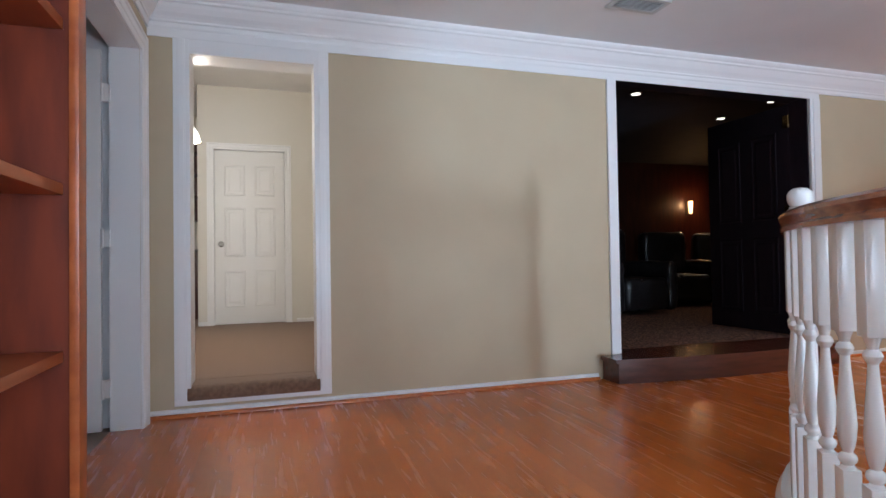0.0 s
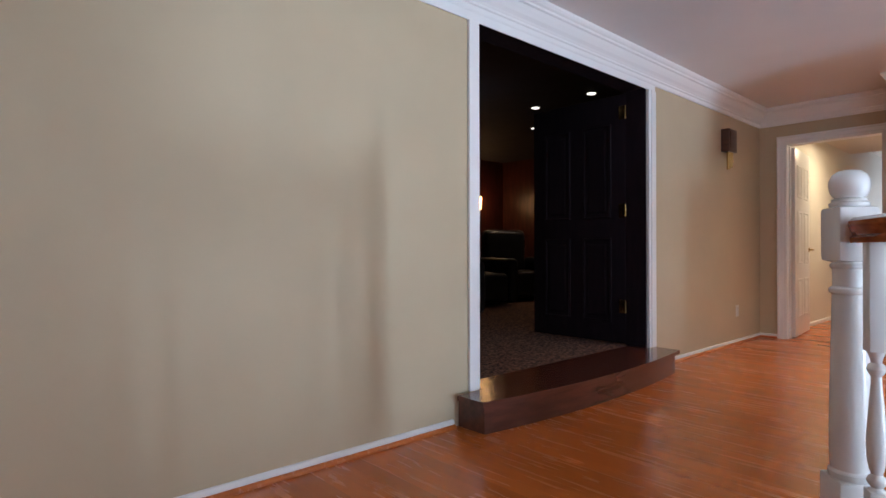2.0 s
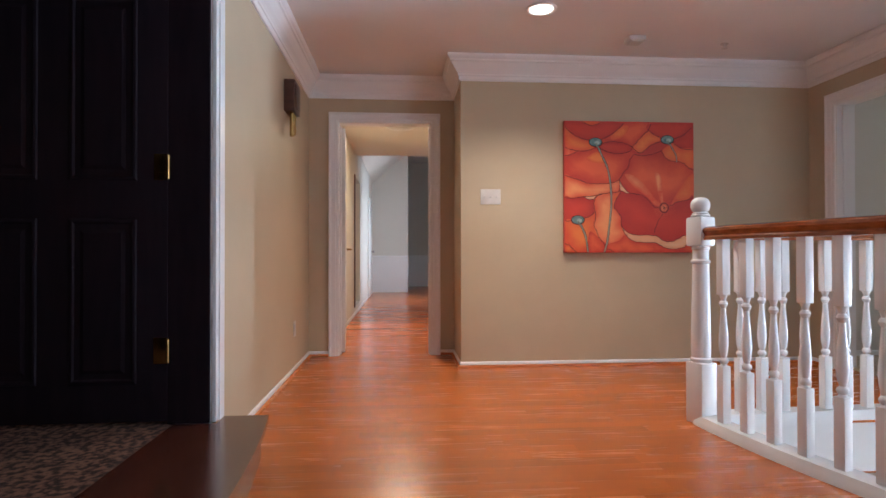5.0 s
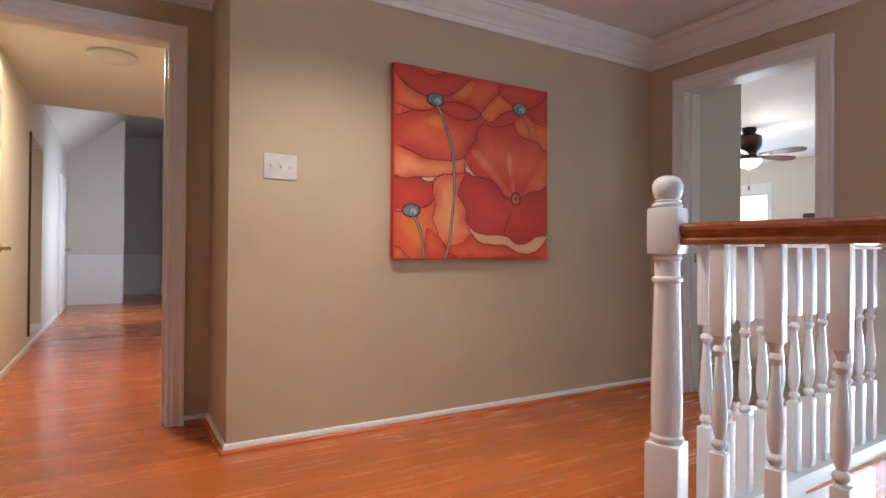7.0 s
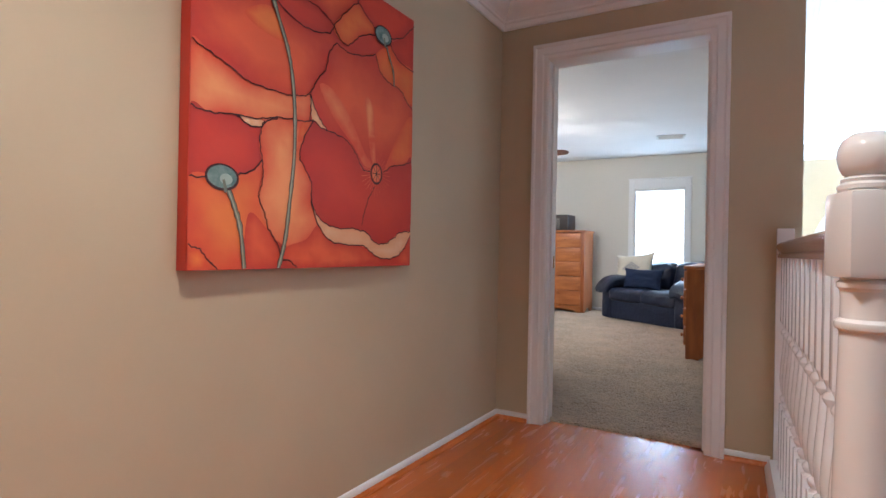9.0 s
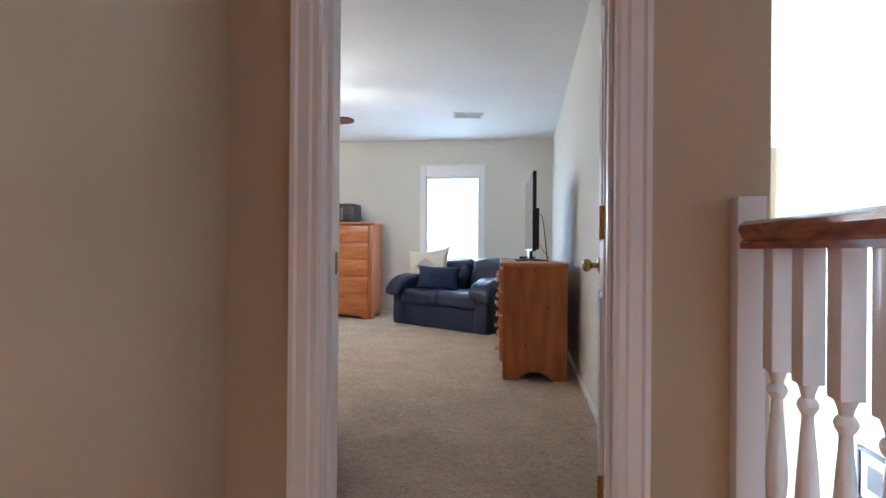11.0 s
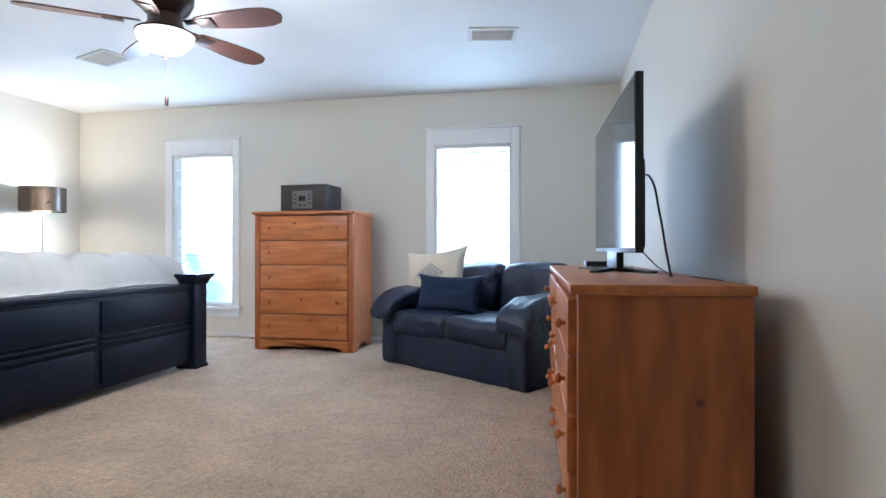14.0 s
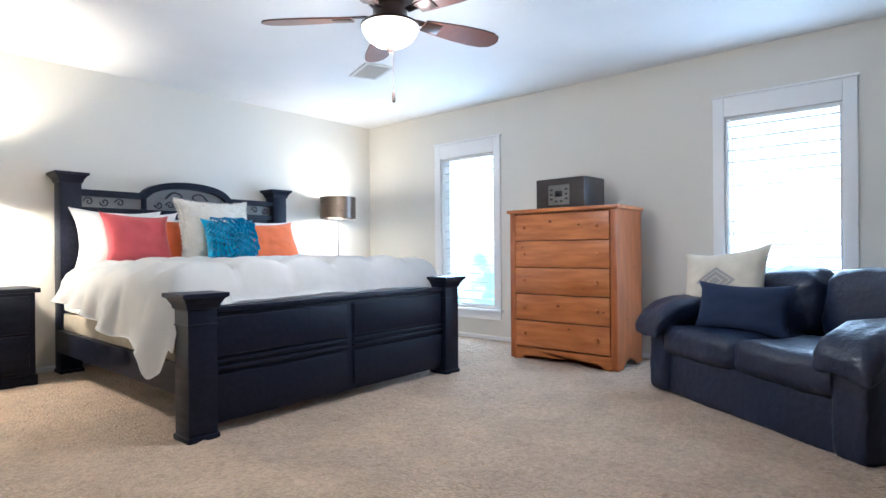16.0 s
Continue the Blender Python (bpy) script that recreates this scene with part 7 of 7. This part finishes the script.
part("pull_chain", bm, M["bronze"], fan)
FAN0 = 36
for k in range(5):
    a = FAN0 + 72 * k
    m = Matrix.Rotation(radians(a), 4, 'Z') @ Matrix.Translation((0, 0, -0.350)) @ Matrix.Rotation(radians(-12), 4, 'X')
    bm = bmesh.new()
    prof = [(0.20, 0.045), (0.30, 0.060), (0.42, 0.074), (0.54, 0.080), (0.62, 0.074), (0.67, 0.052), (0.692, 0.012)]
    up = [(x, w) for x, w in prof] + [(x, -w) for x, w in prof[::-1]]
    t0 = [bm.verts.new((x, y, 0.004)) for x, y in up]
    t1 = [bm.verts.new((x, y, -0.004)) for x, y in up]
    bm.faces.new(t0)
    bm.faces.new(t1[::-1])
    for i in range(len(up)):
        j = (i + 1) % len(up)
        bm.faces.new((t0[i], t0[j], t1[j], t1[i]))
    bmesh.ops.transform(bm, matrix=m, verts=bm.verts[:])
    blade = part("blade", bm, M["blade"], fan)
    bm = bmesh.new()
    bx(bm, 0.12, 0.30, -0.020, 0.020, 0.004, 0.012, 0.003, m=m)
    bx(bm, 0.20, 0.30, -0.040, 0.040, -0.010, -0.004, 0.004, m=m)
    part("blade_arm", bm, M["bronze"], blade)

# ---- oak strips, last: each a piece of the floor ----
def strip_mesh():
    bm = bmesh.new()
    w, t, e = 0.0832, 0.012, 0.00012
    lo = [bm.verts.new(p) for p in ((-w / 2, 0, -t), (w / 2, 0, -t), (w / 2, 1, -t), (-w / 2, 1, -t))]
    mi = [bm.verts.new(p) for p in ((-w / 2, 0, -e), (w / 2, 0, -e), (w / 2, 1, -e), (-w / 2, 1, -e))]
    hi = [bm.verts.new(p) for p in ((-w / 2 + e, e, 0), (w / 2 - e, e, 0), (w / 2 - e, 1 - e, 0), (-w / 2 + e, 1 - e, 0))]
    for a, b in ((lo, mi), (mi, hi)):
        for j in range(4):
            bm.faces.new((a[j], a[(j + 1) % 4], b[(j + 1) % 4], b[j]))
    bm.faces.new(hi)
    bm.faces.new(lo[::-1])
    me = bpy.data.meshes.new("oak_strip")
    bmesh.ops.recalc_face_normals(bm, faces=bm.faces)
    bm.to_mesh(me)
    bm.free()
    me.materials.append(M["oak"])
    return me


strip = strip_mesh()
rnd = random.Random(12)
rest = []
single = 0
PITCH = 0.0832


def lay(x, ya, yb, near):
    """One row of strips between two ends."""
    global single
    y = ya - rnd.uniform(0.0, 0.9)
    while y < yb:
        l = rnd.uniform(0.55, 1.75)
        a, b = max(y, ya), min(y + l, yb)
        y += l
        if b - a < 0.03:
            continue
        if near and single < 300:
            ob = new("oak_strip", strip)
            ob.parent = hall_floor
            ob.location, ob.scale = (x, a, 0.0), (1, b - a, 1)
            single += 1
        else:
            rest.append((x, a, b - a))


n_rows = int((WH + 0.12 + 0.40) / PITCH)
for k in range(n_rows):
    x = -0.40 + PITCH * (k + 0.5)
    near = 1.5 < x < 6.7
    ya = edge_y(x) if x < WP else 2.84
    if WH - 0.04 < x:
        lay(x, HD0 - 0.1, HD1 + 0.1, False)
        continue
    if D0 + 0.03 < x < D1 - 0.03:
        ya = WB - 0.085
    lay(x, ya, WA, near)
for k in range(int((17.7 - WH - 0.12) / PITCH)):
    lay(-0.40 + PITCH * (n_rows + k + 0.5), HY0, HY1, False)
verts, faces = [], []
base = np.array([v.co[:] for v in strip.vertices])
polys = [tuple(p.vertices) for p in strip.polygons]
for x, a, l in rest:
    o = len(verts)
    verts += [(x + p[0], a + p[1] * l, p[2]) for p in base]
    faces += [tuple(o + i for i in p) for p in polys]
me = bpy.data.meshes.new("oak_strips")
me.from_pydata(verts, [], faces)
me.materials.append(M["oak_rest"])
ob = new("oak_strips", me)
ob.parent = hall_floor
tagged(ob, "", "", "", "stuff")
